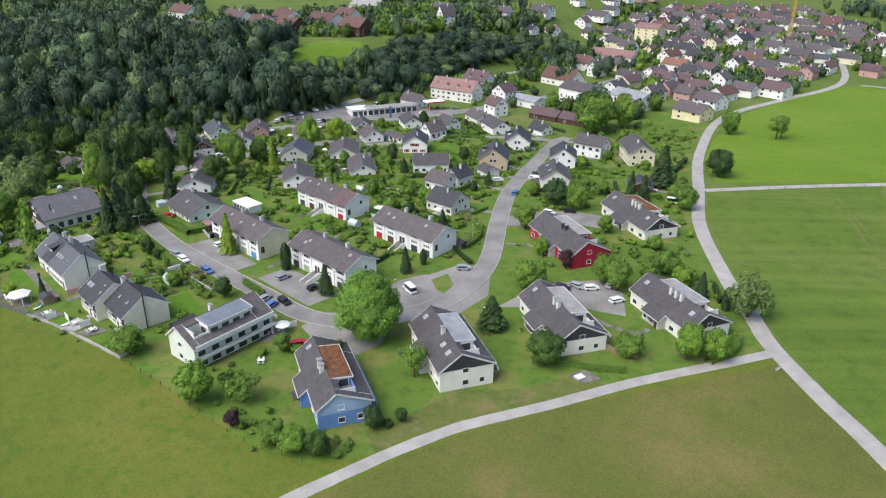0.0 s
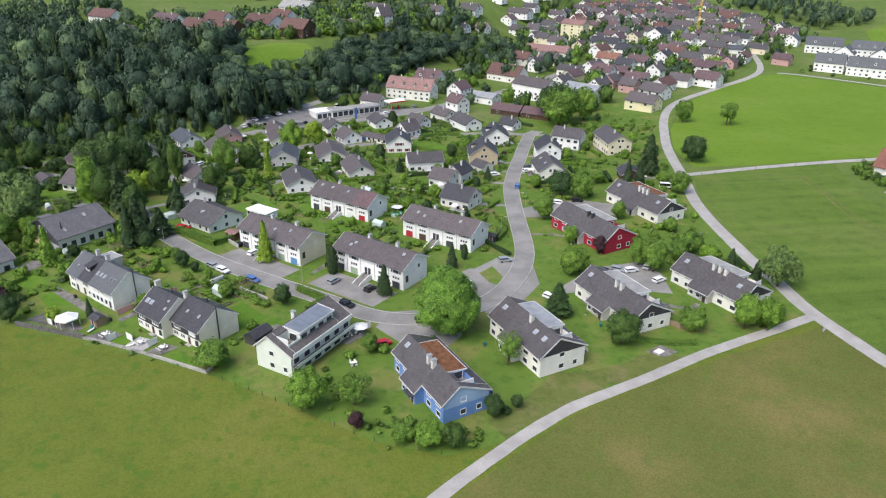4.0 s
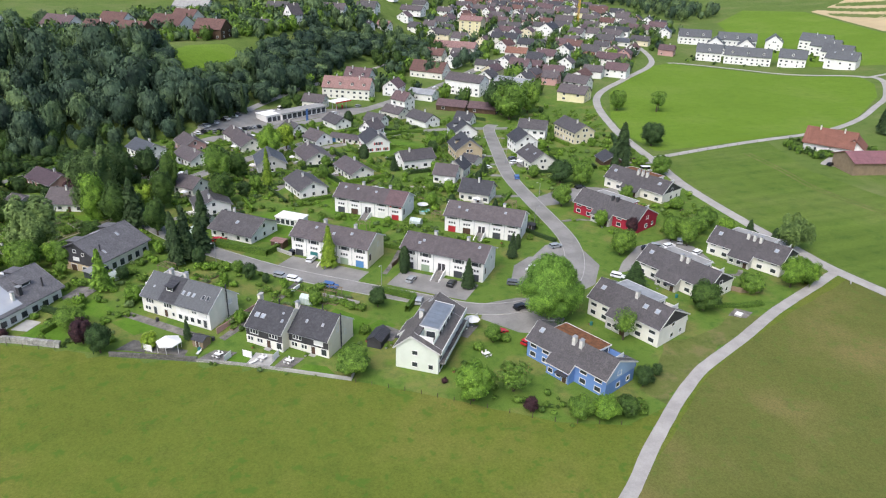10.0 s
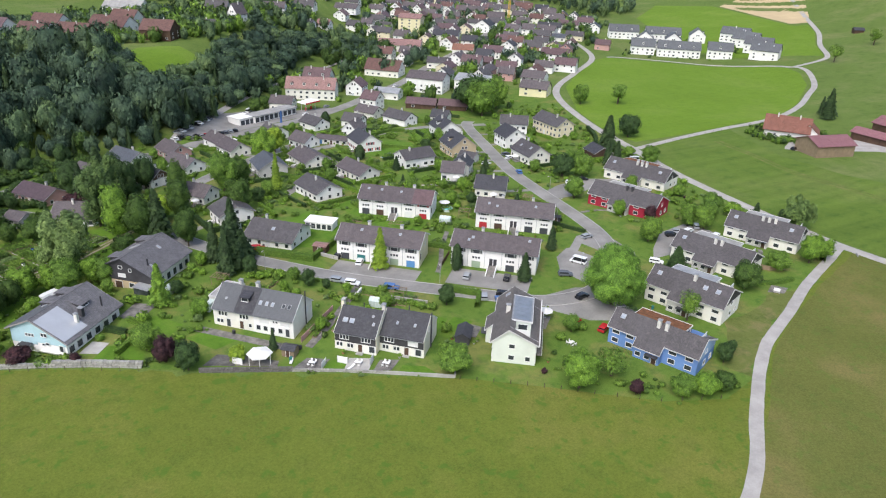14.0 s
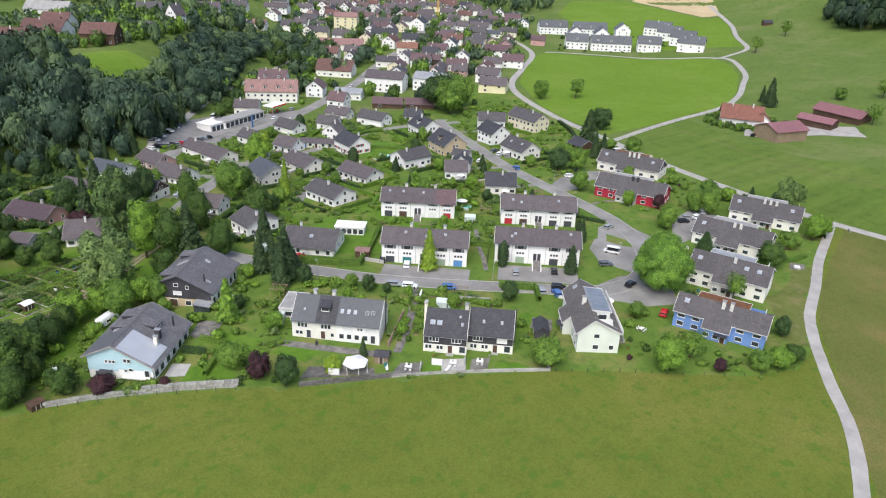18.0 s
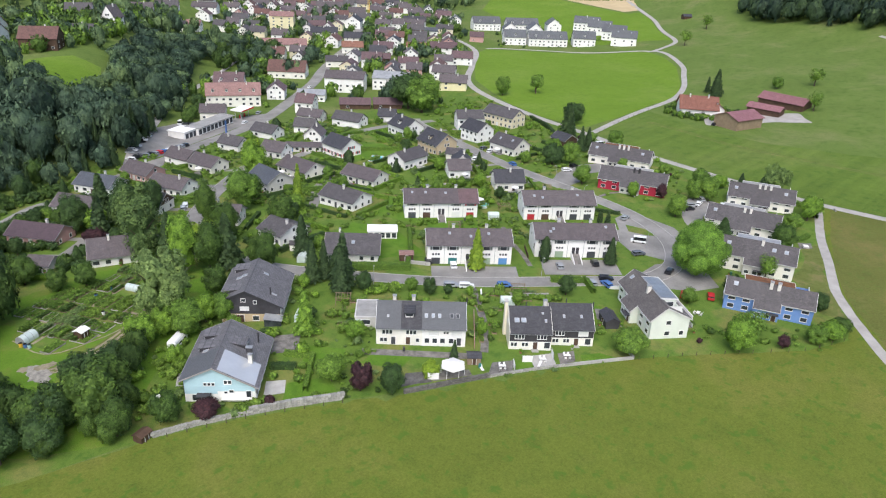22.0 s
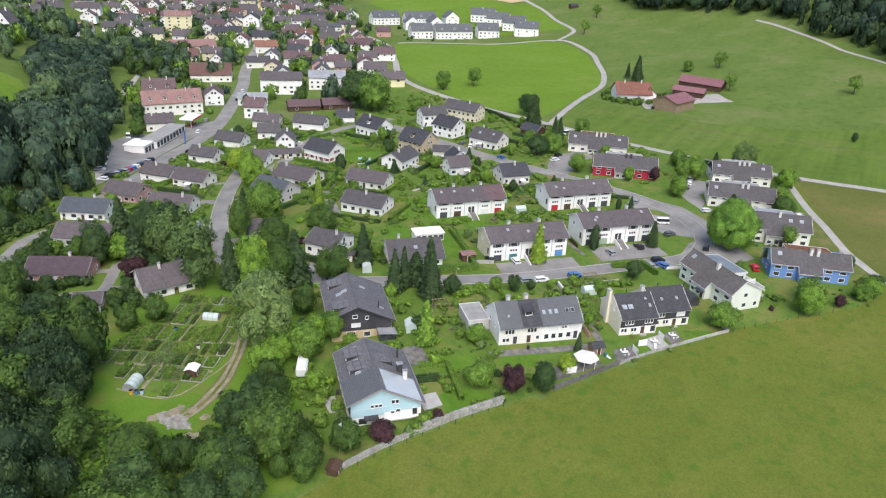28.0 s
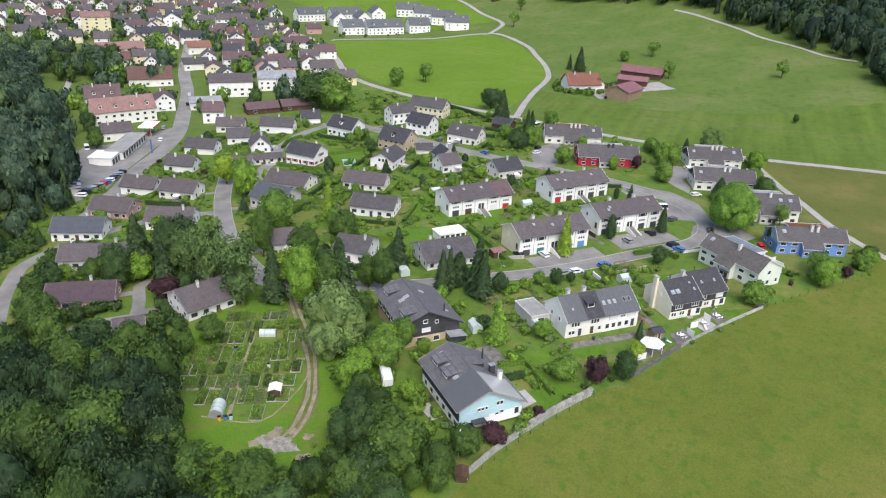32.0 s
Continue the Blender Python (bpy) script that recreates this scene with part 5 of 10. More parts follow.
def slate_half(x, y, L, label, first):
    FOOT.append((x, y, -45, L, 6, 6))
    h = thing("house", label, "house", x, y, ground_z(x, y), -45, "slate-roofed pair")
    W, e, r = 10.8, 4.6, 8.3
    k = (r - e) / (W / 2)
    body(h, L, W / 2, W / 2, r, e, e, "offwhite")
    for xx in (-L / 2 - 0.05, L / 2 - 0.02):
        part("gable_render", prism_x(bmesh.new(), [(-W / 2 + 0.02, 0), (W / 2 - 0.02, 0), (W / 2 - 0.02, e), (0, r - 0.02), (-W / 2 + 0.02, e)], xx, xx + 0.07), M["warm_white"], h)
    roof_pair(h, L, W / 2, W / 2, r, e, e, 0.5, 0.05, "roof_dark", trim="offwhite")
    y = -W / 2
    part("slate_band", boxed(-L / 2 + 0.05, L / 2 - 0.05, y - 0.08, y + 0.02, 2.2, 4.5), M["slate_boards"], h, "dark slate-hung upper front")
    for xx in ((-2.6, 2.6) if first else (-2.9,)):
        for q in (-0.75, 0, 0.75):
            window(h, xx + q, y - 0.08, 2.95, 0, 0.6, 1.05)
    if not first:
        window(h, 2.7, y - 0.08, 2.8, 0, 2.2, 1.3, closed=True)
    for q in (-4.2, -3.4, -1.6, -0.8):
        window(h, q, y, 0.9, 0, 0.6, 0.95)
    window(h, 4.0, y, 0.4, 0, 1.3, 1.6)
    door(h, 1.2, y, 0.0, 0, 1.0, 2.05, "brown_wood")
    part("porch_step", boxed(0.4, 2.0, y - 1.0, y, -0.3, 0.12), M["kerb"], h)
    p = math.degrees(math.atan2(r - e, W / 2))
    for xx, yy, w, hh in (((-3.2, -3.5, 1.0, 1.05), (-1.6, -3.5, 1.0, 1.05), (3.6, -3.4, 0.4, 0.7), (3.0, -1.7, 0.35, 0.4)) if first else ((-1.8, -3.2, 0.4, 0.7), (2.4, -3.2, 0.4, 0.7))):
        skylight(h, xx, yy, r - k * -yy + 0.28, p, w, hh)
    for turn, xx in ((-90, -L / 2), (90, L / 2)):
        window(h, xx, -1.5, 5.0, turn, 0.9, 1.0)
        window(h, xx, 1.8, 2.6, turn, 0.5, 1.2)
    if first:
        stack = part("outer_chimney", bevelled(boxed(-L / 2 - 0.75, -L / 2 - 0.06, 0.6, 2.0, -0.2, r + 0.9), 0.04), M["warm_white"], h, "tall cream outside chimney stack")
        part("chimney_cap", boxed(-L / 2 - 0.85, -L / 2 + 0.04, 0.5, 2.1, r + 0.9, r + 1.05), M["kerb"], stack)
        chimney(h, L * 0.42, 2.4, r - 2.6, r + 0.5, 0.8)
    else:
        part("flue", tube(bmesh.new(), (L / 2 + 0.3, -0.4, 0), (L / 2 + 0.3, -0.4, r + 0.9), 0.16, 0.16, 10), M["slate_boards"], h, "dark steel flue pipe")
    part("roof_pipe", tube(bmesh.new(), (-0.5, 1.8, r - 1.6), (-0.5, 1.8, r + 0.5), 0.13, 0.13, 8), M["slate_boards"], h, "short dark flue on the roof")
    return h


slate_half(-82.9, 156.85, 9.9, "cream house half with dark slate roof and slate-hung front", True)
slate_half(-73.9, 151.4, 10.5, "cream house half with dark slate roof, set back beside its twin", False)

# ---- the two broad gabled houses at the west end ----
_h = house("broad dark-boarded house with wide grey tiled roof and skylights", -121.75, 213.5, -134.1, 17.1, 14.0, 6.0, 8.5, "offwhite", "roof_slate", floors=1, chim=0, sky=0, over=0.85, gable_wall="slate_boards", wl=5.9, wr=8.1, trim="slate_boards", eave_r=4.55, windows=0)
part("gable_boarding", boxed(8.56, 8.66, -5.85, 8.05, 2.4, 4.6), M["slate_boards"], _h, "dark boarded gable wall")
part("gable_base", boxed(8.56, 8.7, -5.8, 8.0, -0.3, 2.35), M["sandstone"], _h, "tan rendered lower storey")
part("eaves_wall", boxed(-8.5, 8.5, -6.04, -5.88, 2.4, 5.9), M["slate_boards"], _h, "dark boarded upper wall")
part("eaves_base", boxed(-8.5, 8.5, -6.0, -5.88, -0.3, 2.3), M["sandstone"], _h)
for _i in range(6):
    window(_h, -7.0 + 2.8 * _i, -6.04, 3.2, 0, 1.5, 1.3)
    window(_h, -7.0 + 2.8 * _i, 8.1, 0.8, 180, 1.5, 1.8)
part("lean_to", prism_x(bmesh.new(), [(4.6, 0), (8.6, 0), (8.6, 2.1), (4.6, 2.5)], 8.7, 11.4), M["glass"], _h, "glazed lean-to with pale sheet roof")
part("lean_to_roof", prism_x(bmesh.new(), [(4.4, 2.56), (8.8, 2.1), (8.8, 2.2), (4.4, 2.66)], 8.68, 11.7), M["metal"], _h)
for _x in (-5.9, 5.4):
    shed_dormer(_h, _x, -1, 3.2, 8.5, 2.5 / 5.9, 1.6, 5.0, 0.95, "slate_boards", "roof_slate")
for _x, _y, _w in ((-0.6, -2.4, 0.9), (-0.2, -3.7, 0.9), (-3.0, 2.4, 0.6), (5.0, 5.6, 0.4)):
    skylight(_h, _x, _y, 8.5 - (0.424 if _y < 0 else 0.488) * abs(_y) + 0.28, 23 if _y < 0 else -26, _w, 1.2)
part("flue", tube(bmesh.new(), (5.6, 5.4, 4.5), (5.6, 5.4, 8.0), 0.19, 0.19, 10), M["slate_boards"], _h, "dark steel flue pipe")
for _y, _z, _w in ((-0.6, 5.7, 1.0), (2.2, 5.2, 0.7)):
    window(_h, 8.66, _y, _z, 90, _w, 0.75)
window(_h, 8.66, -0.4, 3.4, 90, 2.0, 0.9, closed=True)
door(_h, 8.72, -1.6, 0.0, 90, 2.0, 2.1, "brown_wood")
window(_h, 8.72, 2.2, 0.7, 90, 1.4, 1.2)
_h = house("sky-blue gabled house with grey tiles and glazed roof panel", -143.15, 192.0, -133.5, 17.9, 14.0, 5.4, 8.1, "white", "roof_slate", floors=1, chim=0, sky=0, over=0.85, gable_wall="skyblue", wl=5.9, wr=8.1, windows=0, eave_r=3.8)
part("gable_side", boxed(8.96, 9.07, -5.86, 0.6, 1.9, 3.75), M["skyblue"], _h, "sky-blue rendered gable half")
part("gable_side", boxed(8.96, 9.06, 0.6, 8.0, 2.5, 3.75), M["skyblue"], _h, "sky-blue rendered gable half")
part("eaves_wall", boxed(-8.9, 8.9, -6.06, -5.88, 2.4, 5.3), M["slate_boards"], _h, "dark boarded upper wall")
_k = 4.3 / 8.1
part("roof_panel", prism_x(bmesh.new(), [(1.0, 8.1 - _k * 1.0 + 0.26), (8.2, 8.1 - _k * 8.2 + 0.26), (8.2, 8.1 - _k * 8.2 + 0.34), (1.0, 8.1 - _k * 1.0 + 0.34)], 1.9, 9.3), M["panel"], _h, "large reflective glazed roof panel")
_q = 2.7 / 5.9
part("roof_sheet", prism_x(bmesh.new(), [(-6.6, 8.1 - _q * 6.6 + 0.26), (-0.15, 8.1 - _q * 0.15 + 0.24), (-0.15, 8.1 - _q * 0.15 + 0.29), (-6.6, 8.1 - _q * 6.6 + 0.3)], 1.7, 9.62), M["roof_ash"], _h, "newer smooth grey roofing")
for _x in (-5.6, -0.8):
    shed_dormer(_h, _x, -1, 3.0, 8.1, _q, 1.5, 4.6, 1.0, "slate_boards", "roof_slate")
shed_dormer(_h, -2.6, 1, 3.0, 8.1, _k, 1.2, 4.4, 0.95, "slate_boards", "roof_slate")
for _x, _y, _w in ((-3.0, -3.4, 0.6), (1.2, -3.6, 0.7), (-7.6, -3.0, 0.4)):
    skylight(_h, _x, _y, 8.1 - _q * abs(_y) + 0.28, 24, _w, 1.0)
chimney(_h, 0.2, 5.6, 4.8, 7.2, 0.9, "slate_boards")
chimney(_h, 2.6, 6.2, 4.6, 7.0, 0.7)
part("flue", tube(bmesh.new(), (-5.6, 6.4, 4.0), (-5.6, 6.4, 7.4), 0.19, 0.19, 10), M["slate_boards"], _h, "dark steel flue pipe")
for _y, _z, _w, _hh in ((-1.7, 3.9, 0.5, 0.6), (-0.9, 3.9, 0.5, 0.6), (-0.1, 3.9, 0.5, 0.6), (2.4, 4.3, 0.6, 0.8), (3.2, 4.3, 0.6, 0.8), (2.3, 2.0, 0.6, 0.5), (3.4, 2.2, 0.8, 0.6), (6.8, 1.1, 0.9, 1.5), (-3.6, 0.3, 1.6, 1.4)):
    window(_h, 9.08, _y, _z, 90, _w, _hh)
part("porch_roof", boxed(9.0, 10.6, -3.4, -0.6, 2.0, 2.12), M["slate_boards"], _h, "dark canopy over the basement door")
part("rail", boxed(9.0, 9.7, 1.4, 7.6, 0.7, 0.85), M["offwhite"], _h, "pale balcony ledge")
for _x in (-7, -4, -1, 2, 5, 7.6):
    window(_h, _x, -5.9, 0.4, 0, 1.3, 1.3)
    window(_h, _x, 8.1, 0.5, 180, 1.6, 1.6)

# ---- bungalows and houses of the inner estate ----
house("white bungalow with broad grey-brown tiled roof", -81.9, 221.8, -46, 15.0, 13.0, 3.2, 6.2, "white", "roof_grey", sky=1, over=0.9)
house("white bungalow with grey tiled roof", -55.2, 257.6, -80, 15.0, 10.5, 3.4, 6.0, "white", "roof_grey")
house("small white house with grey tiled roof", -89.6, 246.4, -84, 10.0, 11.0, 3.6, 6.0, "white", "roof_grey")
house("off-white bungalow with brown tiles", -32.8, 272.9, -79, 15.5, 9.6, 3.0, 5.6, "offwhite", "roof_brown")
house("off-white bungalow with wide brown roof", -43.2, 299.3, -85, 16.0, 11.5, 3.0, 5.8, "offwhite", "roof_brown")
house("white house with dark roof and red shutters", -12.9, 311.2, -91, 13.5, 10.5, 4.6, 8.0, "white", "roof_dark", shut="shutter_red", floors=2)
house("white house with grey roof beside a swimming pool", -5.4, 277.4, 3, 14.0, 9.5, 4.2, 6.8, "white", "roof_grey", floors=1)
house("small white house with brown roof and garden", -0.8, 253.3, -38, 8.5, 9.0, 3.6, 6.4, "white", "roof_brown")
house("small off-white house with dark roof", 5.5, 257.1, 46, 8.0, 7.0, 4.5, 7.2, "offwhite", "roof_dark")
house("beige house with dark roof and dormer", 20.6, 285.2, -97, 13.5, 11.5, 4.8, 9.0, "beige", "roof_dark", floors=2, dormers=1)
house("white house with dark tiled roof", 33.6, 318.6, -97, 14.0, 11.0, 4.4, 8.2, "white", "roof_dark", floors=2, dormers=1)
house("tall white house with grey tiled roof", 65.0, 305.2, -37, 13.0, 9.5, 6.0, 9.0, "white", "roof_grey", floors=2)
house("white gabled house with dark roof", 49.2, 286.0, -98, 12.0, 10.0, 5.6, 9.0, "white", "roof_dark", floors=2)
house("pale yellow house with grey tiled roof", 82.5, 296.4, -90, 19.0, 10.5, 6.0, 9.2, "cream", "roof_grey", floors=2)
house("grey-roofed house with dormers among shrubs", 42.2, 260.8, -94, 14.5, 10.5, 4.0, 7.4, "offwhite", "roof_grey", floors=1, sky=2)
house("low grey house with broad grey roof", 1.6, 230.0, -40, 11.0, 10.0, 3.6, 6.8, "offwhite", "roof_dark")
house("white bungalow with grey-brown roof", 25.6, 351.4, -70, 15.5, 9.5, 3.8, 6.8, "white", "roof_grey")
house("white bungalow with brown roof", 17.8, 373.0, -62, 12.8, 9.0, 3.4, 6.2, "offwhite", "roof_brown")
house("tall white house with reddish tiled roof", 28.2, 391.1, -58, 10.0, 9.0, 6.2, 10.0, "white", "roof_maroon", floors=2)
house("small white gabled house with brown roof", -5.5, 340.0, 40, 10.0, 8.0, 3.4, 7.0, "white", "roof_brown")
house("white bungalow with grey roof", -17.6, 361.0, -74, 13.0, 9.0, 3.2, 6.0, "white", "roof_grey")
house("brown-roofed bungalow beside the road", -94.1, 271.0, -50, 9.5, 8.5, 3.2, 6.0, "offwhite", "roof_brown")
house("white bungalow with blue-grey roof", -108.6, 333.9, -62, 15.0, 10.0, 3.2, 6.0, "white", "roof_blue")
house("long white bungalow with brown roof", -123.0, 312.7, -60, 18.0, 9.5, 3.2, 6.0, "white", "roof_brown")
house("pinkish bungalow with brown roof", -90.2, 338.2, -75, 13.5, 9.5, 3.2, 6.0, "pink", "roof_brown")
house("white bungalow with dark brown roof", -90.8, 313.5, -66, 14.5, 9.5, 3.2, 6.0, "white", "roof_brown")
house("white bungalow with brown tiled roof", -68.7, 346.6, -76, 12.5, 9.0, 3.2, 6.0, "white", "roof_brown")
house("off-white bungalow with brown tiled roof", -66.5, 330.5, -77, 13.0, 9.4, 3.2, 6.0, "offwhite", "roof_brown")
house("off-white bungalow with grey roof", -41.6, 351.6, -74, 11.7, 8.4, 3.2, 6.0, "white", "roof_grey")
house("dark-roofed house with boarded gable", -105.9, 299.0, -58, 10.5, 9.5, 3.4, 6.6, "offwhite", "roof_dark", gable_wall="brown_wood")
house("pink rendered long bungalow with maroon roof", -142.4, 297.0, -56, 16.0, 9.6, 3.0, 5.5, "pink", "roof_plum")
house("white house with broad brown hipped roof", -132.9, 267.5, -24, 12.5, 11.5, 3.4, 6.5, "white", "roof_brown", over=0.9)
house("small garage with a brown tiled roof", -149.9, 274.7, -50, 6.5, 6.0, 2.2, 3.6, "offwhite", "roof_brown", chim=0, windows=0, name="garage")
house("grey workshop with sheet-metal roof", -62.4, 293.0, -92, 13.5, 11.0, 4.0, 7.2, "grey_wall", "roof_blue", chim=0)
house("low garage row with coloured doors", -21.0, 327.6, -42, 15.1, 6.0, 2.5, 3.6, "offwhite", "roof_brown", chim=0, garage="garage_blue", name="garage_row")
house("white bungalow with grey-brown roof", -34.6, 329.3, -68, 10.5, 9.0, 3.2, 6.2, "white", "roof_brown")
house("white house with small brown roof", 1.9, 356.8, -52, 10.0, 8.0, 3.4, 6.5, "white", "roof_grey")
house("small dark grey garden house", 17.6, 271.4, -60, 7.0, 6.0, 2.4, 4.0, "offwhite", "roof_grey", chim=0, windows=0, name="garage")
house("low dark outbuilding by the green field", 73.0, 252.6, -100, 9.0, 8.0, 2.6, 4.8, "brown_wood", "roof_dark", chim=0, windows=0, name="outbuilding")
house("small white house with dark roof", 47.7, 347.2, -50, 9.0, 7.5, 3.0, 6.0, "white", "roof_dark")

# ---- hotel, filling station, hall and shops of the village ----
house("long white inn with pink tiled roof and dormers", 6.8, 429.4, -32, 29.0, 12.0, 6.6, 12.0, "offwhite", "roof_pink", floors=2, dormers=4, chim=2, name="inn")
house("white inn wing with maroon roof and dormers", 21.5, 456.8, -40, 17.0, 12.0, 6.6, 12.0, "white", "roof_maroon", floors=2, dormers=2, chim=2, name="inn")
house("white gabled annex with brown roof", -17.9, 409.1, -38, 12.5, 9.0, 4.2, 7.4, "offwhite", "roof_brown")
house("white gabled house with maroon roof and balcony", 35.7, 429.7, 48, 12.0, 10.0, 5.6, 9.4, "white", "roof_maroon", floors=2)
house("large white hall with dark roof", 80.7, 420.7, -50, 24.0, 14.0, 8.6, 12.0, "white", "roof_brown", floors=2, name="hall")
house("glazed pale blue sheet-roofed hall", 107.3, 407.5, -52, 22.0, 16.0, 7.0, 10.0, "white", "metal", floors=2, name="hall", chim=0)
house("large red-roofed barn house", 77.4, 476.4, -47, 24.5, 14.0, 4.5, 10.5, "offwhite", "roof_red", floors=1, name="barn")
house("low maroon-roofed shed row", 55.2, 382.0, -40, 17.0, 9.0, 3.0, 5.6, "brown_wood", "roof_maroon", name="shed", chim=0)
house("low maroon-roofed shed row", 69.1, 370.1, -40, 16.0, 9.0, 3.0, 5.6, "brown_wood", "roof_maroon", name="shed", chim=0)
house("white shop building with flat pitched roof", 48.8, 413.4, -45, 16.0, 10.0, 4.0, 6.0, "white", "metal", name="shop", chim=0)
_t = thing("filling_station", "filling station shop with long glazed front and canopy", "filling station", -30.0, 392.0, ground_z(-30, 392), 25)
part("wall", boxed(-14.5, 14.5, -3.5, 3.5, -0.3, 3.6), M["white"], _t)
part("flat_roof", boxed(-14.9, 14.9, -4.4, 4.0, 3.6, 3.9), M["flatroof"], _t)
for _i in range(9):
    window(_t, -12.8 + _i * 3.2, -3.5, 0.5, 0, 2.5, 2.5)
part("canopy", bevelled(boxed(20, 31, -5.5, 1.5, 4.3, 5.0), 0.05), M["white"], _t, "flat white canopy over the pumps")
part("canopy_edge", boxed(19.9, 31.1, -5.62, -5.5, 4.3, 5.0), M["car_red"], _t, "red canopy edge")
for _x, _y in ((22, -3.5), (29, -3.5), (22, 0), (29, 0)):
    part("column", tube(bmesh.new(), (_x, _y, -0.2), (_x, _y, 4.4), 0.18, 0.18, 8), M["greytrim"], _t)
for _x in (23.5, 27.5):
    part("fuel_pump", bevelled(boxed(_x - 0.4, _x + 0.4, -2.2, -1.6, 0, 1.8), 0.04), M["car_red"], _t)
part("price_pylon", boxed(-5.4, -4.2, -12.4, -12.2, -0.2, 6.5), M["car_blue"], _t, "tall blue price pylon")
FOOT.append((-30, 392, 25, 31, 4.5, 4))
_t = thing("car_wash", "white flat-roofed wash hall beside the car park", "building", -47.5, 386.5, ground_z(-47, 386), 25)
part("wall", boxed(-5.0, 5.0, -4.5, 4.5, -0.3, 3.4), M["white"], _t)
part("flat_roof", boxed(-5.3, 5.3, -4.9, 4.9, 3.4, 3.75), M["white"], _t)
for _x in (-3, 0, 3):
    door(_t, _x, -4.5, 0.02, 0, 2.4, 2.6, "garage_dark", "garage_door")
FOOT.append((-47.5, 386.5, 25, 11, 5, 5))

# ---- farm on the east side ----
house("old farmhouse with broad red-brown roof and white walls", 183.6, 238.6, -56, 20.0, 14.0, 4.2, 9.6, "white", "roof_clay", floors=1, chim=2, over=1.0, name="farmhouse")
house("lower wing of the old farmhouse with red-brown roof", 190.6, 231.6, 34, 12.0, 9.0, 3.4, 7.4, "white", "roof_clay", floors=1, chim=0, over=0.8, name="farmhouse")
house("weathered brown-boarded barn with maroon metal roof", 172.2, 210.4, -16, 20.0, 14.5, 5.4, 8.2, "tan_wood", "roof_farm", windows=0, chim=0, name="barn", over=0.8)
house("open cattle shed with maroon roof", 232.5, 208.0, -96, 26.0, 12.0, 3.8, 6.6, "brown_wood", "roof_farm", windows=0, chim=0, name="cattle_shed", over=0.9)
house("open cattle shed with maroon roof", 212.0, 211.0, -90, 18.0, 8.0, 3.6, 5.4, "brown_wood", "roof_farm", windows=0, chim=0, name="cattle_shed", over=0.9)
house("small dark field hut", 490.2, 396.2, -40, 8.0, 6.0, 2.4, 4.2, "brown_wood", "roof_dark", windows=0, chim=0, name="hut")

# ---- new white row houses above the bright field ----
_g = "new white row houses"
for _x, _y, _a, _l in ((352.4, 536.1, -35, 24), (379.5, 513.0, -38, 28), (396.8, 487.6, 45, 15), (310.5, 467.8, -42, 17), (329.1, 446.1, -42, 30), (351.0, 422.7, -48, 17), (366.0, 487.0, 45, 16), (345.0, 500.0, 45, 12)):
    house("white row house with grey slate roof", _x, _y, _a, _l * 1.12, 13.5, 6.8, 12.2, "white", "roof_ash", floors=2, dormers=max(1, _l // 9), group=_g, chim=0)
for _x, _y, _a, _l in ((416.4, 461.8, -62, 20), (400.0, 437.2, -62, 17), (384.6, 412.6, -62, 17), (364.8, 390.9, -62, 17)):
    house("stepped white row house with grey roof", _x, _y, _a, _l + 4, 13.5, 7.0, 12.2, "white", "roof_ash", floors=2, group=_g, sky=2)
for _x, _y in ((337.8, 483.1), (361.2, 464.2)):
    house("low white link house", _x, _y, 45, 10, 8.0, 4.2, 6.8, "white", "roof_blue", floors=1, group=_g, chim=0)

# ---- village houses ----
_v = "houses of the old village"
for _x, _y, _a, _l, _w, _r, _wm, _rm in (
        (289.8, 493.3, -50, 12, 10, 8, "pink", "roof_maroon"), (180.1, 568.1, -40, 22, 12, 9, "offwhite", "roof_dark"), (187.3, 534.1, -43, 21, 12, 9, "offwhite", "roof_dark"),
        (161.7, 510.2, -38, 16, 13, 8, "offwhite", "roof_orange"), (176.9, 491.1, -50, 15, 11, 9, "white", "roof_maroon"), (154.0, 466.3, -45, 10, 9, 7, "brown_wood", "roof_maroon"),
        (203.2, 508.0, 40, 12, 11, 9, "white", "roof_dark"), (205.2, 484.0, -40, 15, 9, 7, "offwhite", "roof_orange"), (211.9, 623.0, -40, 20, 11, 9, "white", "roof_grey")):
    house("old village house with tiled roof", _x, _y, _a, _l, _w, _r * 0.58, _r, _wm, _rm, floors=2, group=_v, step=3.4)
for _x, _y, _a, _l, _w, _r, _wm, _rm in (
        (240.8, 601.3, 40, 18, 14, 11, "white", "roof_dark"), (285.9, 649.8, -40, 17, 12, 10, "beige", "roof_brown"), (286.7, 707.1, -45, 22, 12, 9, "offwhite", "roof_maroon"),
        (270.6, 573.0, -50, 11, 11, 10, "white", "roof_brown"), (306.4, 588.1, -45, 22, 10, 8, "white", "roof_dark"), (278.0, 539.9, -42, 14, 9, 6, "white", "roof_blue"),
        (336.6, 596.0, -50, 20, 12, 8, "offwhite", "roof_maroon"), (351.3, 632.6, -50, 14, 12, 9, "brown_wood", "roof_brown"), (347.6, 571.2, 45, 13, 11, 9, "white", "roof_blue")):
    house("village house with tiled roof", _x, _y, _a, _l, _w, _r * 0.58, _r, _wm, _rm, floors=2, group=_v, step=3.4)
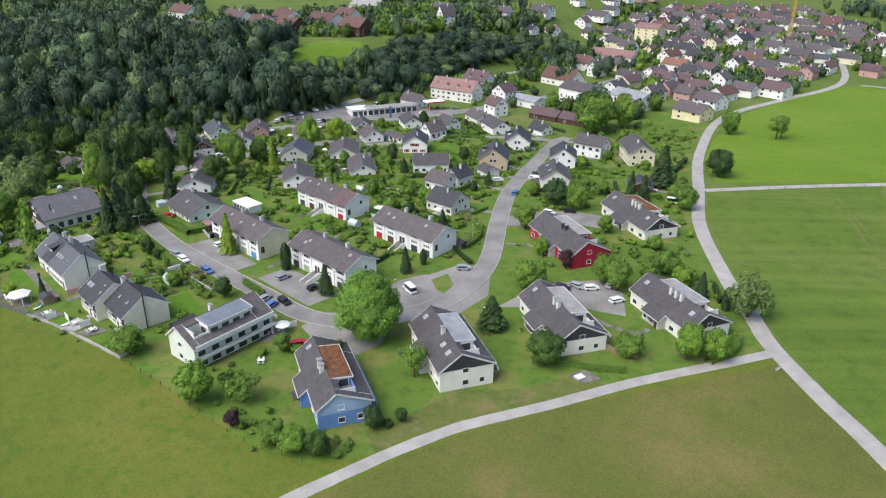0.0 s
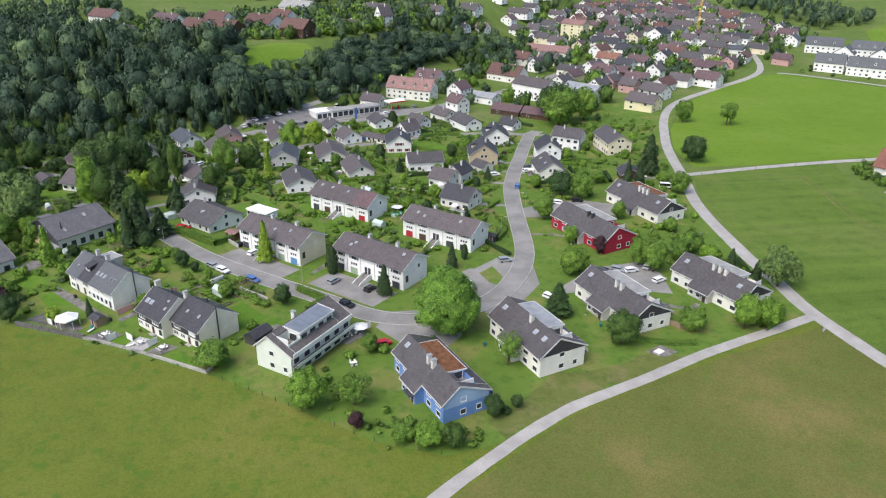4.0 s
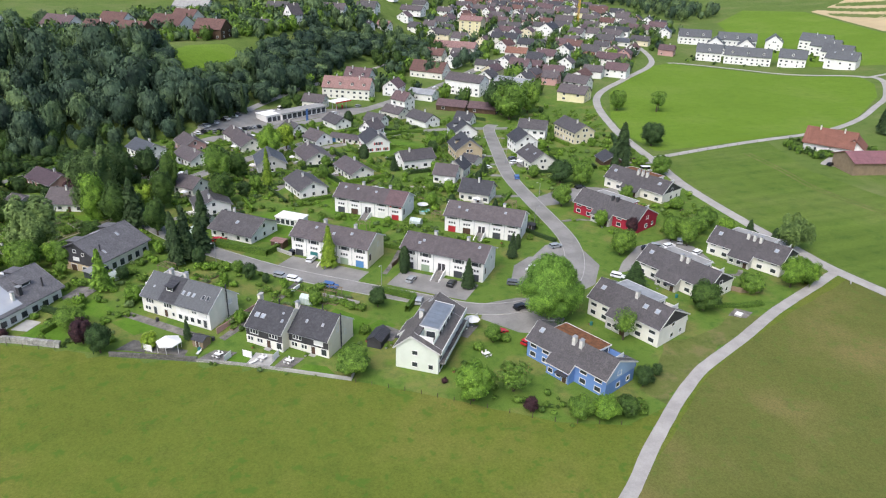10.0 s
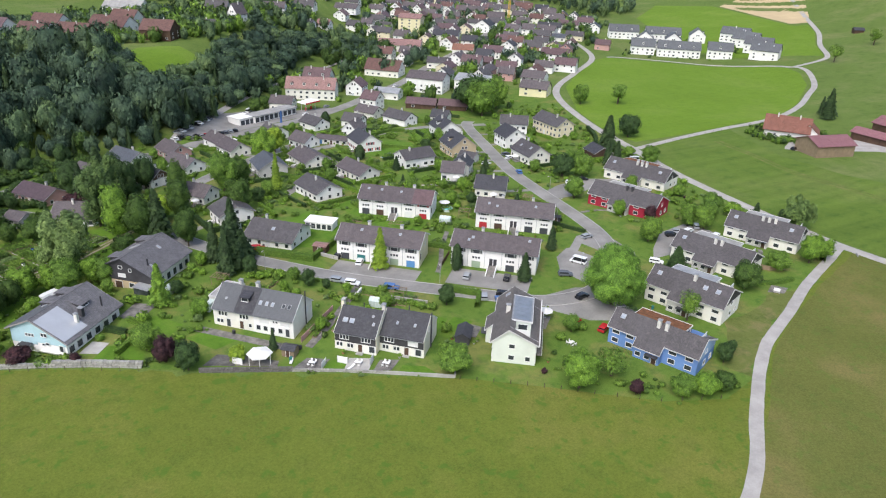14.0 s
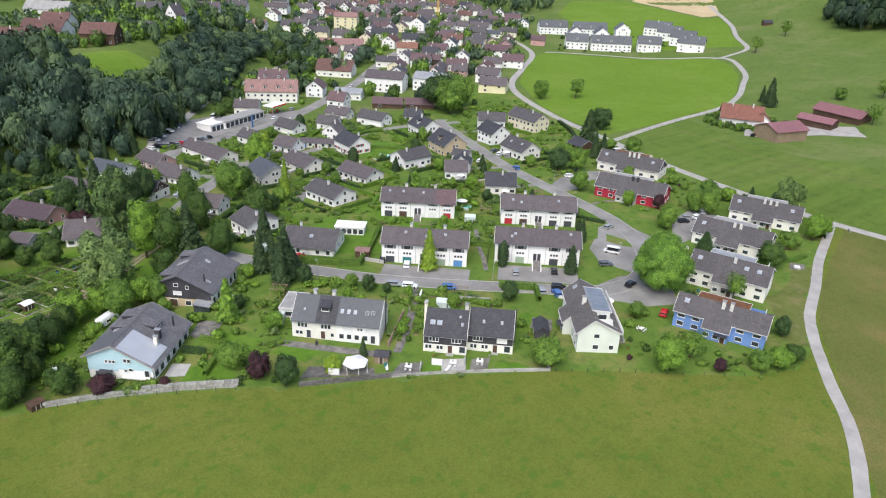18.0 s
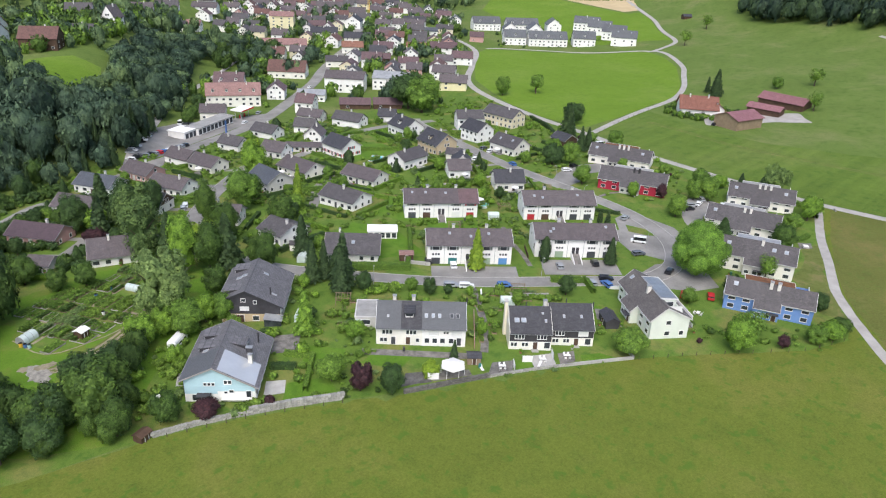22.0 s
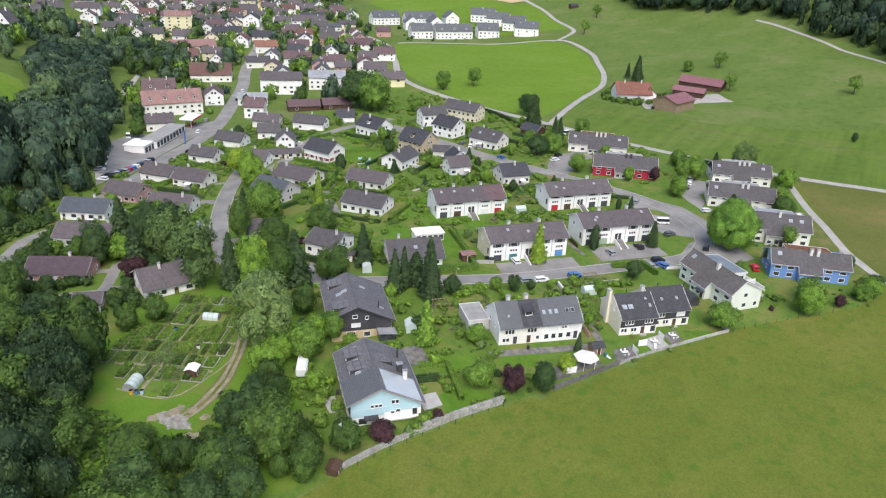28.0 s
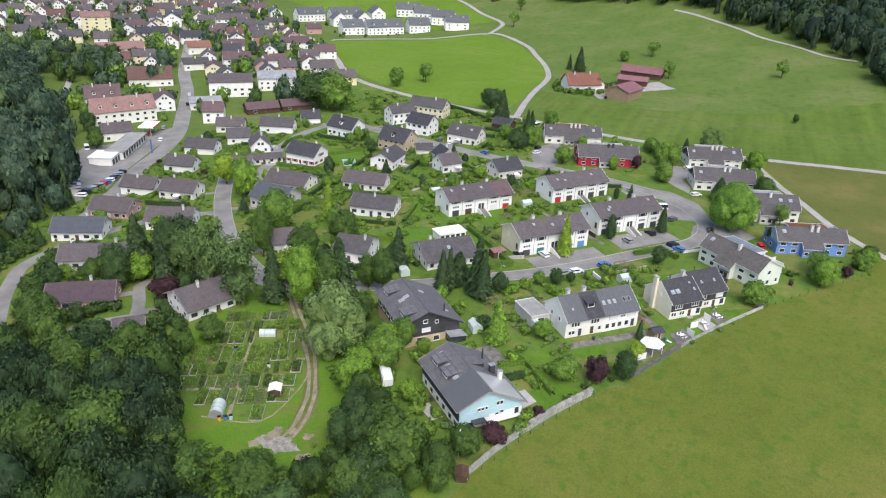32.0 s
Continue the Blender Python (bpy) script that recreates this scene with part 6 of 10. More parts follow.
for _x, _y, _a, _l, _w, _r, _wm, _rm in (
        (217.7, 465.9, -48, 21, 13, 9, "white", "roof_maroon"), (197.0, 427.7, -48, 15, 13, 9, "white", "roof_maroon"), (179.3, 429.9, -46, 13, 10, 8, "white", "roof_brown"),
        (149.4, 401.1, -55, 15, 12, 9, "white", "roof_brown"), (131.9, 376.8, -52, 17, 12, 9, "yellow", "roof_brown"), (122.9, 480.8, -40, 16, 10, 7, "offwhite", "roof_grey"),
        (371.0, 719.5, -35, 20, 12, 9, "offwhite", "roof_red"), (84.8, 648.9, -45, 16, 12, 9, "white", "roof_brown"), (68.7, 601.0, -45, 10, 9, 7, "white", "roof_dark")):
    house("village house with tiled roof", _x, _y, _a, _l, _w, _r * 0.58, _r, _wm, _rm, floors=2, group=_v, step=3.4)
for _x, _y, _a, _l, _w, _r, _wm, _rm in (
        (88.3, 615.1, -45, 11, 9, 8, "white", "roof_pink"), (138.1, 683.4, -45, 22, 12, 9, "white", "roof_brown"), (373.2, 754.7, -31, 18, 12, 9, "offwhite", "roof_brown"),
        (377.8, 682.0, -45, 15, 11, 8, "brown_wood", "roof_brown"), (156.4, 711.9, -45, 14, 10, 8, "white", "roof_grey"), (224.2, 764.5, -45, 22, 12, 9, "white", "roof_brown"),
        (291.8, 820.2, -45, 20, 12, 9, "white", "roof_red"), (281.8, 688.7, -40, 26, 13, 11, "beige", "roof_brown"), (363.8, 820.2, -45, 18, 12, 9, "white", "roof_red")):
    house("village house with tiled roof", _x, _y, _a, _l, _w, _r * 0.58, _r, _wm, _rm, floors=2, group=_v, step=3.4)
for _x, _y, _a, _l, _w, _r, _wm, _rm in (
        (287.3, 567.7, -55, 18, 11, 9, "white", "roof_brown"), (257.9, 579.2, -60, 14, 11, 9, "white", "roof_brown"), (267.0, 620.4, -55, 16, 11, 9, "white", "roof_grey"),
        (231.6, 690.4, -45, 14, 11, 9, "white", "roof_brown"), (362.1, 601.3, -50, 16, 11, 9, "offwhite", "roof_maroon"), (233.5, 548.0, -45, 13, 10, 8, "white", "roof_brown"),
        (244.3, 519.0, -45, 12, 10, 8, "offwhite", "roof_grey"), (152.3, 633.0, -45, 14, 10, 8, "white", "roof_grey"), (327.0, 636.0, -45, 14, 11, 9, "offwhite", "roof_red")):
    house("village house with tiled roof", _x, _y, _a, _l, _w, _r * 0.58, _r, _wm, _rm, floors=2, group=_v, step=3.4)
house("long low hall with weathered pink roof", 127.4, 551.3, -35, 34, 18, 4.5, 8, "offwhite", "roof_pink", name="hall", chim=0, step=4)
house("pale yellow apartment block with pink hipped roof", 168.0, 610.0, -42, 20, 14, 14.0, 17.0, "yellow", "roof_pink", floors=5, name="apartment_block", step=4)
# upper terrace beyond the wood
_u = "farmhouses on the upper terrace"
for _x, _y, _a, _l, _w, _r, _wm, _rm in (
        (-85.3, 530.4, -40, 20, 15, 10, "white", "roof_red"), (-73.3, 556.1, -40, 14, 13, 10, "offwhite", "roof_red"), (-61.5, 507.8, -35, 16, 13, 10, "brown_wood", "roof_red"),
        (-26.2, 544.2, -30, 14, 8, 5, "white", "roof_grey"), (-0.2, 556.6, 35, 9, 8, 13, "white", "roof_brown"), (-2.0, 602.9, -30, 14, 10, 9, "white", "roof_grey"),
        (-107.8, 513.0, -40, 16, 12, 9, "brown_wood", "roof_red"), (44.0, 611.2, -30, 16, 11, 8, "white", "roof_brown"), (79.9, 639.1, -30, 14, 10, 9, "white", "roof_grey")):
    house("old farmhouse on the terrace above the wood", _x, _y, _a, _l * 1.2, _w * 1.15, _r * 0.62, _r * 1.15, _wm, _rm, floors=1 if _r < 12 else 3, group=_u, step=3.4)
for _x, _y, _a, _l, _w, _r, _wm, _rm in (
        (-128.0, 520.0, -40, 16, 12, 9, "white", "roof_red"), (-150.2, 537.3, -40, 18, 13, 10, "offwhite", "roof_maroon"), (-118.7, 554.4, -40, 16, 12, 9, "white", "roof_red"),
        (-169.9, 506.9, -40, 14, 10, 7, "brown_wood", "roof_brown"), (-199.8, 571.3, -40, 20, 12, 9, "white", "roof_red"), (-64.1, 620.9, -35, 24, 14, 9, "white", "flatroof")):
    house("old farmhouse on the terrace above the wood", _x, _y, _a, _l * 1.2, _w * 1.15, _r * 0.62, _r * 1.15, _wm, _rm, floors=1, group=_u, step=3.4)

# ---- vehicles ----
def car_body(L, W, H, van):
    bm = bmesh.new()
    lo = [(-L / 2, 0.35), (-L / 2 + 0.1, 0.25), (L / 2 - 0.1, 0.25), (L / 2, 0.4), (L / 2, 0.72), (L * 0.24 if not van else L * 0.36, 0.92), (-L / 2 + 0.03, 0.95)]
    verts = [[bm.verts.new((x, s * W / 2, z)) for x, z in lo] for s in (-1, 1)]
    n = len(lo)
    bm.faces.new(verts[0])
    bm.faces.new(verts[1][::-1])
    for i in range(n):
        bm.faces.new((verts[0][(i + 1) % n], verts[0][i], verts[1][i], verts[1][(i + 1) % n]))
    bmesh.ops.recalc_face_normals(bm, faces=list(bm.faces))
    bmesh.ops.bevel(bm, geom=list(bm.edges), offset=0.07, segments=2, affect="EDGES")
    return bm


def car_cabin(L, W, H, van, inset, top, bottom=0.9):
    a, b = (-L / 2 + 0.1, L * 0.34) if van else (-L / 2 + 0.12, L * 0.22)
    c, d = (a + 0.15, b - 0.7) if van else (a + 0.55, b - 0.85)
    bm = bmesh.new()
    v = [bm.verts.new(p) for p in ((a, -W / 2 + inset, bottom), (b, -W / 2 + inset, bottom), (b, W / 2 - inset, bottom), (a, W / 2 - inset, bottom),
                                   (c, -W / 2 + inset + 0.12, top), (d, -W / 2 + inset + 0.12, top), (d, W / 2 - inset - 0.12, top), (c, W / 2 - inset - 0.12, top))]
    for f in ((3, 2, 1, 0), (4, 5, 6, 7), (0, 1, 5, 4), (1, 2, 6, 5), (2, 3, 7, 6), (3, 0, 4, 7)):
        bm.faces.new([v[i] for i in f])
    bmesh.ops.bevel(bm, geom=list(bm.edges), offset=0.05, segments=2, affect="EDGES")
    return bm


def car_roof(L, W, H, van):
    bm = car_cabin(L, W, H, van, 0.06, H)
    for v in bm.verts:
        v.co.z = max(v.co.z, H - 0.12)
    return bm


WORDS = {"car_white": "white", "car_silver": "silver", "car_black": "black", "car_blue": "bright blue", "car_red": "red", "car_grey": "dark grey"}


def car(x, y, heading, paint="car_white", van=False, lift=0.1, where="parked on asphalt"):
    L, W, H = (4.9, 1.95, 2.15) if van else (4.2, 1.78, 1.46)
    c = thing("van" if van else "car", WORDS[paint] + (" van " if van else " passenger car ") + where, "van" if van else "car", x, y, ground_z(x, y) + lift, heading, "parked cars")
    part("body", shared(("body", paint, van), lambda: car_body(L, W, H, van), M[paint]), None, c)
    part("glazing", shared(("windows", van), lambda: car_cabin(L, W, H, van, 0.04, H - 0.1), M["carglass"]), None, c)
    part("roof", shared(("roof", paint, van), lambda: car_roof(L, W, H, van), M[paint]), None, c)
    for sx in ((-L * 0.31, L * 0.31) if y < 340 else ()):
        for sy in (-1, 1):
            part("wheel", shared(("wheel",), lambda: tube(bmesh.new(), (0, -0.1, 0), (0, 0.1, 0), 0.31, 0.31, 14), M["rubber"]), None, c, m=pose(sx, sy * (W / 2 - 0.1), 0.31))
    return c


for _c in ((-70.4, 202.2, 48, "car_black"), (-66.6, 195.6, 50, "car_white"), (-43.6, 174.3, 47, "car_silver"), (-34.0, 168.4, 47, "car_black"), (-77.0, 186.9, -44, "car_silver"),
           (-74.0, 184.0, -44, "car_white"), (-65.4, 177.6, -40, "car_blue"), (-22.1, 150.4, 10, "car_black"), (-17.6, 163.0, -30, "car_grey"), (6.0, 181.4, 5, "car_silver"),
           (-28.2, 134.9, 25, "car_red"), (32.2, 170.3, -30, "car_black"), (36.4, 171.2, -40, "car_silver"), (40.0, 170.2, 10, "car_white"), (45.6, 172.0, 50, "car_silver"),
           (45.3, 163.4, 25, "car_white"), (35.9, 225.7, -30, "car_white"), (37.2, 271.8, 10, "car_grey"), (35.2, 266.4, 20, "car_white"), (20.9, 262.6, 8, "car_white")):
    car(*_c)
for _c in ((26.1, 246.4, 70, "car_blue"), (-90.1, 216.5, -20, "car_red"), (-45.8, 162.0, 60, "car_silver"), (-43.4, 158.6, 65, "car_blue"), (-122.2, 255.0, 40, "car_white"),
           (43.1, 227.2, -10, "car_black"), (-98.5, 292.2, 60, "car_silver"), (-96.5, 294.4, 60, "car_white"), (12.5, 157.5, -50, "car_white"), (-40.4, 160.6, -45, "car_black"),
           (31.9, 426.3, 35, "car_white"), (46.9, 444.7, 40, "car_silver"), (80.7, 475.3, 40, "car_white"), (-11.3, 412.3, 30, "car_silver"), (163.3, 219.2, 10, "car_black")):
    car(*_c)
car(-32.8, 140.6, 20, "car_red")
car(-8.7, 168.0, 120, "car_white", True)
car(81.7, 238.3, -15, "car_white", True, 0.05, "parked on the grass verge")
for _i in range(13):
    car(-85.7 + _i * 2.5, 358.8 + _i * 0.94, 112, ("car_white", "car_black", "car_grey", "car_silver", "car_black", "car_silver", "car_red", "car_blue")[_i % 8])
for _i in range(10):
    if _i not in (4, 7):
        car(-83.0 + _i * 2.2, 364.2 + _i * 2.7, -40, ("car_silver", "car_white", "car_grey", "car_white", "car_silver", "car_black", "car_white")[_i % 7])
car(-38.0, 406.5, 50, "car_white", True)
for _x, _y, _c in ((-12.0, 389.6, "car_white"), (5.2, 403.0, "car_silver"), (48.0, 424.5, "car_black"), (66.5, 439.0, "car_white")):
    car(_x, _y, 35, _c)

_t = thing("caravan", "white touring caravan parked among trees", "caravan", -144.4, 209.7, ground_z(-144, 209), 35)
part("body", bevelled(boxed(-3.0, 3.0, -1.1, 1.1, 0.45, 2.6), 0.25, 3), M["car_white"], _t)
for _y in (-1, 1):
    part("wheel", tube(bmesh.new(), (0, _y * 0.9, 0.33), (0, _y * 1.12, 0.33), 0.33, 0.33, 12), M["rubber"], _t)
window(_t, -0.8, -1.1, 1.3, 0, 1.4, 0.6)
window(_t, 1.2, -1.1, 1.3, 0, 0.9, 0.6)


# ---- stone walls, fences and hedges ----
def stone_wall(label, pts, height, thick, mat, courses, length, seed):
    w = thing("garden_wall", label, "wall", pts[0][0], pts[0][1], ground_z(*pts[0]), 0)
    rng = random.Random(seed)
    meshes = []
    for i in range(6):
        bm = boxed(-0.5, 0.5, -0.5, 0.5, -0.5, 0.5)
        for v in bm.verts:
            v.co += Vector((rng.uniform(-1, 1) * 0.05, rng.uniform(-1, 1) * 0.07, rng.uniform(-1, 1) * 0.05))
        bmesh.ops.bevel(bm, geom=list(bm.edges), offset=0.05, segments=1, affect="EDGES")
        me = tri_mesh(bm, "stone")
        me.materials.append(M[mat])
        meshes.append(me)
    line = smooth_line(pts, 1.0)
    dist = [0.0]
    for p, q in zip(line, line[1:]):
        dist.append(dist[-1] + (q - p).length)

    def at(s):
        for i in range(len(line) - 1):
            if dist[i + 1] >= s:
                f = (s - dist[i]) / max(1e-6, dist[i + 1] - dist[i])
                return line[i].lerp(line[i + 1], f), (line[i + 1] - line[i])
        return line[-1], line[-1] - line[-2]

    for c in range(courses):
        s = -rng.uniform(0, length)
        while s < dist[-1]:
            l = length * rng.uniform(0.6, 1.35)
            p, d = at(min(max(0, s + l / 2), dist[-1]))
            z = ground_z(p.x, p.y) + height * (c + 0.5) / courses
            m = pose(p.x - pts[0][0], p.y - pts[0][1], z - ground_z(*pts[0]) - 0.02, 0, 0, math.degrees(math.atan2(d.y, d.x)) + rng.uniform(-2, 2)) @ Matrix.Diagonal((l * 0.97, thick * rng.uniform(0.85, 1.1), height / courses * 0.97, 1))
            part("stone", meshes[rng.randrange(6)], None, w, m=m)
            s += l
    return w


stone_wall("pale natural stone retaining wall along the meadow", [(-163.5, 183.8), (-156, 181.4), (-148, 178), (-146.5, 177.2)], 1.1, 0.7, "stone", 2, 1.0, 1)
stone_wall("pale natural stone retaining wall, higher stretch", [(-146.3, 177.2), (-139, 173.6), (-130.3, 168.6)], 1.7, 0.8, "stone", 3, 1.0, 2)
stone_wall("low pale stone wall by the meadow corner", [(-200, 201), (-190, 196)], 0.9, 0.6, "stone", 2, 1.0, 5)
stone_wall("dark rubble stone garden wall along the meadow", [(-119.5, 161.2), (-112, 157.6), (-101.8, 152.7)], 1.1, 0.6, "slatestone", 4, 0.55, 3)
stone_wall("low grey stone edging wall behind the patios", [(-101.6, 152.5), (-95, 149.0), (-88, 144.9), (-84, 142.4)], 0.7, 0.4, "stone", 2, 0.8, 4)


def bar_wall(label, pts, height, thick, mat, name="garden_wall", cat="wall"):
    """A plain low wall of straight stretches with a cap."""
    w = thing(name, label, cat, pts[0][0], pts[0][1], ground_z(*pts[0]), 0)
    for (x1, y1), (x2, y2) in zip(pts, pts[1:]):
        l = math.hypot(x2 - x1, y2 - y1)
        m = pose((x1 + x2) / 2 - pts[0][0], (y1 + y2) / 2 - pts[0][1], 0, 0, 0, math.degrees(math.atan2(y2 - y1, x2 - x1)))
        p = part("panel", boxed(-l / 2, l / 2, -thick / 2, thick / 2, -0.2, height), M[mat], w, m=m)
        part("cap", boxed(-l / 2, l / 2, -thick * 0.75, thick * 0.75, height, height + 0.07), M[mat], p)
    return w


bar_wall("low pale concrete garden wall along the meadow", [(-84, 142.3), (-71.5, 134.2), (-69.6, 137.4)], 0.7, 0.25, "kerb")
bar_wall("brown-red timber privacy fence beside the path", [(-96.4, 161.8), (-84.2, 172.6)], 1.6, 0.08, "pink", "fence", "fence")
bar_wall("larch timber fence round the garden seat", [(37.5, 141.5), (39.6, 138.6), (44.5, 137.0)], 1.4, 0.1, "tan_wood", "fence", "fence")
bar_wall("white garden wall beside the road", [(-73.4, 179.4), (-77.6, 175.4)], 1.2, 0.25, "white")
bar_wall("white stepped garden wall", [(-68.5, 173.6), (-63.6, 168.8), (-60.6, 166.2)], 0.7, 0.25, "kerb")
bar_wall("grey planting wall beside the garages", [(-75.5, 205.8), (-71.5, 200.2)], 1.0, 0.25, "kerb")
bar_wall("low white wall by the road bend", [(-40.5, 152.6), (-44.5, 157.0)], 0.8, 0.2, "white")
bar_wall("dark timber fence by the terrace gardens", [(-46, 184), (-40, 190)], 1.3, 0.08, "brown_wood", "fence", "fence")


def wire_fence(label, pts, every=3.5):
    f = thing("post_fence", label, "fence", pts[0][0], pts[0][1], ground_z(*pts[0]), 0)
    line = smooth_line(pts, every)
    for p in line:
        part("post", shared(("post",), lambda: bevelled(boxed(-0.06, 0.06, -0.06, 0.06, -0.1, 1.1), 0.015), M["bark"]), None, f, m=pose(p.x - pts[0][0], p.y - pts[0][1], ground_z(p.x, p.y) - ground_z(*pts[0])))
    return f


wire_fence("weathered timber fence posts along the meadow edge", [(-70.8, 133.2), (-59, 124.6), (-48, 115.5), (-37, 107), (-25, 101.6)])
wire_fence("weathered timber fence posts below the stone wall", [(-165, 183.2), (-148, 176.6), (-131, 167.6)])
wire_fence("thin fence posts along the field lane", [(103.0, 251.6), (135.3, 256.9), (167.2, 259.4)], 6)


def hedge(pts, w, h, mat="leaf", label="clipped green garden hedge"):
    """Leaf clumps on the faces of a clipped hedge with a dark inner mass."""
    line = smooth_line(pts, 1.0)
    rng = np.random.default_rng(int(abs(pts[0][0] * 10)))
    c, n = [], []
    ox, oy = pts[0]
    bm = bmesh.new()
    prev = None
    for i, p in enumerate(line):
        d = (line[min(i + 1, len(line) - 1)] - line[max(i - 1, 0)]).normalized()
        s = Vector((-d.y, d.x, 0))
        z0 = ground_z(p.x, p.y) - ground_z(ox, oy)
        row = [bm.verts.new((p.x - ox + s.x * a, p.y - oy + s.y * a, z0 + b)) for a, b in ((-w * 0.42, 0), (-w * 0.42, h * 0.9), (w * 0.42, h * 0.9), (w * 0.42, 0))]
        if prev:
            for j in range(3):
                bm.faces.new((prev[j], row[j], row[j + 1], prev[j + 1]))
        prev = row
        for _ in range(int(44 * (w + 2 * h))):
            k = rng.uniform(0, w + 2 * h)
            along = rng.uniform(-0.5, 0.5)
            if k < h:
                q, nn = (-w / 2, k), (-s.x, -s.y, 0.3)
            elif k < h + w:
                q, nn = (k - h - w / 2, h), (0, 0, 1)
            else:
                q, nn = (w / 2, k - h - w), (s.x, s.y, 0.3)
            wob = rng.normal(0, 0.05)
            c.append((p.x - ox + s.x * (q[0] + wob) + d.x * along, p.y - oy + s.y * (q[0] + wob) + d.y * along, z0 + q[1] + rng.normal(0, 0.06)))
            n.append(nn)
    bmesh.ops.recalc_face_normals(bm, faces=list(bm.faces))
    hd = thing("hedge", label, "hedge", ox, oy, ground_z(ox, oy), 0, "garden hedges")
    v = sprays(np.array(c), np.array(n), rng.uniform(0.08, 0.17, len(c)), rng)
    part("foliage", spray_mesh("foliage", v, M[mat]), None, hd)
    part("inner_foliage", bm, M[mat], hd)
    return hd

# ---- trees, shrubs and woods ----
def unit(a):
    return a / (np.linalg.norm(a, axis=1, keepdims=True) + 1e-9)


def sprays(centres, normals, sizes, rng, stretch=1.0, soft=0.7):
    """Small leaf sprays: pointed three-cornered pieces facing roughly along the normals. Returns their corners and the shading normals there."""
    n = len(centres)
    c, base = np.asarray(centres, float), unit(np.asarray(normals, float))
    nn = unit(base + 0.5 * unit(rng.normal(size=(n, 3))))
    u = unit(np.cross(nn, rng.normal(size=(n, 3))))
    v = np.cross(nn, u)
    s = np.asarray(sizes)[:, None]
    k1, k2 = rng.uniform(0.75, 1.25, (n, 1)), rng.uniform(0.75, 1.25, (n, 1))
    co = np.stack([c - u * s * k1 - v * s * 0.6, c + u * s * k2 - v * s * 0.6, c + v * s * 1.1 * stretch], 1).reshape(-1, 3)
    return np.concatenate([co, np.repeat(unit(base * soft + nn * (1 - soft)), 3, 0)], 1)


def placed(t, r, h, turn, x, y, z):
    """Sprays of a unit plant turned, scaled to radius r and height h, and set down."""
    c, s = math.cos(turn), math.sin(turn)
    co = np.stack([(t[:, 0] * c - t[:, 1] * s) * r + x, (t[:, 0] * s + t[:, 1] * c) * r + y, t[:, 2] * h + z], 1)
    return np.concatenate([co, unit(np.stack([(t[:, 3] * c - t[:, 4] * s) / r, (t[:, 3] * s + t[:, 4] * c) / r, t[:, 5] / h], 1))], 1)


def leaf_mesh(name, verts, core, faces, material):
    """Leaf sprays as loose triangles, with the leafy mass under them as one closed skin."""
    n, nc = len(verts) // 3, len(faces)
    me = bpy.data.meshes.new(name)
    me.vertices.add(n * 3 + len(core))
    me.vertices.foreach_set("co", np.concatenate([verts[:, :3], core[:, :3]]).astype(np.float32).ravel())
    me.loops.add((n + nc) * 3)
    me.loops.foreach_set("vertex_index", np.concatenate([np.arange(n * 3), (np.asarray(faces, int).reshape(-1, 3) + n * 3).ravel()]).astype(np.int32))
    me.polygons.add(n + nc)
    me.polygons.foreach_set("loop_start", np.arange(0, (n + nc) * 3, 3, dtype=np.int32))
    me.update(calc_edges=True)
    me.polygons.foreach_set("use_smooth", np.ones(n + nc, bool))
    if nc:
        a = [core[faces[:, k], :3] for k in range(3)]
        fn, vn = np.cross(a[1] - a[0], a[2] - a[0]), np.zeros((len(core), 3))
        for k in range(3):
            np.add.at(vn, faces[:, k], fn)
        nor = np.concatenate([verts[:, 3:], unit(vn)])
    else:
        nor = verts[:, 3:]
    me.normals_split_custom_set_from_vertices(nor.astype(np.float32))
    me.materials.append(material)
    return me


def spray_mesh(name, verts, material):
    return leaf_mesh(name, verts, np.zeros((0, 6)), np.zeros((0, 3), int), material)


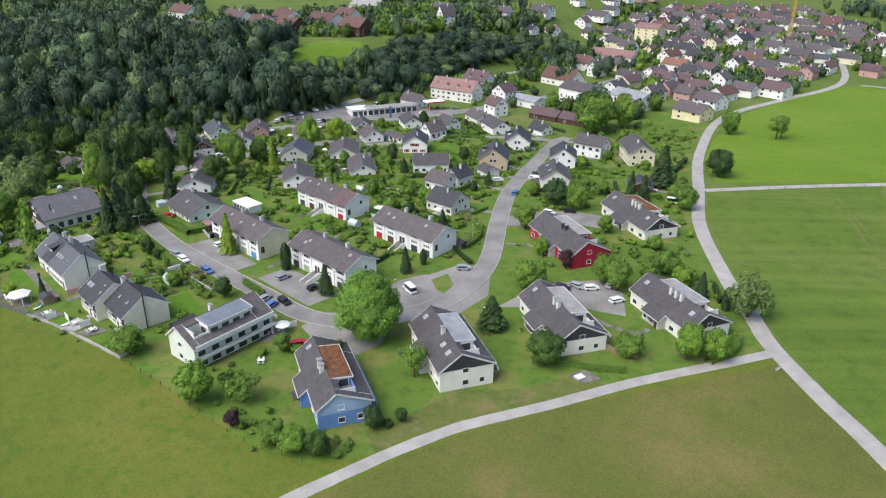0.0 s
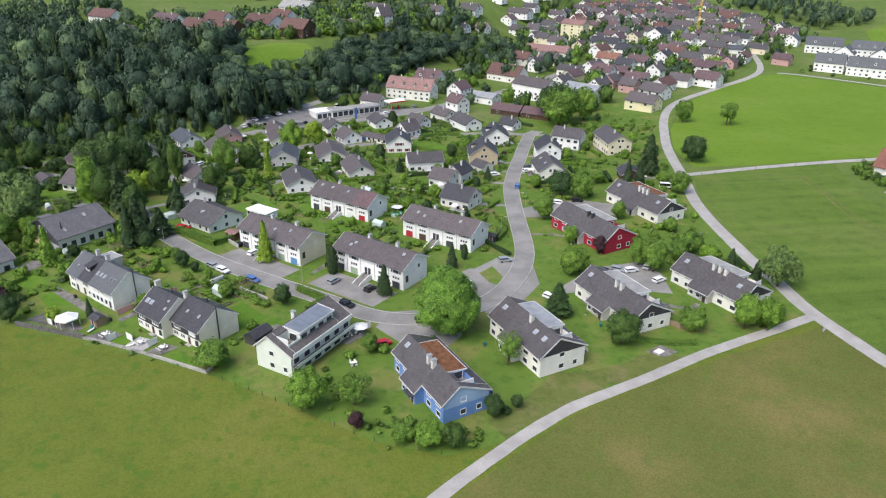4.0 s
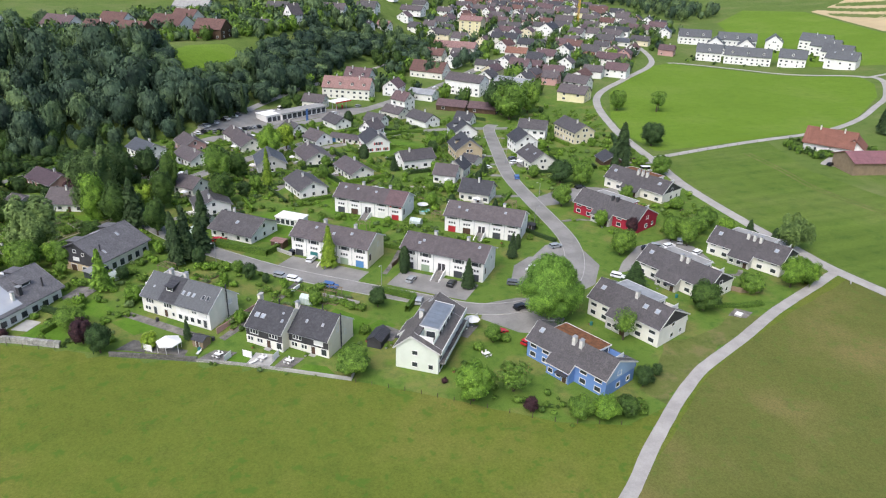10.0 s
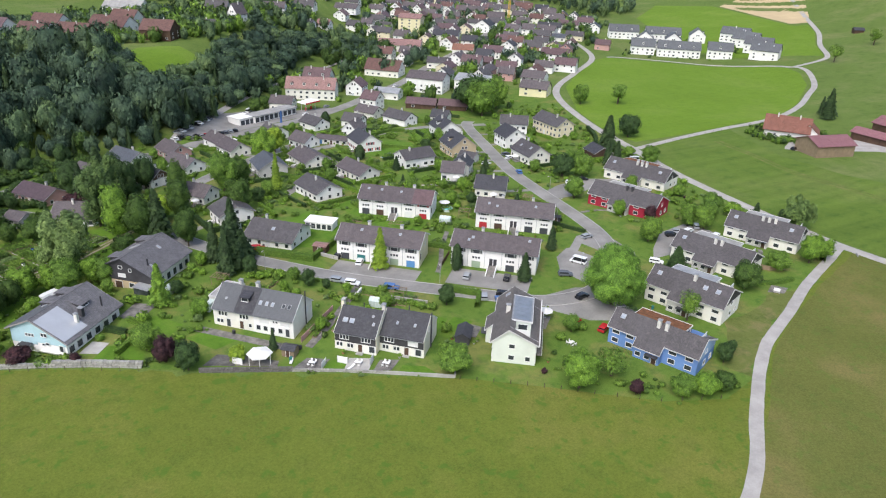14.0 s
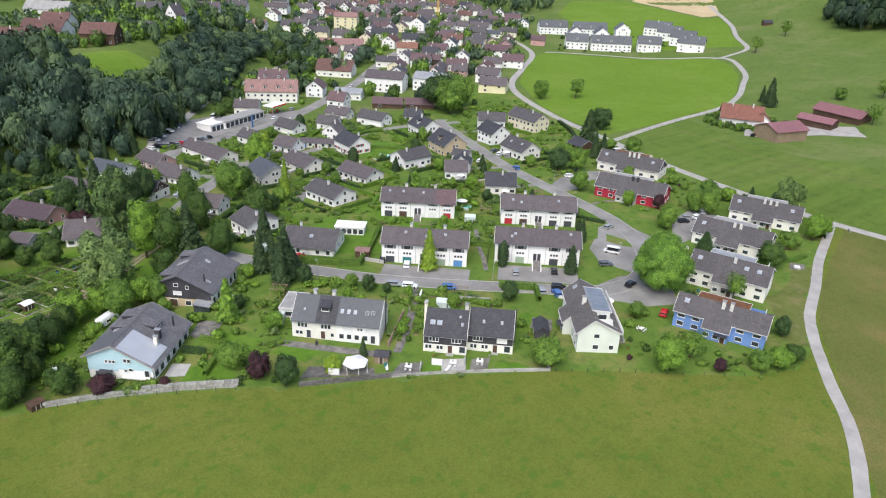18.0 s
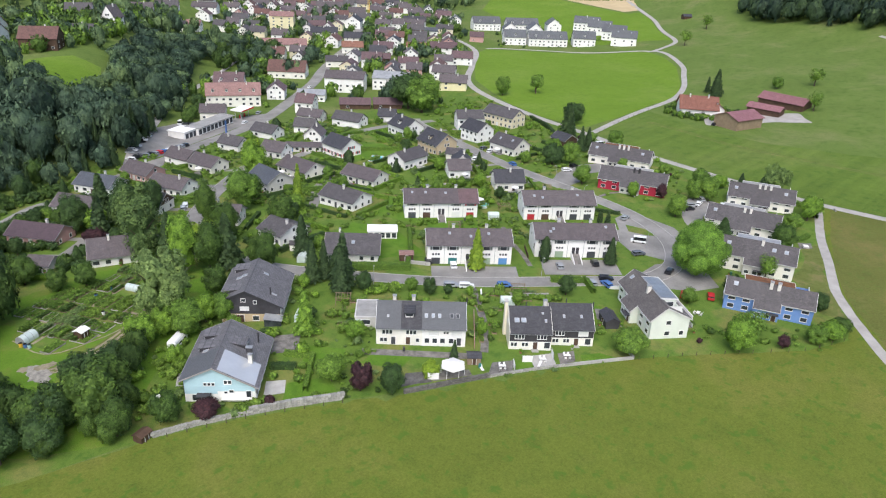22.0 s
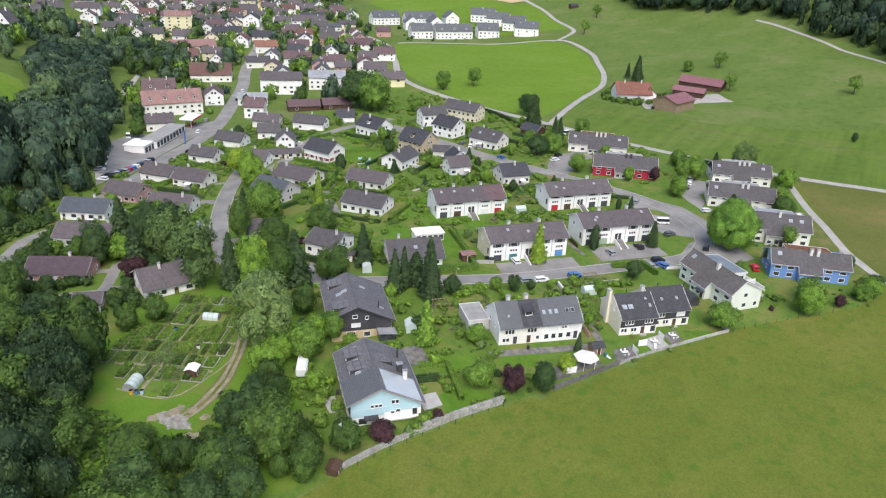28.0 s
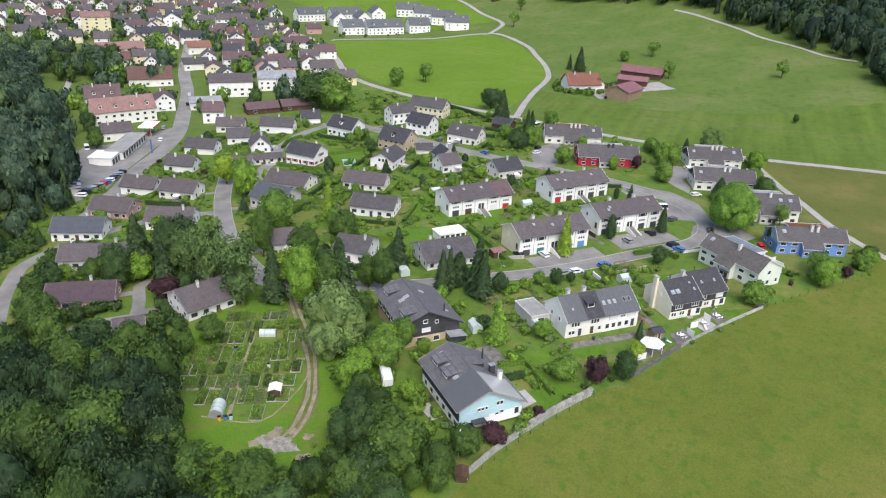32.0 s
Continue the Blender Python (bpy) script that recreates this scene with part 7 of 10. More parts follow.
def crown_points(rng, count, kind):
    """Points on the skin of a crown in a unit tree: radius 1, height 0 to 1."""
    if kind == "cone":
        t = rng.uniform(0, 1, count) ** 0.75
        tiers, bins = 13, 10
        reach = rng.uniform(0.68, 1.0, (tiers + 1, bins))
        a = rng.uniform(0, 2 * np.pi, count)
        tier = np.floor(t * tiers).astype(int)
        ab = a / (2 * np.pi) * bins + tier * 0.37
        ray = 1 - 0.35 * np.abs(ab % 1 - 0.5) * 2
        out = rng.uniform(0.3, 1.0, count) ** 0.5
        rad = (0.05 + t ** 0.85) * reach[tier, np.floor(ab).astype(int) % bins] * ray * out * (0.7 + 0.3 * ((t * tiers) % 1))
        zz = 0.05 + 0.95 * (1 - (tier + 0.5 + 0.5 * ((t * tiers) % 1)) / (tiers + 1)) - 0.05 * rad + rng.normal(0, 0.01, count)
        zz = np.clip(zz, 0.02, 1)
        nrm = np.stack([np.cos(a) * 0.6, np.sin(a) * 0.6, 1.0 + 0 * a], 1)
        return np.stack([rad * np.cos(a), rad * np.sin(a), zz], 1), nrm, None
    if kind == "column":
        t = rng.uniform(0, 1, count)
        a = rng.uniform(0, 2 * np.pi, count)
        rad = np.sin(np.pi * (0.12 + 0.85 * t)) ** 0.55 * (0.85 + 0.15 * np.sin(a * 5 + t * 9)) * rng.uniform(0.75, 1, count)
        return np.stack([rad * np.cos(a), rad * np.sin(a), 0.03 + 0.97 * t], 1), np.stack([np.cos(a), np.sin(a), 0.3 + 0 * a], 1), None
    # broad crown from many lobes
    nl = {"broad": 50, "weep": 46, "shrub": 16, "tall": 46, "full": 120, "open": 26}[kind]
    low = {"broad": 0.16, "weep": 0.08, "shrub": 0.05, "tall": 0.12, "full": 0.08, "open": 0.3}[kind]
    lobes = []
    while len(lobes) < nl:
        q = rng.uniform(-1, 1, 3)
        if np.dot(q, q) > 1 or (np.dot(q, q) < 0.3 and len(lobes) > 8):
            continue
        zc = low + (1 - low) * (0.5 + 0.5 * q[2])
        wide = 1.0 if kind != "tall" else 0.9
        lift = 1 - 0.25 * max(0, -q[2])
        small = 1.0 if kind == "shrub" else 0.74
        reach = 0.68 if kind == "shrub" else 0.75
        if kind == "weep":
            small, reach = 0.62, 0.88
        if kind == "full":
            small, reach, lift = 0.6, 0.82, 1 - 0.55 * max(0, q[2]) ** 1.5 - 0.1 * max(0, -q[2])
        lobes.append((q[0] * reach * wide * lift, q[1] * reach * wide * lift, min(zc, 0.9), rng.uniform(0.24, 0.46) * small))
    lobes = np.array(lobes)
    pts, nrm, hgt = [], [], []
    per = count * 4 // nl
    zr = {"broad": 0.55, "weep": 0.5, "shrub": 0.75, "tall": 0.45, "full": 0.6, "open": 0.5}[kind]
    for i, (lx, ly, lz, lr) in enumerate(lobes):
        d = rng.normal(size=(per, 3))
        d /= np.linalg.norm(d, axis=1, keepdims=True)
        d = d[d[:, 2] > -0.75]
        rr = lr * rng.uniform(0.7, 1.14, (len(d), 1))
        q = np.array([lx, ly, lz]) + d * rr * np.array([1, 1, zr])
        keep = np.ones(len(q), bool)
        for j, (ox, oy, oz, orr) in enumerate(lobes):
            if j != i:
                e = (q - np.array([ox, oy, oz])) / np.array([orr, orr, orr * zr])
                keep &= (e * e).sum(1) > 0.5
        keep &= q[:, 2] > 0.02
        pts.append(q[keep]), nrm.append(d[keep])
    pts, nrm = np.concatenate(pts), np.concatenate(nrm)
    idx = rng.permutation(len(pts))[:count]
    pts, nrm = pts[idx], nrm[idx]
    if kind == "weep":
        pts[:, 2] -= 0.1 * np.clip((pts[:, 0] ** 2 + pts[:, 1] ** 2) - 0.3, 0, 1) * rng.uniform(0, 2, len(pts))
        pts[:, 2] = np.clip(pts[:, 2], 0.03, 1)
    nrm = unit(nrm * 0.75 + 0.5 * unit((pts - (0, 0, 0.42)) * (1, 1, 1.6)))
    return pts, nrm, (lobes, zr)


VARIANT = {}


def core_points(kind, k, lobes, sub=3):
    """The leafy mass inside a crown: the outer skin of its lobes, seen from its middle."""
    bm = bmesh.new()
    bmesh.ops.create_icosphere(bm, subdivisions=sub, radius=1)
    vs = np.array([v.co[:] for v in bm.verts])
    fs = np.array([[v.index for v in f.verts] for f in bm.faces])
    bm.free()
    if lobes is None:
        t = (vs[:, 2] + 1) / 2
        rr = np.hypot(vs[:, 0], vs[:, 1]) + 1e-6
        f = ((1 - t) * 0.5 + 0.03) * (0.85 + 0.15 * np.sin(t * 60)) if kind == "cone" else np.sin(np.pi * (0.1 + 0.85 * t)) * 0.68
        f = np.where(rr > 0.02, f, 0.0)
        return np.stack([vs[:, 0] / rr * f, vs[:, 1] / rr * f, (0.06 + 0.86 * t) * k], 1), fs
    balls, zr = lobes
    mid = np.array([0, 0, 0.45])
    d = vs * (1, 1, 0.6)
    reach = np.full(len(d), 0.25)
    for lx, ly, lz, lr in balls:
        ax = np.array([lr, lr, lr * zr])
        o, q = (mid - (lx, ly, lz)) / ax, d / ax
        a, b, c = (q * q).sum(1), (q * o).sum(1), (o * o).sum() - 1
        disc = b * b - a * c
        reach = np.maximum(reach, np.where(disc > 0, (-b + np.sqrt(np.maximum(disc, 0))) / a, 0))
    p = mid + d * reach[:, None] * {"open": 0.5, "weep": 0.74}.get(kind, 0.87)
    p[:, 2] = np.clip(p[:, 2], 0.02, 1)
    return p * (1, 1, k), fs


def crown_mesh(kind, material, h, r, count, size, seed):
    """Leaf sprays over a lobed leafy mass."""
    k = round(h / r * 1.5) / 1.5
    key = (kind, material, k, count, seed)
    if key in VARIANT:
        return VARIANT[key]
    rng = np.random.default_rng(seed * 101 + len(kind) * 7)
    p, n, lobes = crown_points(rng, count, kind)
    p = p * np.array([1, 1, k])
    n = unit(n * np.array([1, 1, 1 / max(0.5, k * 0.6)])) + np.array([0, 0, 0.25])
    v = sprays(p, n, rng.uniform(0.55, 1.2, len(p)) * size, rng, 1.15)
    core, faces = core_points(kind, k, lobes, 4 if count > 9000 else 3 if count > 1500 else 2)
    VARIANT[key] = leaf_mesh("crown", v, core, faces, M[material])
    return VARIANT[key]


def trunk_mesh(kind, h, r):
    k = round(h / r * 1.5) / 1.5
    key = ("trunk", kind, k)
    if key not in VARIANT:
        rng = random.Random(int(k * 10) + len(kind))
        bm = bmesh.new()
        top = (0, 0, k * (0.9 if kind in ("cone", "column") else 0.6))
        tube(bm, (0, 0, -0.06), top, 0.075, 0.02)
        for i in range(6 if kind not in ("cone", "column") else 0):
            a = i * 2.4 + rng.uniform(0, 0.6)
            z0 = k * rng.uniform(0.22, 0.5)
            tube(bm, (0, 0, z0), (math.cos(a) * 0.6, math.sin(a) * 0.6, z0 + k * rng.uniform(0.15, 0.32)), 0.035, 0.01, 5)
        VARIANT[key] = tri_mesh(bm, "trunk")
        VARIANT[key].materials.append(M["bark"])
    return VARIANT[key]


KINDS = {  # shape, leaf material, label, clumps, clump size
    "maple": ("full", "leaf_maple", "large full-crowned maple in fresh green leaf", 34000, 0.026),
    "leaf": ("broad", "leaf", "leafy green garden tree with a rounded crown", 3800, 0.053),
    "wild": ("broad", "leaf_mid", "leafy mid-green tree of the scrub edge", 3800, 0.053),
    "bright": ("broad", "leaf_bright", "light green leafy tree with a loose crown", 3800, 0.053),
    "dark": ("broad", "leaf_dark", "dense dark green round-crowned tree", 3800, 0.053),
    "lime": ("broad", "leaf_lime", "yellow-green leafy garden tree", 4200, 0.051),
    "apple": ("open", "leaf", "old fruit tree with an open uneven crown", 1900, 0.044),
    "birch": ("weep", "leaf_birch", "tall birch with hanging grey-green foliage", 4600, 0.048),
    "willow": ("weep", "leaf_silver", "large old silver-green willow tree", 15000, 0.04),
    "spruce": ("cone", "needles", "tall pointed dark green spruce tree", 2470, 0.104),
    "yew": ("cone", "leaf_dark", "broad dark green conifer", 3610, 0.08),
    "limecone": ("cone", "leaf_lime", "slender yellow-green golden conifer", 2470, 0.108),
    "larch": ("cone", "leaf_bright", "tall light green larch with loose tiers", 3000, 0.085),
    "cypress": ("column", "needles", "narrow dark columnar cypress", 1710, 0.16),
    "purple": ("broad", "leaf_purple", "dark purple-leaved ornamental tree", 3000, 0.06),
    "ball": ("shrub", "leaf_lime", "clipped bright lime green ball tree", 1710, 0.08),
    "shrub": ("shrub", "leaf", "rounded green leafy garden shrub", 980, 0.098),
    "shrub_bright": ("shrub", "leaf_bright", "light green leafy garden shrub", 980, 0.098),
    "shrub_dark": ("shrub", "leaf_dark", "dark green evergreen garden shrub", 980, 0.098),
    "shrub_purple": ("shrub", "leaf_purple", "rounded purple leaved garden shrub", 980, 0.098),
}
TREES = []


def tree(kind, x, y, h, r):
    shape, material, label, count, size = KINDS[kind]
    seed = int(abs(x * 7.3 + y * 3.1)) % 3
    k = round(h / r * 1.5) / 1.5
    s = Matrix.Diagonal((r, r, h / k, 1))
    turn = (x * 37 + y * 61) % 360
    if kind.startswith("shrub") or kind == "ball":
        t = part("shrub", crown_mesh(shape, material, h, r, count, size, seed), None, m=pose(x, y, ground_z(x, y), 0, 0, turn) @ s)
        tagged(t, label, "shrub", "garden shrubs")
    else:
        t = thing("tree", label, "tree", x, y, ground_z(x, y), turn, "trees of the estate")
        part("crown", crown_mesh(shape, material, h, r, count, size, seed), None, t, m=s)
        part("trunk", trunk_mesh(shape, h, r), None, t, m=s)
    TREES.append((x, y, r))
    return t


tree("maple", -17.2, 144.4, 16.2, 8.3)
tree("leaf", -36.0, 138.0, 4.6, 2.3)
tree("yew", 11.9, 149.5, 9.0, 5.2)
tree("wild", 22.8, 134.2, 7.9, 4.6)
tree("leaf", 42.3, 138.0, 5.5, 3.9)
tree("bright", 61.4, 137.4, 6.8, 4.2)
tree("birch", 76.6, 156.6, 11.7, 5.7)
tree("spruce", 67.9, 166.3, 7.6, 3.0)
tree("cypress", 72.1, 159.7, 6.5, 1.4)
tree("leaf", 62.6, 180.6, 6.6, 4.0)
tree("leaf", 56.8, 176.3, 6.2, 3.4)
tree("bright", 65.4, 173.7, 5.1, 3.6)
tree("leaf", 22.1, 170.6, 7.9, 3.8)
tree("leaf", 25.3, 171.8, 6.8, 3.4)
tree("bright", 28.7, 191.4, 5.9, 2.5)
tree("purple", 35.0, 182.9, 5.7, 2.4)
tree("leaf", 26.2, 212.2, 7.7, 4.1)
tree("leaf", 45.9, 231.0, 9.3, 4.5)
tree("dark", 39.4, 235.6, 8.5, 5.5)
tree("spruce", 66.3, 238.9, 12.0, 3.4)
tree("spruce", 70.6, 238.1, 10.6, 3.6)
tree("spruce", 82.3, 256.8, 16.7, 6.5)
tree("dark", 109.2, 271.6, 10.9, 6.3)
tree("leaf", 139.1, 342.5, 11.4, 5.0)
tree("apple", 157.2, 330.9, 11.3, 5.4)
tree("leaf", 83.8, 231.9, 8.0, 4.3)
tree("dark", 75.4, 359.6, 19.2, 11.6)
tree("leaf", 91.3, 359.8, 17.1, 7.5)
tree("limecone", -62.8, 190.3, 12.8, 3.6)
tree("spruce", -100.1, 204.8, 16.5, 4.8)
tree("spruce", -124.2, 251.7, 16.5, 4.8)
tree("bright", -59.8, 308.0, 14.5, 5.6)
tree("limecone", -67.2, 269.1, 15.0, 3.2)
tree("spruce", -30.5, 165.3, 9.1, 3.0)
tree("cypress", -43.8, 179.7, 8.1, 1.8)
tree("spruce", -10.3, 178.9, 8.1, 2.5)
tree("cypress", -5.6, 184.4, 4.8, 1.1)
tree("dark", -56.6, 163.3, 5.5, 2.7)
tree("bright", -49.6, 118.8, 8.7, 4.4)
tree("bright", -27.0, 104.4, 5.0, 3.2)
tree("wild", -22.4, 103.6, 4.6, 2.8)
tree("dark", -13.0, 111.1, 5.1, 2.2)
tree("dark", -7.7, 113.4, 3.1, 1.4)
tree("leaf", -70.3, 136.3, 6.3, 4.5)
tree("dark", -23.5, 131.2, 6.8, 3.1)
tree("apple", -5.8, 128.8, 7.7, 3.7)
tree("leaf", 63.9, 196.8, 4.6, 2.7)
tree("apple", -40.2, 119.0, 6.6, 4.6)
tree("leaf", -31.5, 106.6, 4.6, 3.0)
tree("purple", -40.2, 111.3, 3.5, 1.8)
tree("willow", -140.6, 225.4, 18.5, 7.6)
tree("bright", -124.6, 243.0, 17.5, 4.9)
tree("wild", -118.4, 240.4, 14.5, 5.6)
tree("larch", -121.6, 192.4, 12.0, 4.0)
tree("leaf", -84.2, 277.6, 14.5, 6.2)
tree("lime", -50.2, 323.6, 11.0, 4.8)
tree("spruce", -113.8, 238.4, 16.6, 6.1)
tree("spruce", -103.3, 213.6, 12.6, 3.5)
tree("wild", -107.1, 233.3, 9.5, 3.8)
tree("birch", -123.6, 270.5, 20.3, 6.3)
tree("spruce", -130.8, 281.0, 16.5, 4.8)
tree("purple", -125.2, 168.4, 6.3, 3.0)
tree("dark", -121.5, 163.1, 6.9, 3.0)
tree("purple", -153.0, 182.5, 3.5, 3.2)
tree("wild", -159.4, 186.2, 6.5, 3.6)
tree("ball", -111.0, 161.7, 3.2, 2.3)
tree("spruce", -102.9, 162.3, 5.4, 1.5)
tree("leaf", 73.8, 347.4, 19.3, 10.8)
tree("leaf", 46.4, 169.6, 9.6, 4.0)
tree("leaf", 43.8, 174.2, 8.4, 3.7)
tree("bright", 55.4, 136.7, 8.8, 3.8)
tree("birch", -128.0, 259.0, 19.6, 6.3)
tree("wild", -76.5, 284.0, 9.5, 4.6)
tree("lime", -111.9, 255.3, 8.4, 5.9)
tree("leaf", -140.9, 211.7, 9.5, 4.5)
tree("leaf", -131.4, 211.6, 7.7, 3.1)
tree("spruce", -102.7, 202.5, 14.6, 3.8)
tree("spruce", -100.1, 212.8, 12.2, 3.0)
tree("dark", -119.7, 289.4, 15.7, 5.4)
tree("dark", -108.8, 293.5, 12.2, 4.7)
tree("wild", -177.2, 193.1, 3.6, 2.1)
tree("leaf", -128.0, 174.9, 6.3, 3.7)
tree("bright", -114.2, 183.4, 4.6, 2.6)
tree("wild", -168.9, 195.8, 12.1, 5.7)
tree("dark", -166.1, 204.0, 9.8, 4.3)
tree("wild", -168.0, 188.6, 8.5, 3.6)
tree("wild", -177.5, 200.1, 7.9, 4.5)
tree("wild", -183.2, 215.9, 6.7, 5.2)
tree("dark", -158.5, 208.7, 6.6, 4.5)
tree("leaf", -149.3, 216.3, 6.6, 3.0)
tree("spruce", -123.6, 296.3, 17.9, 5.9)
tree("dark", -133.4, 294.7, 12.7, 4.8)
tree("spruce", -96.0, 211.7, 9.3, 5.4)
tree("spruce", -93.8, 230.9, 13.2, 4.1)
tree("wild", -104.4, 254.7, 13.3, 4.8)
tree("wild", -85.1, 253.0, 11.2, 5.3)
tree("wild", -107.2, 229.0, 11.7, 3.8)
tree("wild", -101.5, 270.8, 15.5, 3.8)
tree("apple", 161.0, 334.2, 8.9, 3.7)
tree("spruce", 235.0, 250.4, 17.0, 6.0)
tree("spruce", 242.3, 259.0, 10.5, 3.0)
tree("apple", 283.3, 208.7, 11.3, 6.0)
tree("apple", 243.2, 124.3, 11.0, 5.6)
tree("apple", 229.9, 191.1, 10.4, 4.8)
tree("apple", 376.1, 340.9, 12.3, 5.8)
tree("apple", 447.9, 356.1, 12.4, 6.4)
tree("dark", 157.2, 117.7, 4.8, 1.9)
tree("leaf", 268.7, 226.0, 7.3, 4.2)

# the mixed edge of the wood by the allotments
for _k, _x, _y, _h, _r in (("wild", -160.1, 291.8, 12, 5), ("wild", -176.0, 264.6, 15, 6.2), ("wild", -170.6, 257.9, 12, 5.4), ("dark", -177.3, 245.3, 12, 5.5), ("wild", -187.7, 244.3, 15, 6.5),
                           ("wild", -184.3, 233.3, 9, 4.4), ("wild", -146.7, 253.5, 7.0, 3.4), ("wild", -153.0, 256.3, 6, 3.2), ("purple", -133.5, 278.4, 6.0, 4.2), ("bright", -127.5, 293.0, 7.5, 4.4),
                           ("dark", -117.0, 283.6, 14, 5.0), ("wild", -129.5, 301.0, 7.5, 4.6), ("dark", -151.8, 289.4, 5.5, 2.2), ("birch", -122.0, 281.0, 15, 5.5), ("wild", -113.5, 247.5, 9, 4.4),
                           ("wild", -187.6, 226.4, 9.5, 5.2), ("wild", -180.5, 217.5, 5.5, 4.0), ("dark", -167.0, 207.0, 8.5, 4.0), ("wild", -163.3, 201.8, 9.5, 4.6),
                           ("wild", -168.0, 195.2, 7.5, 3.8), ("bright", -150.7, 214.2, 8.5, 4.0), ("bright", -134.4, 214.7, 7.0, 3.4), ("wild", -140.0, 221.0, 9, 3.8), ("bright", -144.5, 216.0, 7, 3.2),
                           ("wild", -125.0, 226.0, 8.0, 3.6), ("wild", -157.5, 266.5, 8.0, 4.2), ("dark", -163.0, 272.0, 10.0, 4.6), ("wild", -166.0, 282.0, 12, 5.2)):
    tree(_k, _x, _y, _h, _r)
for _k, _x, _y, _h, _r in (("dark", -186, 195, 9, 4.5), ("wild", -192, 198.5, 10, 5), ("dark", -179.5, 192.2, 8, 4), ("wild", -198, 203, 11, 5.5), ("dark", -190, 206, 10, 5), ("dark", -175.5, 198, 9, 4.2),
                           ("wild", -35, 404, 8, 4.0), ("wild", -27, 413, 7, 3.6), ("dark", -16, 428, 9, 4.2), ("leaf", -2, 444, 8, 4.0)):
    tree(_k, _x, _y, _h, _r)


def inside(px, py, poly):
    c = False
    n = len(poly)
    for i in range(n):
        (x1, y1), (x2, y2) = poly[i], poly[(i + 1) % n]
        if (y1 > py) != (y2 > py) and px < (x2 - x1) * (py - y1) / (y2 - y1) + x1:
            c = not c
    return c


def woodland(name, label, polys, spacing, hs, tones, cone_share, seed, count=430, size=0.13, cones="needles", brow=False):
    """Many trees joined into one mass for each tone of leaf."""
    rng = np.random.default_rng(seed)
    templates = []
    for i in range(6):
        kind = "tall" if i % 2 else "broad"
        p, n, lobes = crown_points(rng, count, kind)
        core, faces = core_points(kind, 1.0, lobes, 2)
        templates.append((sprays(p, n + (0, 0, 0.25), rng.uniform(0.6, 1.2, len(p)) * size, rng, 1.15), np.concatenate([core, core], 1), faces))
    p, n, _ = crown_points(rng, count, "cone")
    core, faces = core_points("cone", 1.0, None, 2)
    cone = (sprays(p, n, rng.uniform(0.6, 1.2, len(p)) * size, rng, 1.3), np.concatenate([core, core], 1), faces)
    heap = {m: [] for m in (*tones, cones)}
    for poly in polys:
        xs, ys = [q[0] for q in poly], [q[1] for q in poly]
        y = min(ys)
        while y < max(ys):
            x = min(xs)
            while x < max(xs):
                px, py = x + rng.uniform(-0.45, 0.45) * spacing, y + rng.uniform(-0.45, 0.45) * spacing
                x += spacing
                if not inside(px, py, poly):
                    continue
                h = rng.uniform(*hs)
                full = h
                if brow:
                    h *= 1 - 0.5 * smooth_step(425, 465, py) * smooth_step(-190, -150, px)
                    h = min(h, 8.5) if (px + 72) ** 2 + (py - 412) ** 2 < 32 ** 2 else h
                is_cone = rng.random() < cone_share and h > 0.7 * full
                t = cone if is_cone else templates[rng.integers(6)]
                r = h / 4.2 if is_cone else min(full / rng.uniform(1.9, 2.7), h * 0.8)
                heap[cones if is_cone else tones[rng.integers(len(tones))]].append((t, r, h, rng.uniform(0, 6.28), px, py, ground_z(px, py)))
            y += spacing
    for m, trees in heap.items():
        if not trees:
            continue
        vs, cs, fs, n = [], [], [], 0
        for (leaves, core, faces), *at in trees:
            vs.append(placed(leaves, *at))
            cs.append(placed(core, *at))
            fs.append(faces + n)
            n += len(core)
        tagged(new(name, leaf_mesh(name, np.concatenate(vs), np.concatenate(cs), np.concatenate(fs), M[m])), label, "forest", kind="stuff")


BANK = [(-290, 335), (-260, 330), (-211, 332), (-193, 347), (-143, 360), (-105, 364), (-90, 372), (-73, 385), (-41, 416), (-8, 462), (16, 503), (47, 536), (80, 566), (100, 560), (96, 586), (60, 578), (16, 546), (-16, 507), (-44, 468), (-57, 441), (-84, 414), (-93, 424), (-91, 460), (-104, 474), (-150, 476), (-205, 495), (-250, 480), (-290, 445)]
woodland("bank_wood", "dense mixed deciduous wood on the valley bank", [BANK], 8.6, (12, 23), ("forest", "forest", "forest_light", "forest_deep"), 0.16, 3, 560, 0.066, brow=True)
woodland("brow_wood", "low dense trees along the lane below the bank", [[(-104, 362), (-79, 368), (-36, 422), (24, 498), (36, 530), (52, 556), (30, 556), (-14, 512), (-42, 470), (-58, 436), (-88, 410), (-112, 400)]], 7.0, (6, 9.5), ("forest", "forest_deep", "forest_light"), 0.0, 15, 320, 0.09)
woodland("creek_trees", "leafy trees along the foot of the wooded bank", [[(-218, 316), (-180, 316), (-152, 336), (-127, 346), (-101, 350), (-90, 357), (-86, 372), (-105, 369), (-143, 366), (-196, 352)]], 6.6, (6, 11), ("leaf_mid", "forest", "forest"), 0.12, 6, 420, 0.075)
CONIFER_EDGE = [(-112, 352), (-92, 356), (-72, 374), (-48, 398), (-54, 406), (-82, 378), (-112, 362)]
woodland("conifer_edge", "dark pointed conifers at the foot of the bank", [CONIFER_EDGE, [(-196, 330), (-160, 342), (-160, 352), (-200, 342)]], 7.6, (10, 18), ("forest_deep", "forest"), 0.6, 4, 560, 0.08)
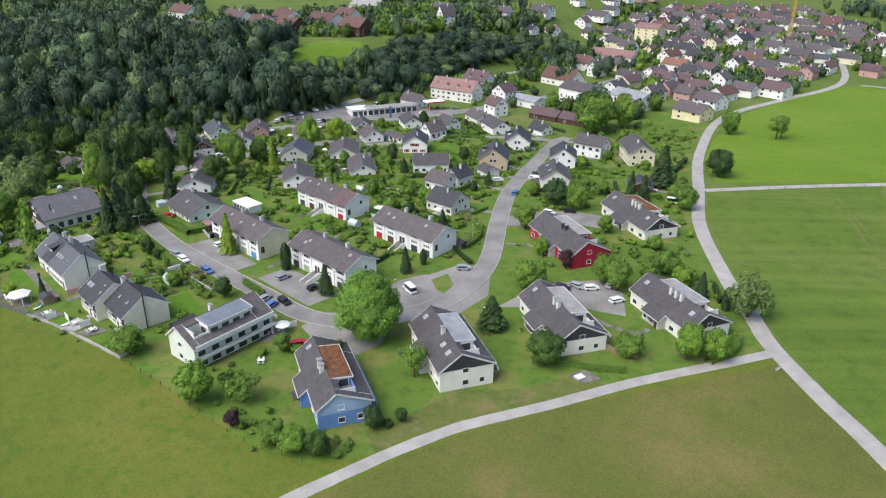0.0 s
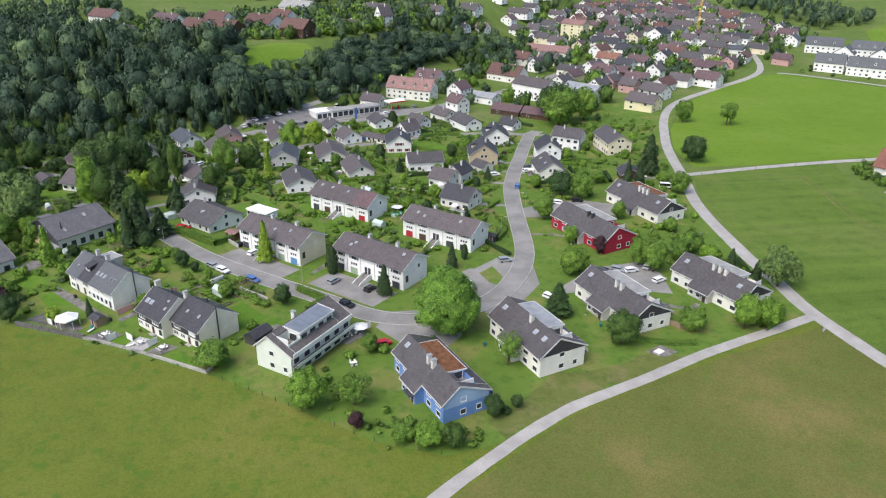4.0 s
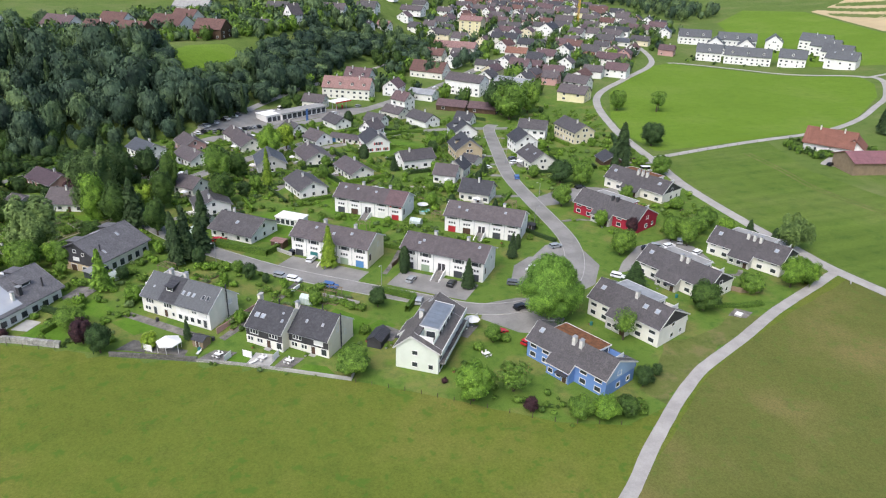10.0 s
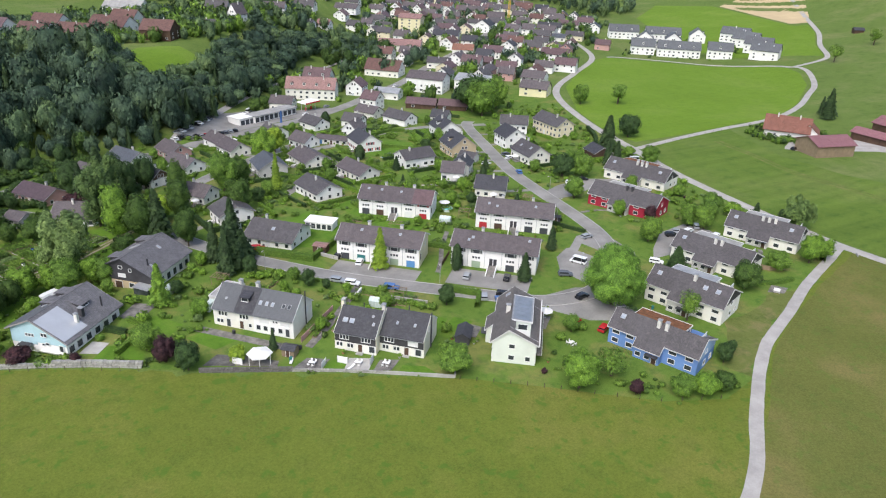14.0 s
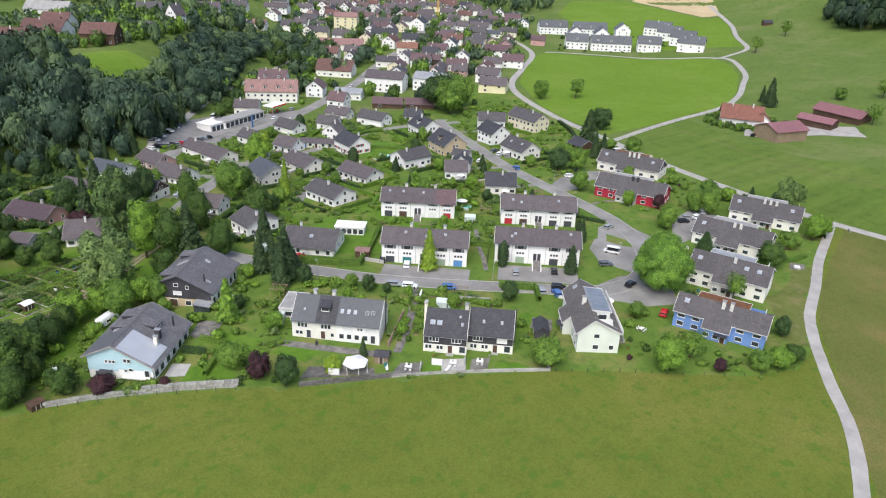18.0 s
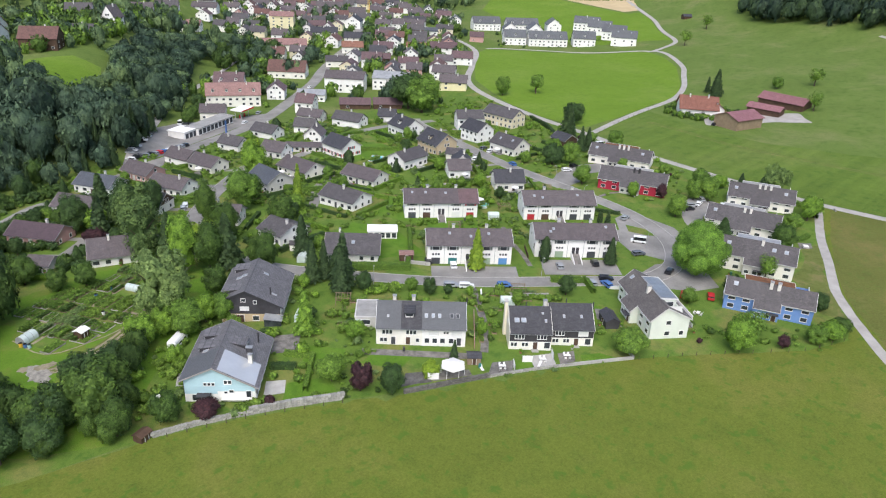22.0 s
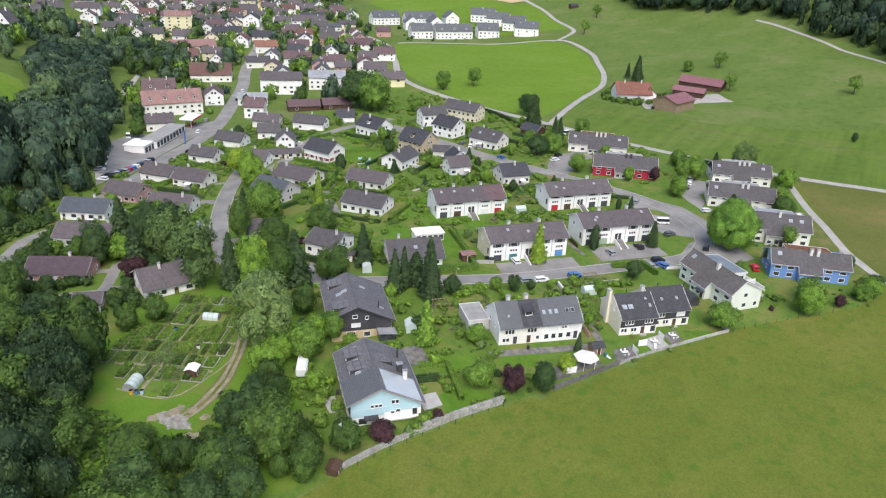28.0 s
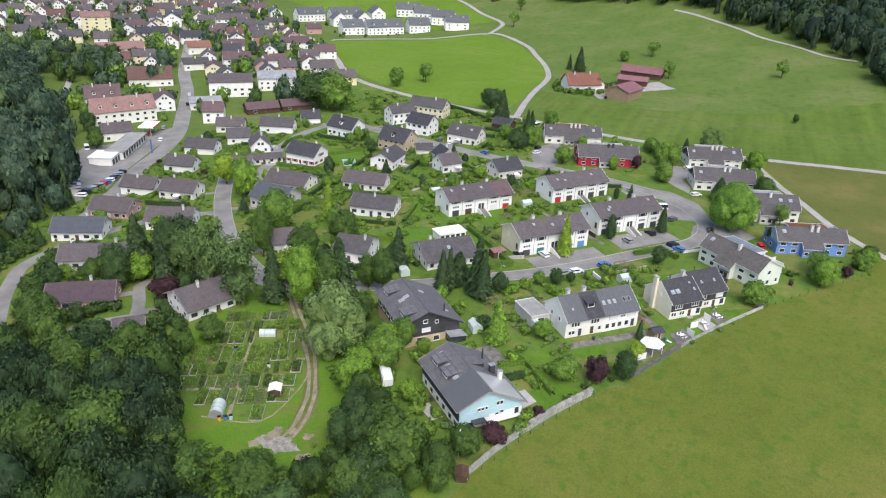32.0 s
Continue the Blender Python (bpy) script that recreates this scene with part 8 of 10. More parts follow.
woodland("hill_forest", "dark dense forest covering the eastern hill", [[(222, 72), (262, 70), (296, 84), (314, 108), (336, 117), (376, 157), (411, 191), (437, 228), (454, 285), (468, 322), (500, 350), (600, 380), (640, 330), (600, 200), (480, 40), (380, -10), (300, -10), (214, 50)]], 10.5, (13, 22), ("forest_dark", "forest_dark", "forest_deep"), 0.25, 5, 170, 0.115, "forest_dark")
woodland("scrub_wood", "dense leafy wood beside the allotments", [[(-171, 300), (-169, 278), (-163, 262), (-171, 243), (-186, 227), (-192, 212), (-204, 206), (-214, 236), (-216, 330), (-190, 325)]], 6.6, (9, 15), ("wood_edge", "hedge_leaf", "wood_edge", "wood_edge"), 0.05, 7, 1700, 0.046)
woodland("hedgerow", "unkempt leafy hedgerow along the garden edge", [[(-187, 192), (-179, 189.5), (-170, 186.6), (-165.8, 187), (-161, 199.6), (-152.6, 205.6), (-150.2, 213), (-156, 214), (-164, 208), (-171, 206), (-178, 214), (-189, 208), (-200, 205), (-204, 197)]], 4.6, (5, 8.5), ("hedge_leaf", "leaf_mid", "hedge_leaf"), 0.0, 8, 2000, 0.043)
woodland("village_wood", "leafy woods at the edge of the village", [[(20, 560), (80, 560), (125, 570), (95, 610), (60, 660), (20, 640)], [(75, 450), (92, 470), (90, 500), (62, 488)], [(430, 640), (520, 690), (540, 860), (430, 860)], [(-320, 540), (-220, 530), (-200, 640), (-420, 700)], [(-20, 660), (60, 700), (120, 800), (-60, 860), (-160, 740)]], 15, (9, 16), ("forest_light", "forest", "forest_light"), 0.12, 9, 210, 0.12)
GROVE = [(46, 513), (64, 507), (80, 502), (97, 520), (108, 537), (98, 548), (82, 556), (60, 546)]
woodland("village_grove", "dark leafy grove behind the inn", [GROVE, [(100, 488), (112, 492), (118, 505), (108, 506)]], 8.0, (9, 14), ("hedge_leaf", "forest"), 0.08, 12, 400, 0.08)
woodland("terrace_trees", "broad-leaved trees round the upper farmhouses", [[(-48, 480), (-35, 492), (-20, 525), (-45, 530)], [(-190, 520), (-160, 522), (-140, 560), (-180, 570)], [(-60, 575), (-20, 570), (0, 590), (-40, 600)], [(8, 575), (40, 590), (30, 610), (10, 600)]], 13, (8, 14), ("forest_light", "leaf_mid"), 0.1, 10, 400, 0.08)

import itertools

# ---- hedges, gardens, allotments ----
hedge([(-53, 170.5), (-47.6, 165), (-46.6, 163.4), (-50.2, 158.6)], 1.1, 1.8)
hedge([(-90.9, 213.7), (-85, 208), (-78.4, 202.2)], 2.0, 1.9, "leaf", "broad clipped hedge along the road")
hedge([(-78, 203), (-67.9, 212.1), (-57.7, 222.9)], 1.2, 1.7)
hedge([(8, 185), (5.5, 190), (3, 196)], 1.0, 1.2, "leaf_dark")
hedge([(7, 196), (11, 203), (12, 210)], 1.0, 1.5)
hedge([(-126, 184), (-131, 179), (-134, 176)], 1.0, 1.4)
hedge([(-134.6, 187.0), (-132.9, 185.3), (-131.2, 183.6)], 1.2, 1.5, "leaf_dark")
hedge([(-129.6, 188.8), (-127.8, 186.4), (-126.2, 184.4)], 1.2, 1.2)
hedge([(60, 135.5), (67, 140), (70, 146)], 1.8, 1.6, "leaf", "loose flowering hedge on the bank")
hedge([(79.5, 262), (92.5, 276), (103, 294)], 1.6, 1.9, "leaf_dark")
hedge([(72, 163), (73.5, 172)], 1.0, 1.8, "leaf_dark")
hedge([(-4.5, 310.0), (3.1, 302.8), (8.8, 298.1)], 1.2, 1.6)
hedge([(-31.3, 288.6), (-25.8, 281.7), (-22.4, 272.5)], 1.2, 1.8)
hedge([(-62.2, 288.6), (-54.8, 277.0), (-47.0, 272.5)], 1.3, 1.9)
hedge([(-81.9, 341.5), (-73.6, 339.1), (-62.9, 341.5)], 1.2, 1.6)
hedge([(-100.7, 324.5), (-91.1, 327.0), (-83.0, 322.1)], 1.2, 1.6)
hedge([(-148.7, 288.6), (-138.3, 293.3), (-133.9, 300.5)], 1.2, 1.6, "leaf_dark")
hedge([(-0.3, 331.8), (10.6, 335.5), (19.0, 334.2)], 1.1, 1.5)
hedge([(49.3, 274.7), (58.1, 279.3), (66.0, 277.0)], 1.2, 1.7)
hedge([(-23, 187), (-20, 184), (-16.5, 189)], 1.0, 1.4, "leaf_dark")
hedge([(-44, 199), (-40, 195), (-38, 192)], 1.4, 1.6)
hedge([(25, 136), (33, 132.5), (40, 131.5)], 1.6, 0.9, "leaf", "low flowering bed on the bank")

ROADS = [MAIN_ROAD, WEST_ROAD, WEST_DRIVE, SIDE_ROAD, FIELD_ROAD, FARM_TRACK, VILLAGE_ROAD, [(-113.7, 257.3), (-130.0, 241.8), (-156.1, 222.5)]]
ROADS = [smooth_line(p, 2.0) for p in ROADS]
OPEN = [[(-119.5, 175.5), (-114.5, 168.0), (-107.0, 169.8), (-113.0, 176.6)], [(-135.2, 180.6), (-127.6, 176.2), (-129.8, 170.4), (-140.6, 175.4)], [(-124.0, 188.4), (-118.6, 181.4), (-122.0, 178.4), (-128.6, 184.2)],
        [(-141.5, 180.5), (-138.2, 184.6), (-134.6, 181.6), (-137.7, 177.8)], [(-127.0, 196.8), (-122.3, 193.4), (-127.2, 188.0), (-131.8, 191.6)], [(-83.9, 215.2), (-66, 206), (-57.7, 226.7), (-65.5, 241.8), (-79.7, 233.1)], [(-75, 160), (-67, 150), (-58, 157), (-67, 168)], [(14, 158), (22, 160), (30, 164), (40, 158), (48, 156), (48, 176), (30, 176), (18, 166)],
        [(-8, 150), (-8, 178), (4, 186), (16, 184), (12, 160)], [(20, 212), (20.4, 224.6), (30.6, 228.8), (46.8, 231.0), (58.5, 222.5), (52, 210)], [(-34, 149), (-28, 138), (-18, 136), (-10, 142), (-10, 156), (-30, 158)],
        [(-72, 204), (-54, 188), (-60, 180), (-80, 198)], [(-46, 182), (-26, 164), (-34, 158), (-54, 176)], [(-176.5, 248.4), (-176, 212), (-155, 214), (-123.9, 248.4), (-134.0, 261.9), (-160.4, 259.6)],
        [(-93.6, 362.3), (-65.8, 366.7), (10.3, 418.8), (-0.5, 433.9), (-63.1, 397.6)], [(16, 176), (34, 178), (46, 178), (44, 186), (30, 184), (18, 200)], [(-6, 112), (30, 124), (50, 132), (24, 140), (4, 120)],
        [(-120, 166), (-102, 152), (-66, 132), (-60, 140), (-96, 164), (-112, 172)], [(-70, 135), (-58, 124), (-50, 132), (-60, 144)], [(-20.1, 299.7), (2.0, 290.0), (11.9, 312.0), (-5.9, 326.9)]]


def free_spot(x, y, r):
    for line in ROADS:
        for p in line:
            if (p.x - x) ** 2 + (p.y - y) ** 2 < (r + 3.6) ** 2:
                return False
    for fx, fy, a, L, wl, wr in FOOT:
        dx, dy = x - fx, y - fy
        if dx * dx + dy * dy > 900:
            continue
        c, s = math.cos(radians(a)), math.sin(radians(a))
        u, v = dx * c + dy * s, -dx * s + dy * c
        if abs(u) < L / 2 + r * 0.8 + 0.4 and -wl - r * 0.8 - 0.4 < v < wr + r * 0.8 + 0.4:
            return False
    for poly in OPEN:
        if inside(x, y, poly):
            return False
    for tx, ty, tr in TREES:
        if (tx - x) ** 2 + (ty - y) ** 2 < (0.55 * (tr + r)) ** 2:
            return False
    return True


def plant(poly, tries, kinds, rr, hk, seed):
    rng = random.Random(seed)
    xs, ys = [q[0] for q in poly], [q[1] for q in poly]
    for _ in range(tries):
        x, y = rng.uniform(min(xs), max(xs)), rng.uniform(min(ys), max(ys))
        r = rng.uniform(*rr)
        if inside(x, y, poly) and free_spot(x, y, r):
            tree(rng.choice(kinds), x, y, r * rng.uniform(*hk), r)


def parasol(x, y, r=1.9, h=2.6, label="white garden parasol over a patio table"):
    t = thing("parasol", label, "parasol", x, y, ground_z(x, y) + 0.1, 20, "garden parasols")
    bm = bmesh.new()
    bmesh.ops.create_cone(bm, cap_ends=True, segments=8, radius1=r, radius2=0.05, depth=0.7, matrix=Matrix.Translation((0, 0, h + 0.1)))
    part("canopy", bm, M["canvas"], t)
    part("pole", tube(bmesh.new(), (0, 0, 0), (0, 0, h), 0.04, 0.04, 8), M["greytrim"], t)
    part("base", tube(bmesh.new(), (0, 0, 0), (0, 0, 0.12), 0.35, 0.3, 12), M["kerb"], t)


PATIO = itertools.count()


def patio(label, pts, mat="paving"):
    area("patio", label, "patio", pts, M[mat], 0.12 + 0.008 * (next(PATIO) % 9))


def table_set(x, y, rot, top="canvas"):
    t = thing("garden_table", "pale garden table on the patio", "table", x, y, ground_z(x, y) + 0.12, rot, "patio furniture")
    part("tabletop", bevelled(boxed(-0.8, 0.8, -0.45, 0.45, 0.7, 0.75), 0.015), M[top], t)
    for sx in (-0.7, 0.7):
        for sy in (-0.36, 0.36):
            part("leg", shared(("tleg",), lambda: boxed(-0.03, 0.03, -0.03, 0.03, 0, 0.7), M["greytrim"]), None, t, m=pose(sx, sy, 0))
    for k, (cx, cy, cr) in enumerate(((-0.5, -0.85, 0), (0.5, -0.85, 0), (-0.5, 0.85, 180), (0.5, 0.85, 180))):
        a = radians(rot)
        px, py = x + cx * math.cos(a) - cy * math.sin(a), y + cx * math.sin(a) + cy * math.cos(a)
        c = thing("garden_chair", "white garden chair at the patio table", "chair", px, py, ground_z(px, py) + 0.12, rot + cr, "patio furniture")
        part("seat", shared(("seat",), lambda: bevelled(boxed(-0.23, 0.23, -0.22, 0.22, 0.42, 0.46), 0.012), M["canvas"]), None, c)
        part("backrest", shared(("backrest",), lambda: bevelled(boxed(-0.23, 0.23, -0.24, -0.2, 0.46, 0.9), 0.012), M["canvas"]), None, c)
        for sx in (-0.2, 0.2):
            for sy in (-0.2, 0.2):
                part("leg", shared(("cleg",), lambda: boxed(-0.02, 0.02, -0.02, 0.02, 0, 0.42), M["greytrim"]), None, c, m=pose(sx, sy, 0))


def home_gardens():
    """A paved seat, a drive and a hedge for each home of the inner estate."""
    rng = random.Random(5)
    for x, y, a, L, wl, wr in list(FOOT):
        if not (222 < y < 350 and -150 < x < 100) or L > 24:
            continue
        ca, sa = math.cos(radians(a)), math.sin(radians(a))
        at = lambda u, v: (x + u * ca - v * sa, y + u * sa + v * ca)
        side = rng.choice((-1, -1, 1))
        d = wl if side < 0 else wr
        u0, w, dep = rng.uniform(-L * 0.35, L * 0.05), rng.uniform(3.5, 6.0), rng.uniform(2.6, 3.8)
        pts = [at(u0, side * d), at(u0 + w, side * d), at(u0 + w, side * (d + dep)), at(u0, side * (d + dep))]
        patio("paved garden seat beside the house", pts, rng.choice(("paving", "paving", "kerb")))
        OPEN.append(pts)
        mid = at(u0 + w / 2, side * (d + dep * 0.55))
        k = rng.random()
        if k < 0.45:
            table_set(mid[0], mid[1], a + 20)
        elif k < 0.65:
            parasol(mid[0], mid[1], 1.5, 2.3)
        near = min((q for line in ROADS for q in line), key=lambda q: (q.x - x) ** 2 + (q.y - y) ** 2)
        if (near.x - x) ** 2 + (near.y - y) ** 2 < 24 ** 2:
            end = at(rng.choice((-1, 1)) * L * 0.3, 0)
            street("driveway", "narrow asphalt drive to the house", [end, (near.x, near.y)], 2.6, M["asphalt"], 0.065)
        for v, e in ((-(wl + rng.uniform(4.5, 7)), 0), (wr + rng.uniform(4.5, 7), 0), (L / 2 + rng.uniform(3, 5), 1)):
            line = [at(-L / 2 - 1 + (L + 3) * k / 6, v) for k in range(7)] if not e else [at(v, -wl - 3 + (wl + wr + 6) * k / 6) for k in range(7)]
            good = [q for q in line if free_spot(q[0], q[1], 0.3)]
            if len(good) == 7 and rng.random() < 0.7:
                hedge([line[0], line[3], line[6]], rng.uniform(0.8, 1.2), rng.uniform(1.1, 1.8), rng.choice(("leaf", "leaf_dark", "leaf_bright")))
                OPEN.append([at(-L / 2 - 1, v - 0.7), at(L / 2 + 2, v - 0.7), at(L / 2 + 2, v + 0.7), at(-L / 2 - 1, v + 0.7)] if not e else [at(v - 0.7, -wl - 3), at(v + 0.7, -wl - 3), at(v + 0.7, wr + 3), at(v - 0.7, wr + 3)])


home_gardens()
INNER = [(-107.6, 266.5), (-91.9, 222.5), (-72, 214), (-52, 200), (-30, 190), (-2, 186), (12, 200), (21.9, 252.8), (35.3, 293.6), (53.4, 331.8), (30.9, 373.6), (-22.4, 383.1), (-55.0, 367.6), (-98.1, 353.3), (-140.5, 349.0), (-150.6, 299.7), (-117.5, 293.6)]
SHRUBS = ("shrub", "shrub", "shrub", "shrub_bright", "shrub_bright", "shrub_dark", "shrub_purple")
plant(INNER, 130, ("leaf", "bright", "dark", "leaf", "apple", "spruce", "cypress", "bright"), (1.4, 2.9), (1.9, 2.6), 11)
plant(INNER, 190, SHRUBS, (0.9, 1.8), (0.9, 1.4), 12)
EAST = [(21.9, 252.8), (18, 205), (30, 178), (76, 150), (80, 200), (95.0, 258.1), (128.5, 343.0), (103.5, 370.0), (60.4, 339.3)]
plant(EAST, 50, ("leaf", "dark", "bright", "leaf"), (1.8, 3.4), (1.7, 2.2), 13)
plant(EAST, 90, SHRUBS, (0.8, 1.8), (0.9, 1.4), 14)
WEST = [(-165, 186), (-130, 170), (-100, 155), (-72, 136), (-60, 150), (-62, 176), (-100, 208), (-111.9, 237.4), (-140.0, 215.2), (-160, 205)]
plant(WEST, 70, ("leaf", "bright", "bright", "dark", "limecone"), (1.3, 2.6), (1.8, 2.4), 15)
plant(WEST, 150, SHRUBS, (0.7, 1.6), (0.9, 1.4), 16)
FARWEST = [(-168, 300), (-160, 270), (-140, 262), (-118, 266), (-112, 300), (-120, 345), (-170, 340)]
plant(FARWEST, 90, ("wild", "dark", "dark", "spruce", "yew"), (1.8, 3.8), (1.7, 2.2), 18)
plant(FARWEST, 60, ("dark", "yew", "wild", "dark"), (2.6, 4.6), (1.7, 2.3), 20)
plant(FARWEST, 60, SHRUBS, (0.9, 1.8), (0.9, 1.4), 19)
NEAR = [(-60, 127), (-24, 103), (-8, 112), (-10, 132), (-30, 146), (-48, 132)]
plant(NEAR, 18, SHRUBS, (0.7, 1.7), (0.9, 1.4), 17)


def greenery(name, label, polys, tries, rr, hk, per, mats, seed, size, cat="planting"):
    """Low plants too many to count, joined by colour."""
    rng = np.random.default_rng(seed)
    base, nrm, lobes = crown_points(rng, per, "shrub")
    core, faces = core_points("shrub", 1.0, lobes, 1)
    core = np.concatenate([core, core], 1)
    heap = {m: [] for m in mats}
    for poly in polys:
        xs, ys = [q[0] for q in poly], [q[1] for q in poly]
        for _ in range(tries):
            x, y = rng.uniform(min(xs), max(xs)), rng.uniform(min(ys), max(ys))
            r = rng.uniform(*rr)
            if not inside(x, y, poly) or not free_spot(x, y, r * 0.6):
                continue
            a = rng.uniform(0, 6.28)
            h = r * rng.uniform(*hk)
            t = sprays(base, nrm, rng.uniform(0.6, 1.2, len(base)) * size, rng, 1.1)
            heap[mats[rng.integers(len(mats))]].append((placed(t, r, h, a, x, y, ground_z(x, y)), placed(core, r, h, a, x, y, ground_z(x, y))))
    for m, v in heap.items():
        if v:
            fs = np.concatenate([faces + i * len(core) for i in range(len(v))])
            tagged(new(name, leaf_mesh(name, np.concatenate([q[0] for q in v]), np.concatenate([q[1] for q in v]), fs, M[m])), label, cat, kind="stuff")


greenery("garden_plants", "mixed low flower and vegetable planting of the gardens", [INNER], 3000, (0.5, 1.9), (0.6, 1.2), 84, ("leaf_fresh", "leaf_bright", "leaf_fresh", "leaf_silver"), 41, 0.19)
greenery("garden_plants", "mixed low flower and shrub planting of the gardens", [EAST, WEST], 620, (0.4, 1.7), (0.6, 1.2), 84, ("leaf", "leaf_bright", "leaf_fresh", "leaf_silver"), 42, 0.19)
greenery("garden_bushes", "rounded leafy bushes filling the gardens", [INNER, EAST, WEST], 300, (0.9, 2.2), (0.85, 1.4), 150, ("leaf_fresh", "leaf_fresh", "leaf_bright"), 46, 0.15)
greenery("garden_bushes", "dense dark bushes between the western bungalows", [FARWEST], 1500, (0.9, 2.9), (0.8, 1.4), 140, ("leaf_mid", "hedge_leaf", "leaf_dark"), 47, 0.16)
FARM = [(160, 232), (172, 224), (182, 222), (204, 222), (204, 250), (186, 258), (168, 250)]
greenery("farm_bushes", "bushes and small trees round the farmyard", [FARM], 170, (0.9, 2.4), (0.9, 1.6), 120, ("leaf_mid", "leaf", "leaf_dark"), 50, 0.18)
SCRUB = [(-52, 130), (-46, 116), (-36, 104.5), (-24, 101), (-15, 104), (-19, 109), (-30, 112.5), (-37, 121), (-43, 133)]
greenery("scrub_bushes", "unkempt bushes below the blue house", [SCRUB], 130, (0.5, 1.4), (0.8, 1.4), 150, ("leaf_mid", "leaf", "leaf_fresh"), 49, 0.15)
FRONT = [(-140, 176), (-128, 165.5), (-100, 150.5), (-72, 133.5), (-63, 140), (-76, 152), (-94, 166), (-118, 186)]
greenery("garden_plants", "flower beds and low shrubs inside the meadow wall", [FRONT], 380, (0.35, 1.15), (0.7, 1.3), 90, ("leaf", "leaf_mid", "leaf_fresh", "leaf_silver", "hedge_leaf"), 48, 0.18)
greenery("rough_growth", "rough tall grass and nettles by the track", [[(-196, 212), (-184, 198), (-172, 206), (-166, 216), (-172, 226), (-176, 236), (-186, 232)], [(-166, 216), (-160, 214), (-140, 226), (-128, 238), (-124, 240), (-150, 218)]], 900, (0.5, 1.4), (0.3, 0.7), 60, ("leaf", "leaf_mid"), 45, 0.2)
VILLAGE = [(-35.5, 429.0), (31.8, 399.2), (122.7, 369.4), (170.6, 405.5), (251.6, 468.5), (284.8, 501.4), (391.0, 601.1), (394.1, 820.7), (165.7, 773.4), (121.3, 643.1), (64.7, 573.2), (83.2, 510.1), (-4.0, 470.9)]


OPEN.append(GROVE)


def village_fill():
    """The packed roofs of the old village."""
    rng = random.Random(77)
    poly = [(74.7, 429.0), (128.0, 379.9), (170.6, 411.8), (250.7, 480.9), (278.1, 519.8), (384.5, 614.4), (392.2, 836.7), (137.0, 786.2), (109.5, 648.6), (137.2, 574.9), (83.7, 500.4)]
    y = 400
    while y < 880:
        x = 40
        while x < 430:
            px, py = x + rng.uniform(-5, 5), y + rng.uniform(-5, 5)
            x += 20
            if not inside(px, py, poly) or inside(px, py, GROVE):
                continue
            if any((fx - px) ** 2 + (fy - py) ** 2 < (L / 2 + 8.5) ** 2 for fx, fy, _, L, _, _ in FOOT):
                continue
            if any((q.x - px) ** 2 + (q.y - py) ** 2 < 11 ** 2 for q in VILLAGE_STREET):
                continue
            r = rng.uniform(7.5, 10)
            house("old village house with tiled roof and pale walls", px, py, rng.choice((-46, -40, -50, 45, 38)), rng.uniform(10, 16), rng.uniform(9, 11.5), r * 0.58, r,
                  rng.choice(("white", "white", "white", "offwhite", "cream", "pink")), rng.choice(("roof_maroon", "roof_brown", "roof_brown", "roof_grey", "roof_dark", "roof_red", "roof_maroon")), floors=2, group="houses of the old village", step=3.6)
        y += 20


VILLAGE_STREET = smooth_line(VILLAGE_ROAD[5:], 4.0)
village_fill()
ROWS_GARDEN = [(280.5, 468.5), (313.5, 430.4), (360.9, 375.9), (423.2, 409.2), (433.4, 470.6), (366.9, 547.3)]
TERRACE_GARDEN = [(-220.4, 502.4), (-59.5, 493.5), (20.8, 557.7), (91.3, 623.5), (53.6, 638.8), (-120.2, 588.8)]
greenery("village_trees", "leafy garden trees between the village houses", [VILLAGE, TERRACE_GARDEN], 1500, (2.0, 5.4), (1.4, 2.0), 110, ("leaf", "forest_light", "forest", "leaf_mid"), 43, 0.19, "trees")
greenery("row_garden_plants", "young garden trees and shrubs by the new houses", [ROWS_GARDEN], 120, (0.8, 2.2), (1.0, 1.6), 90, ("leaf", "leaf_dark"), 44, 0.2)


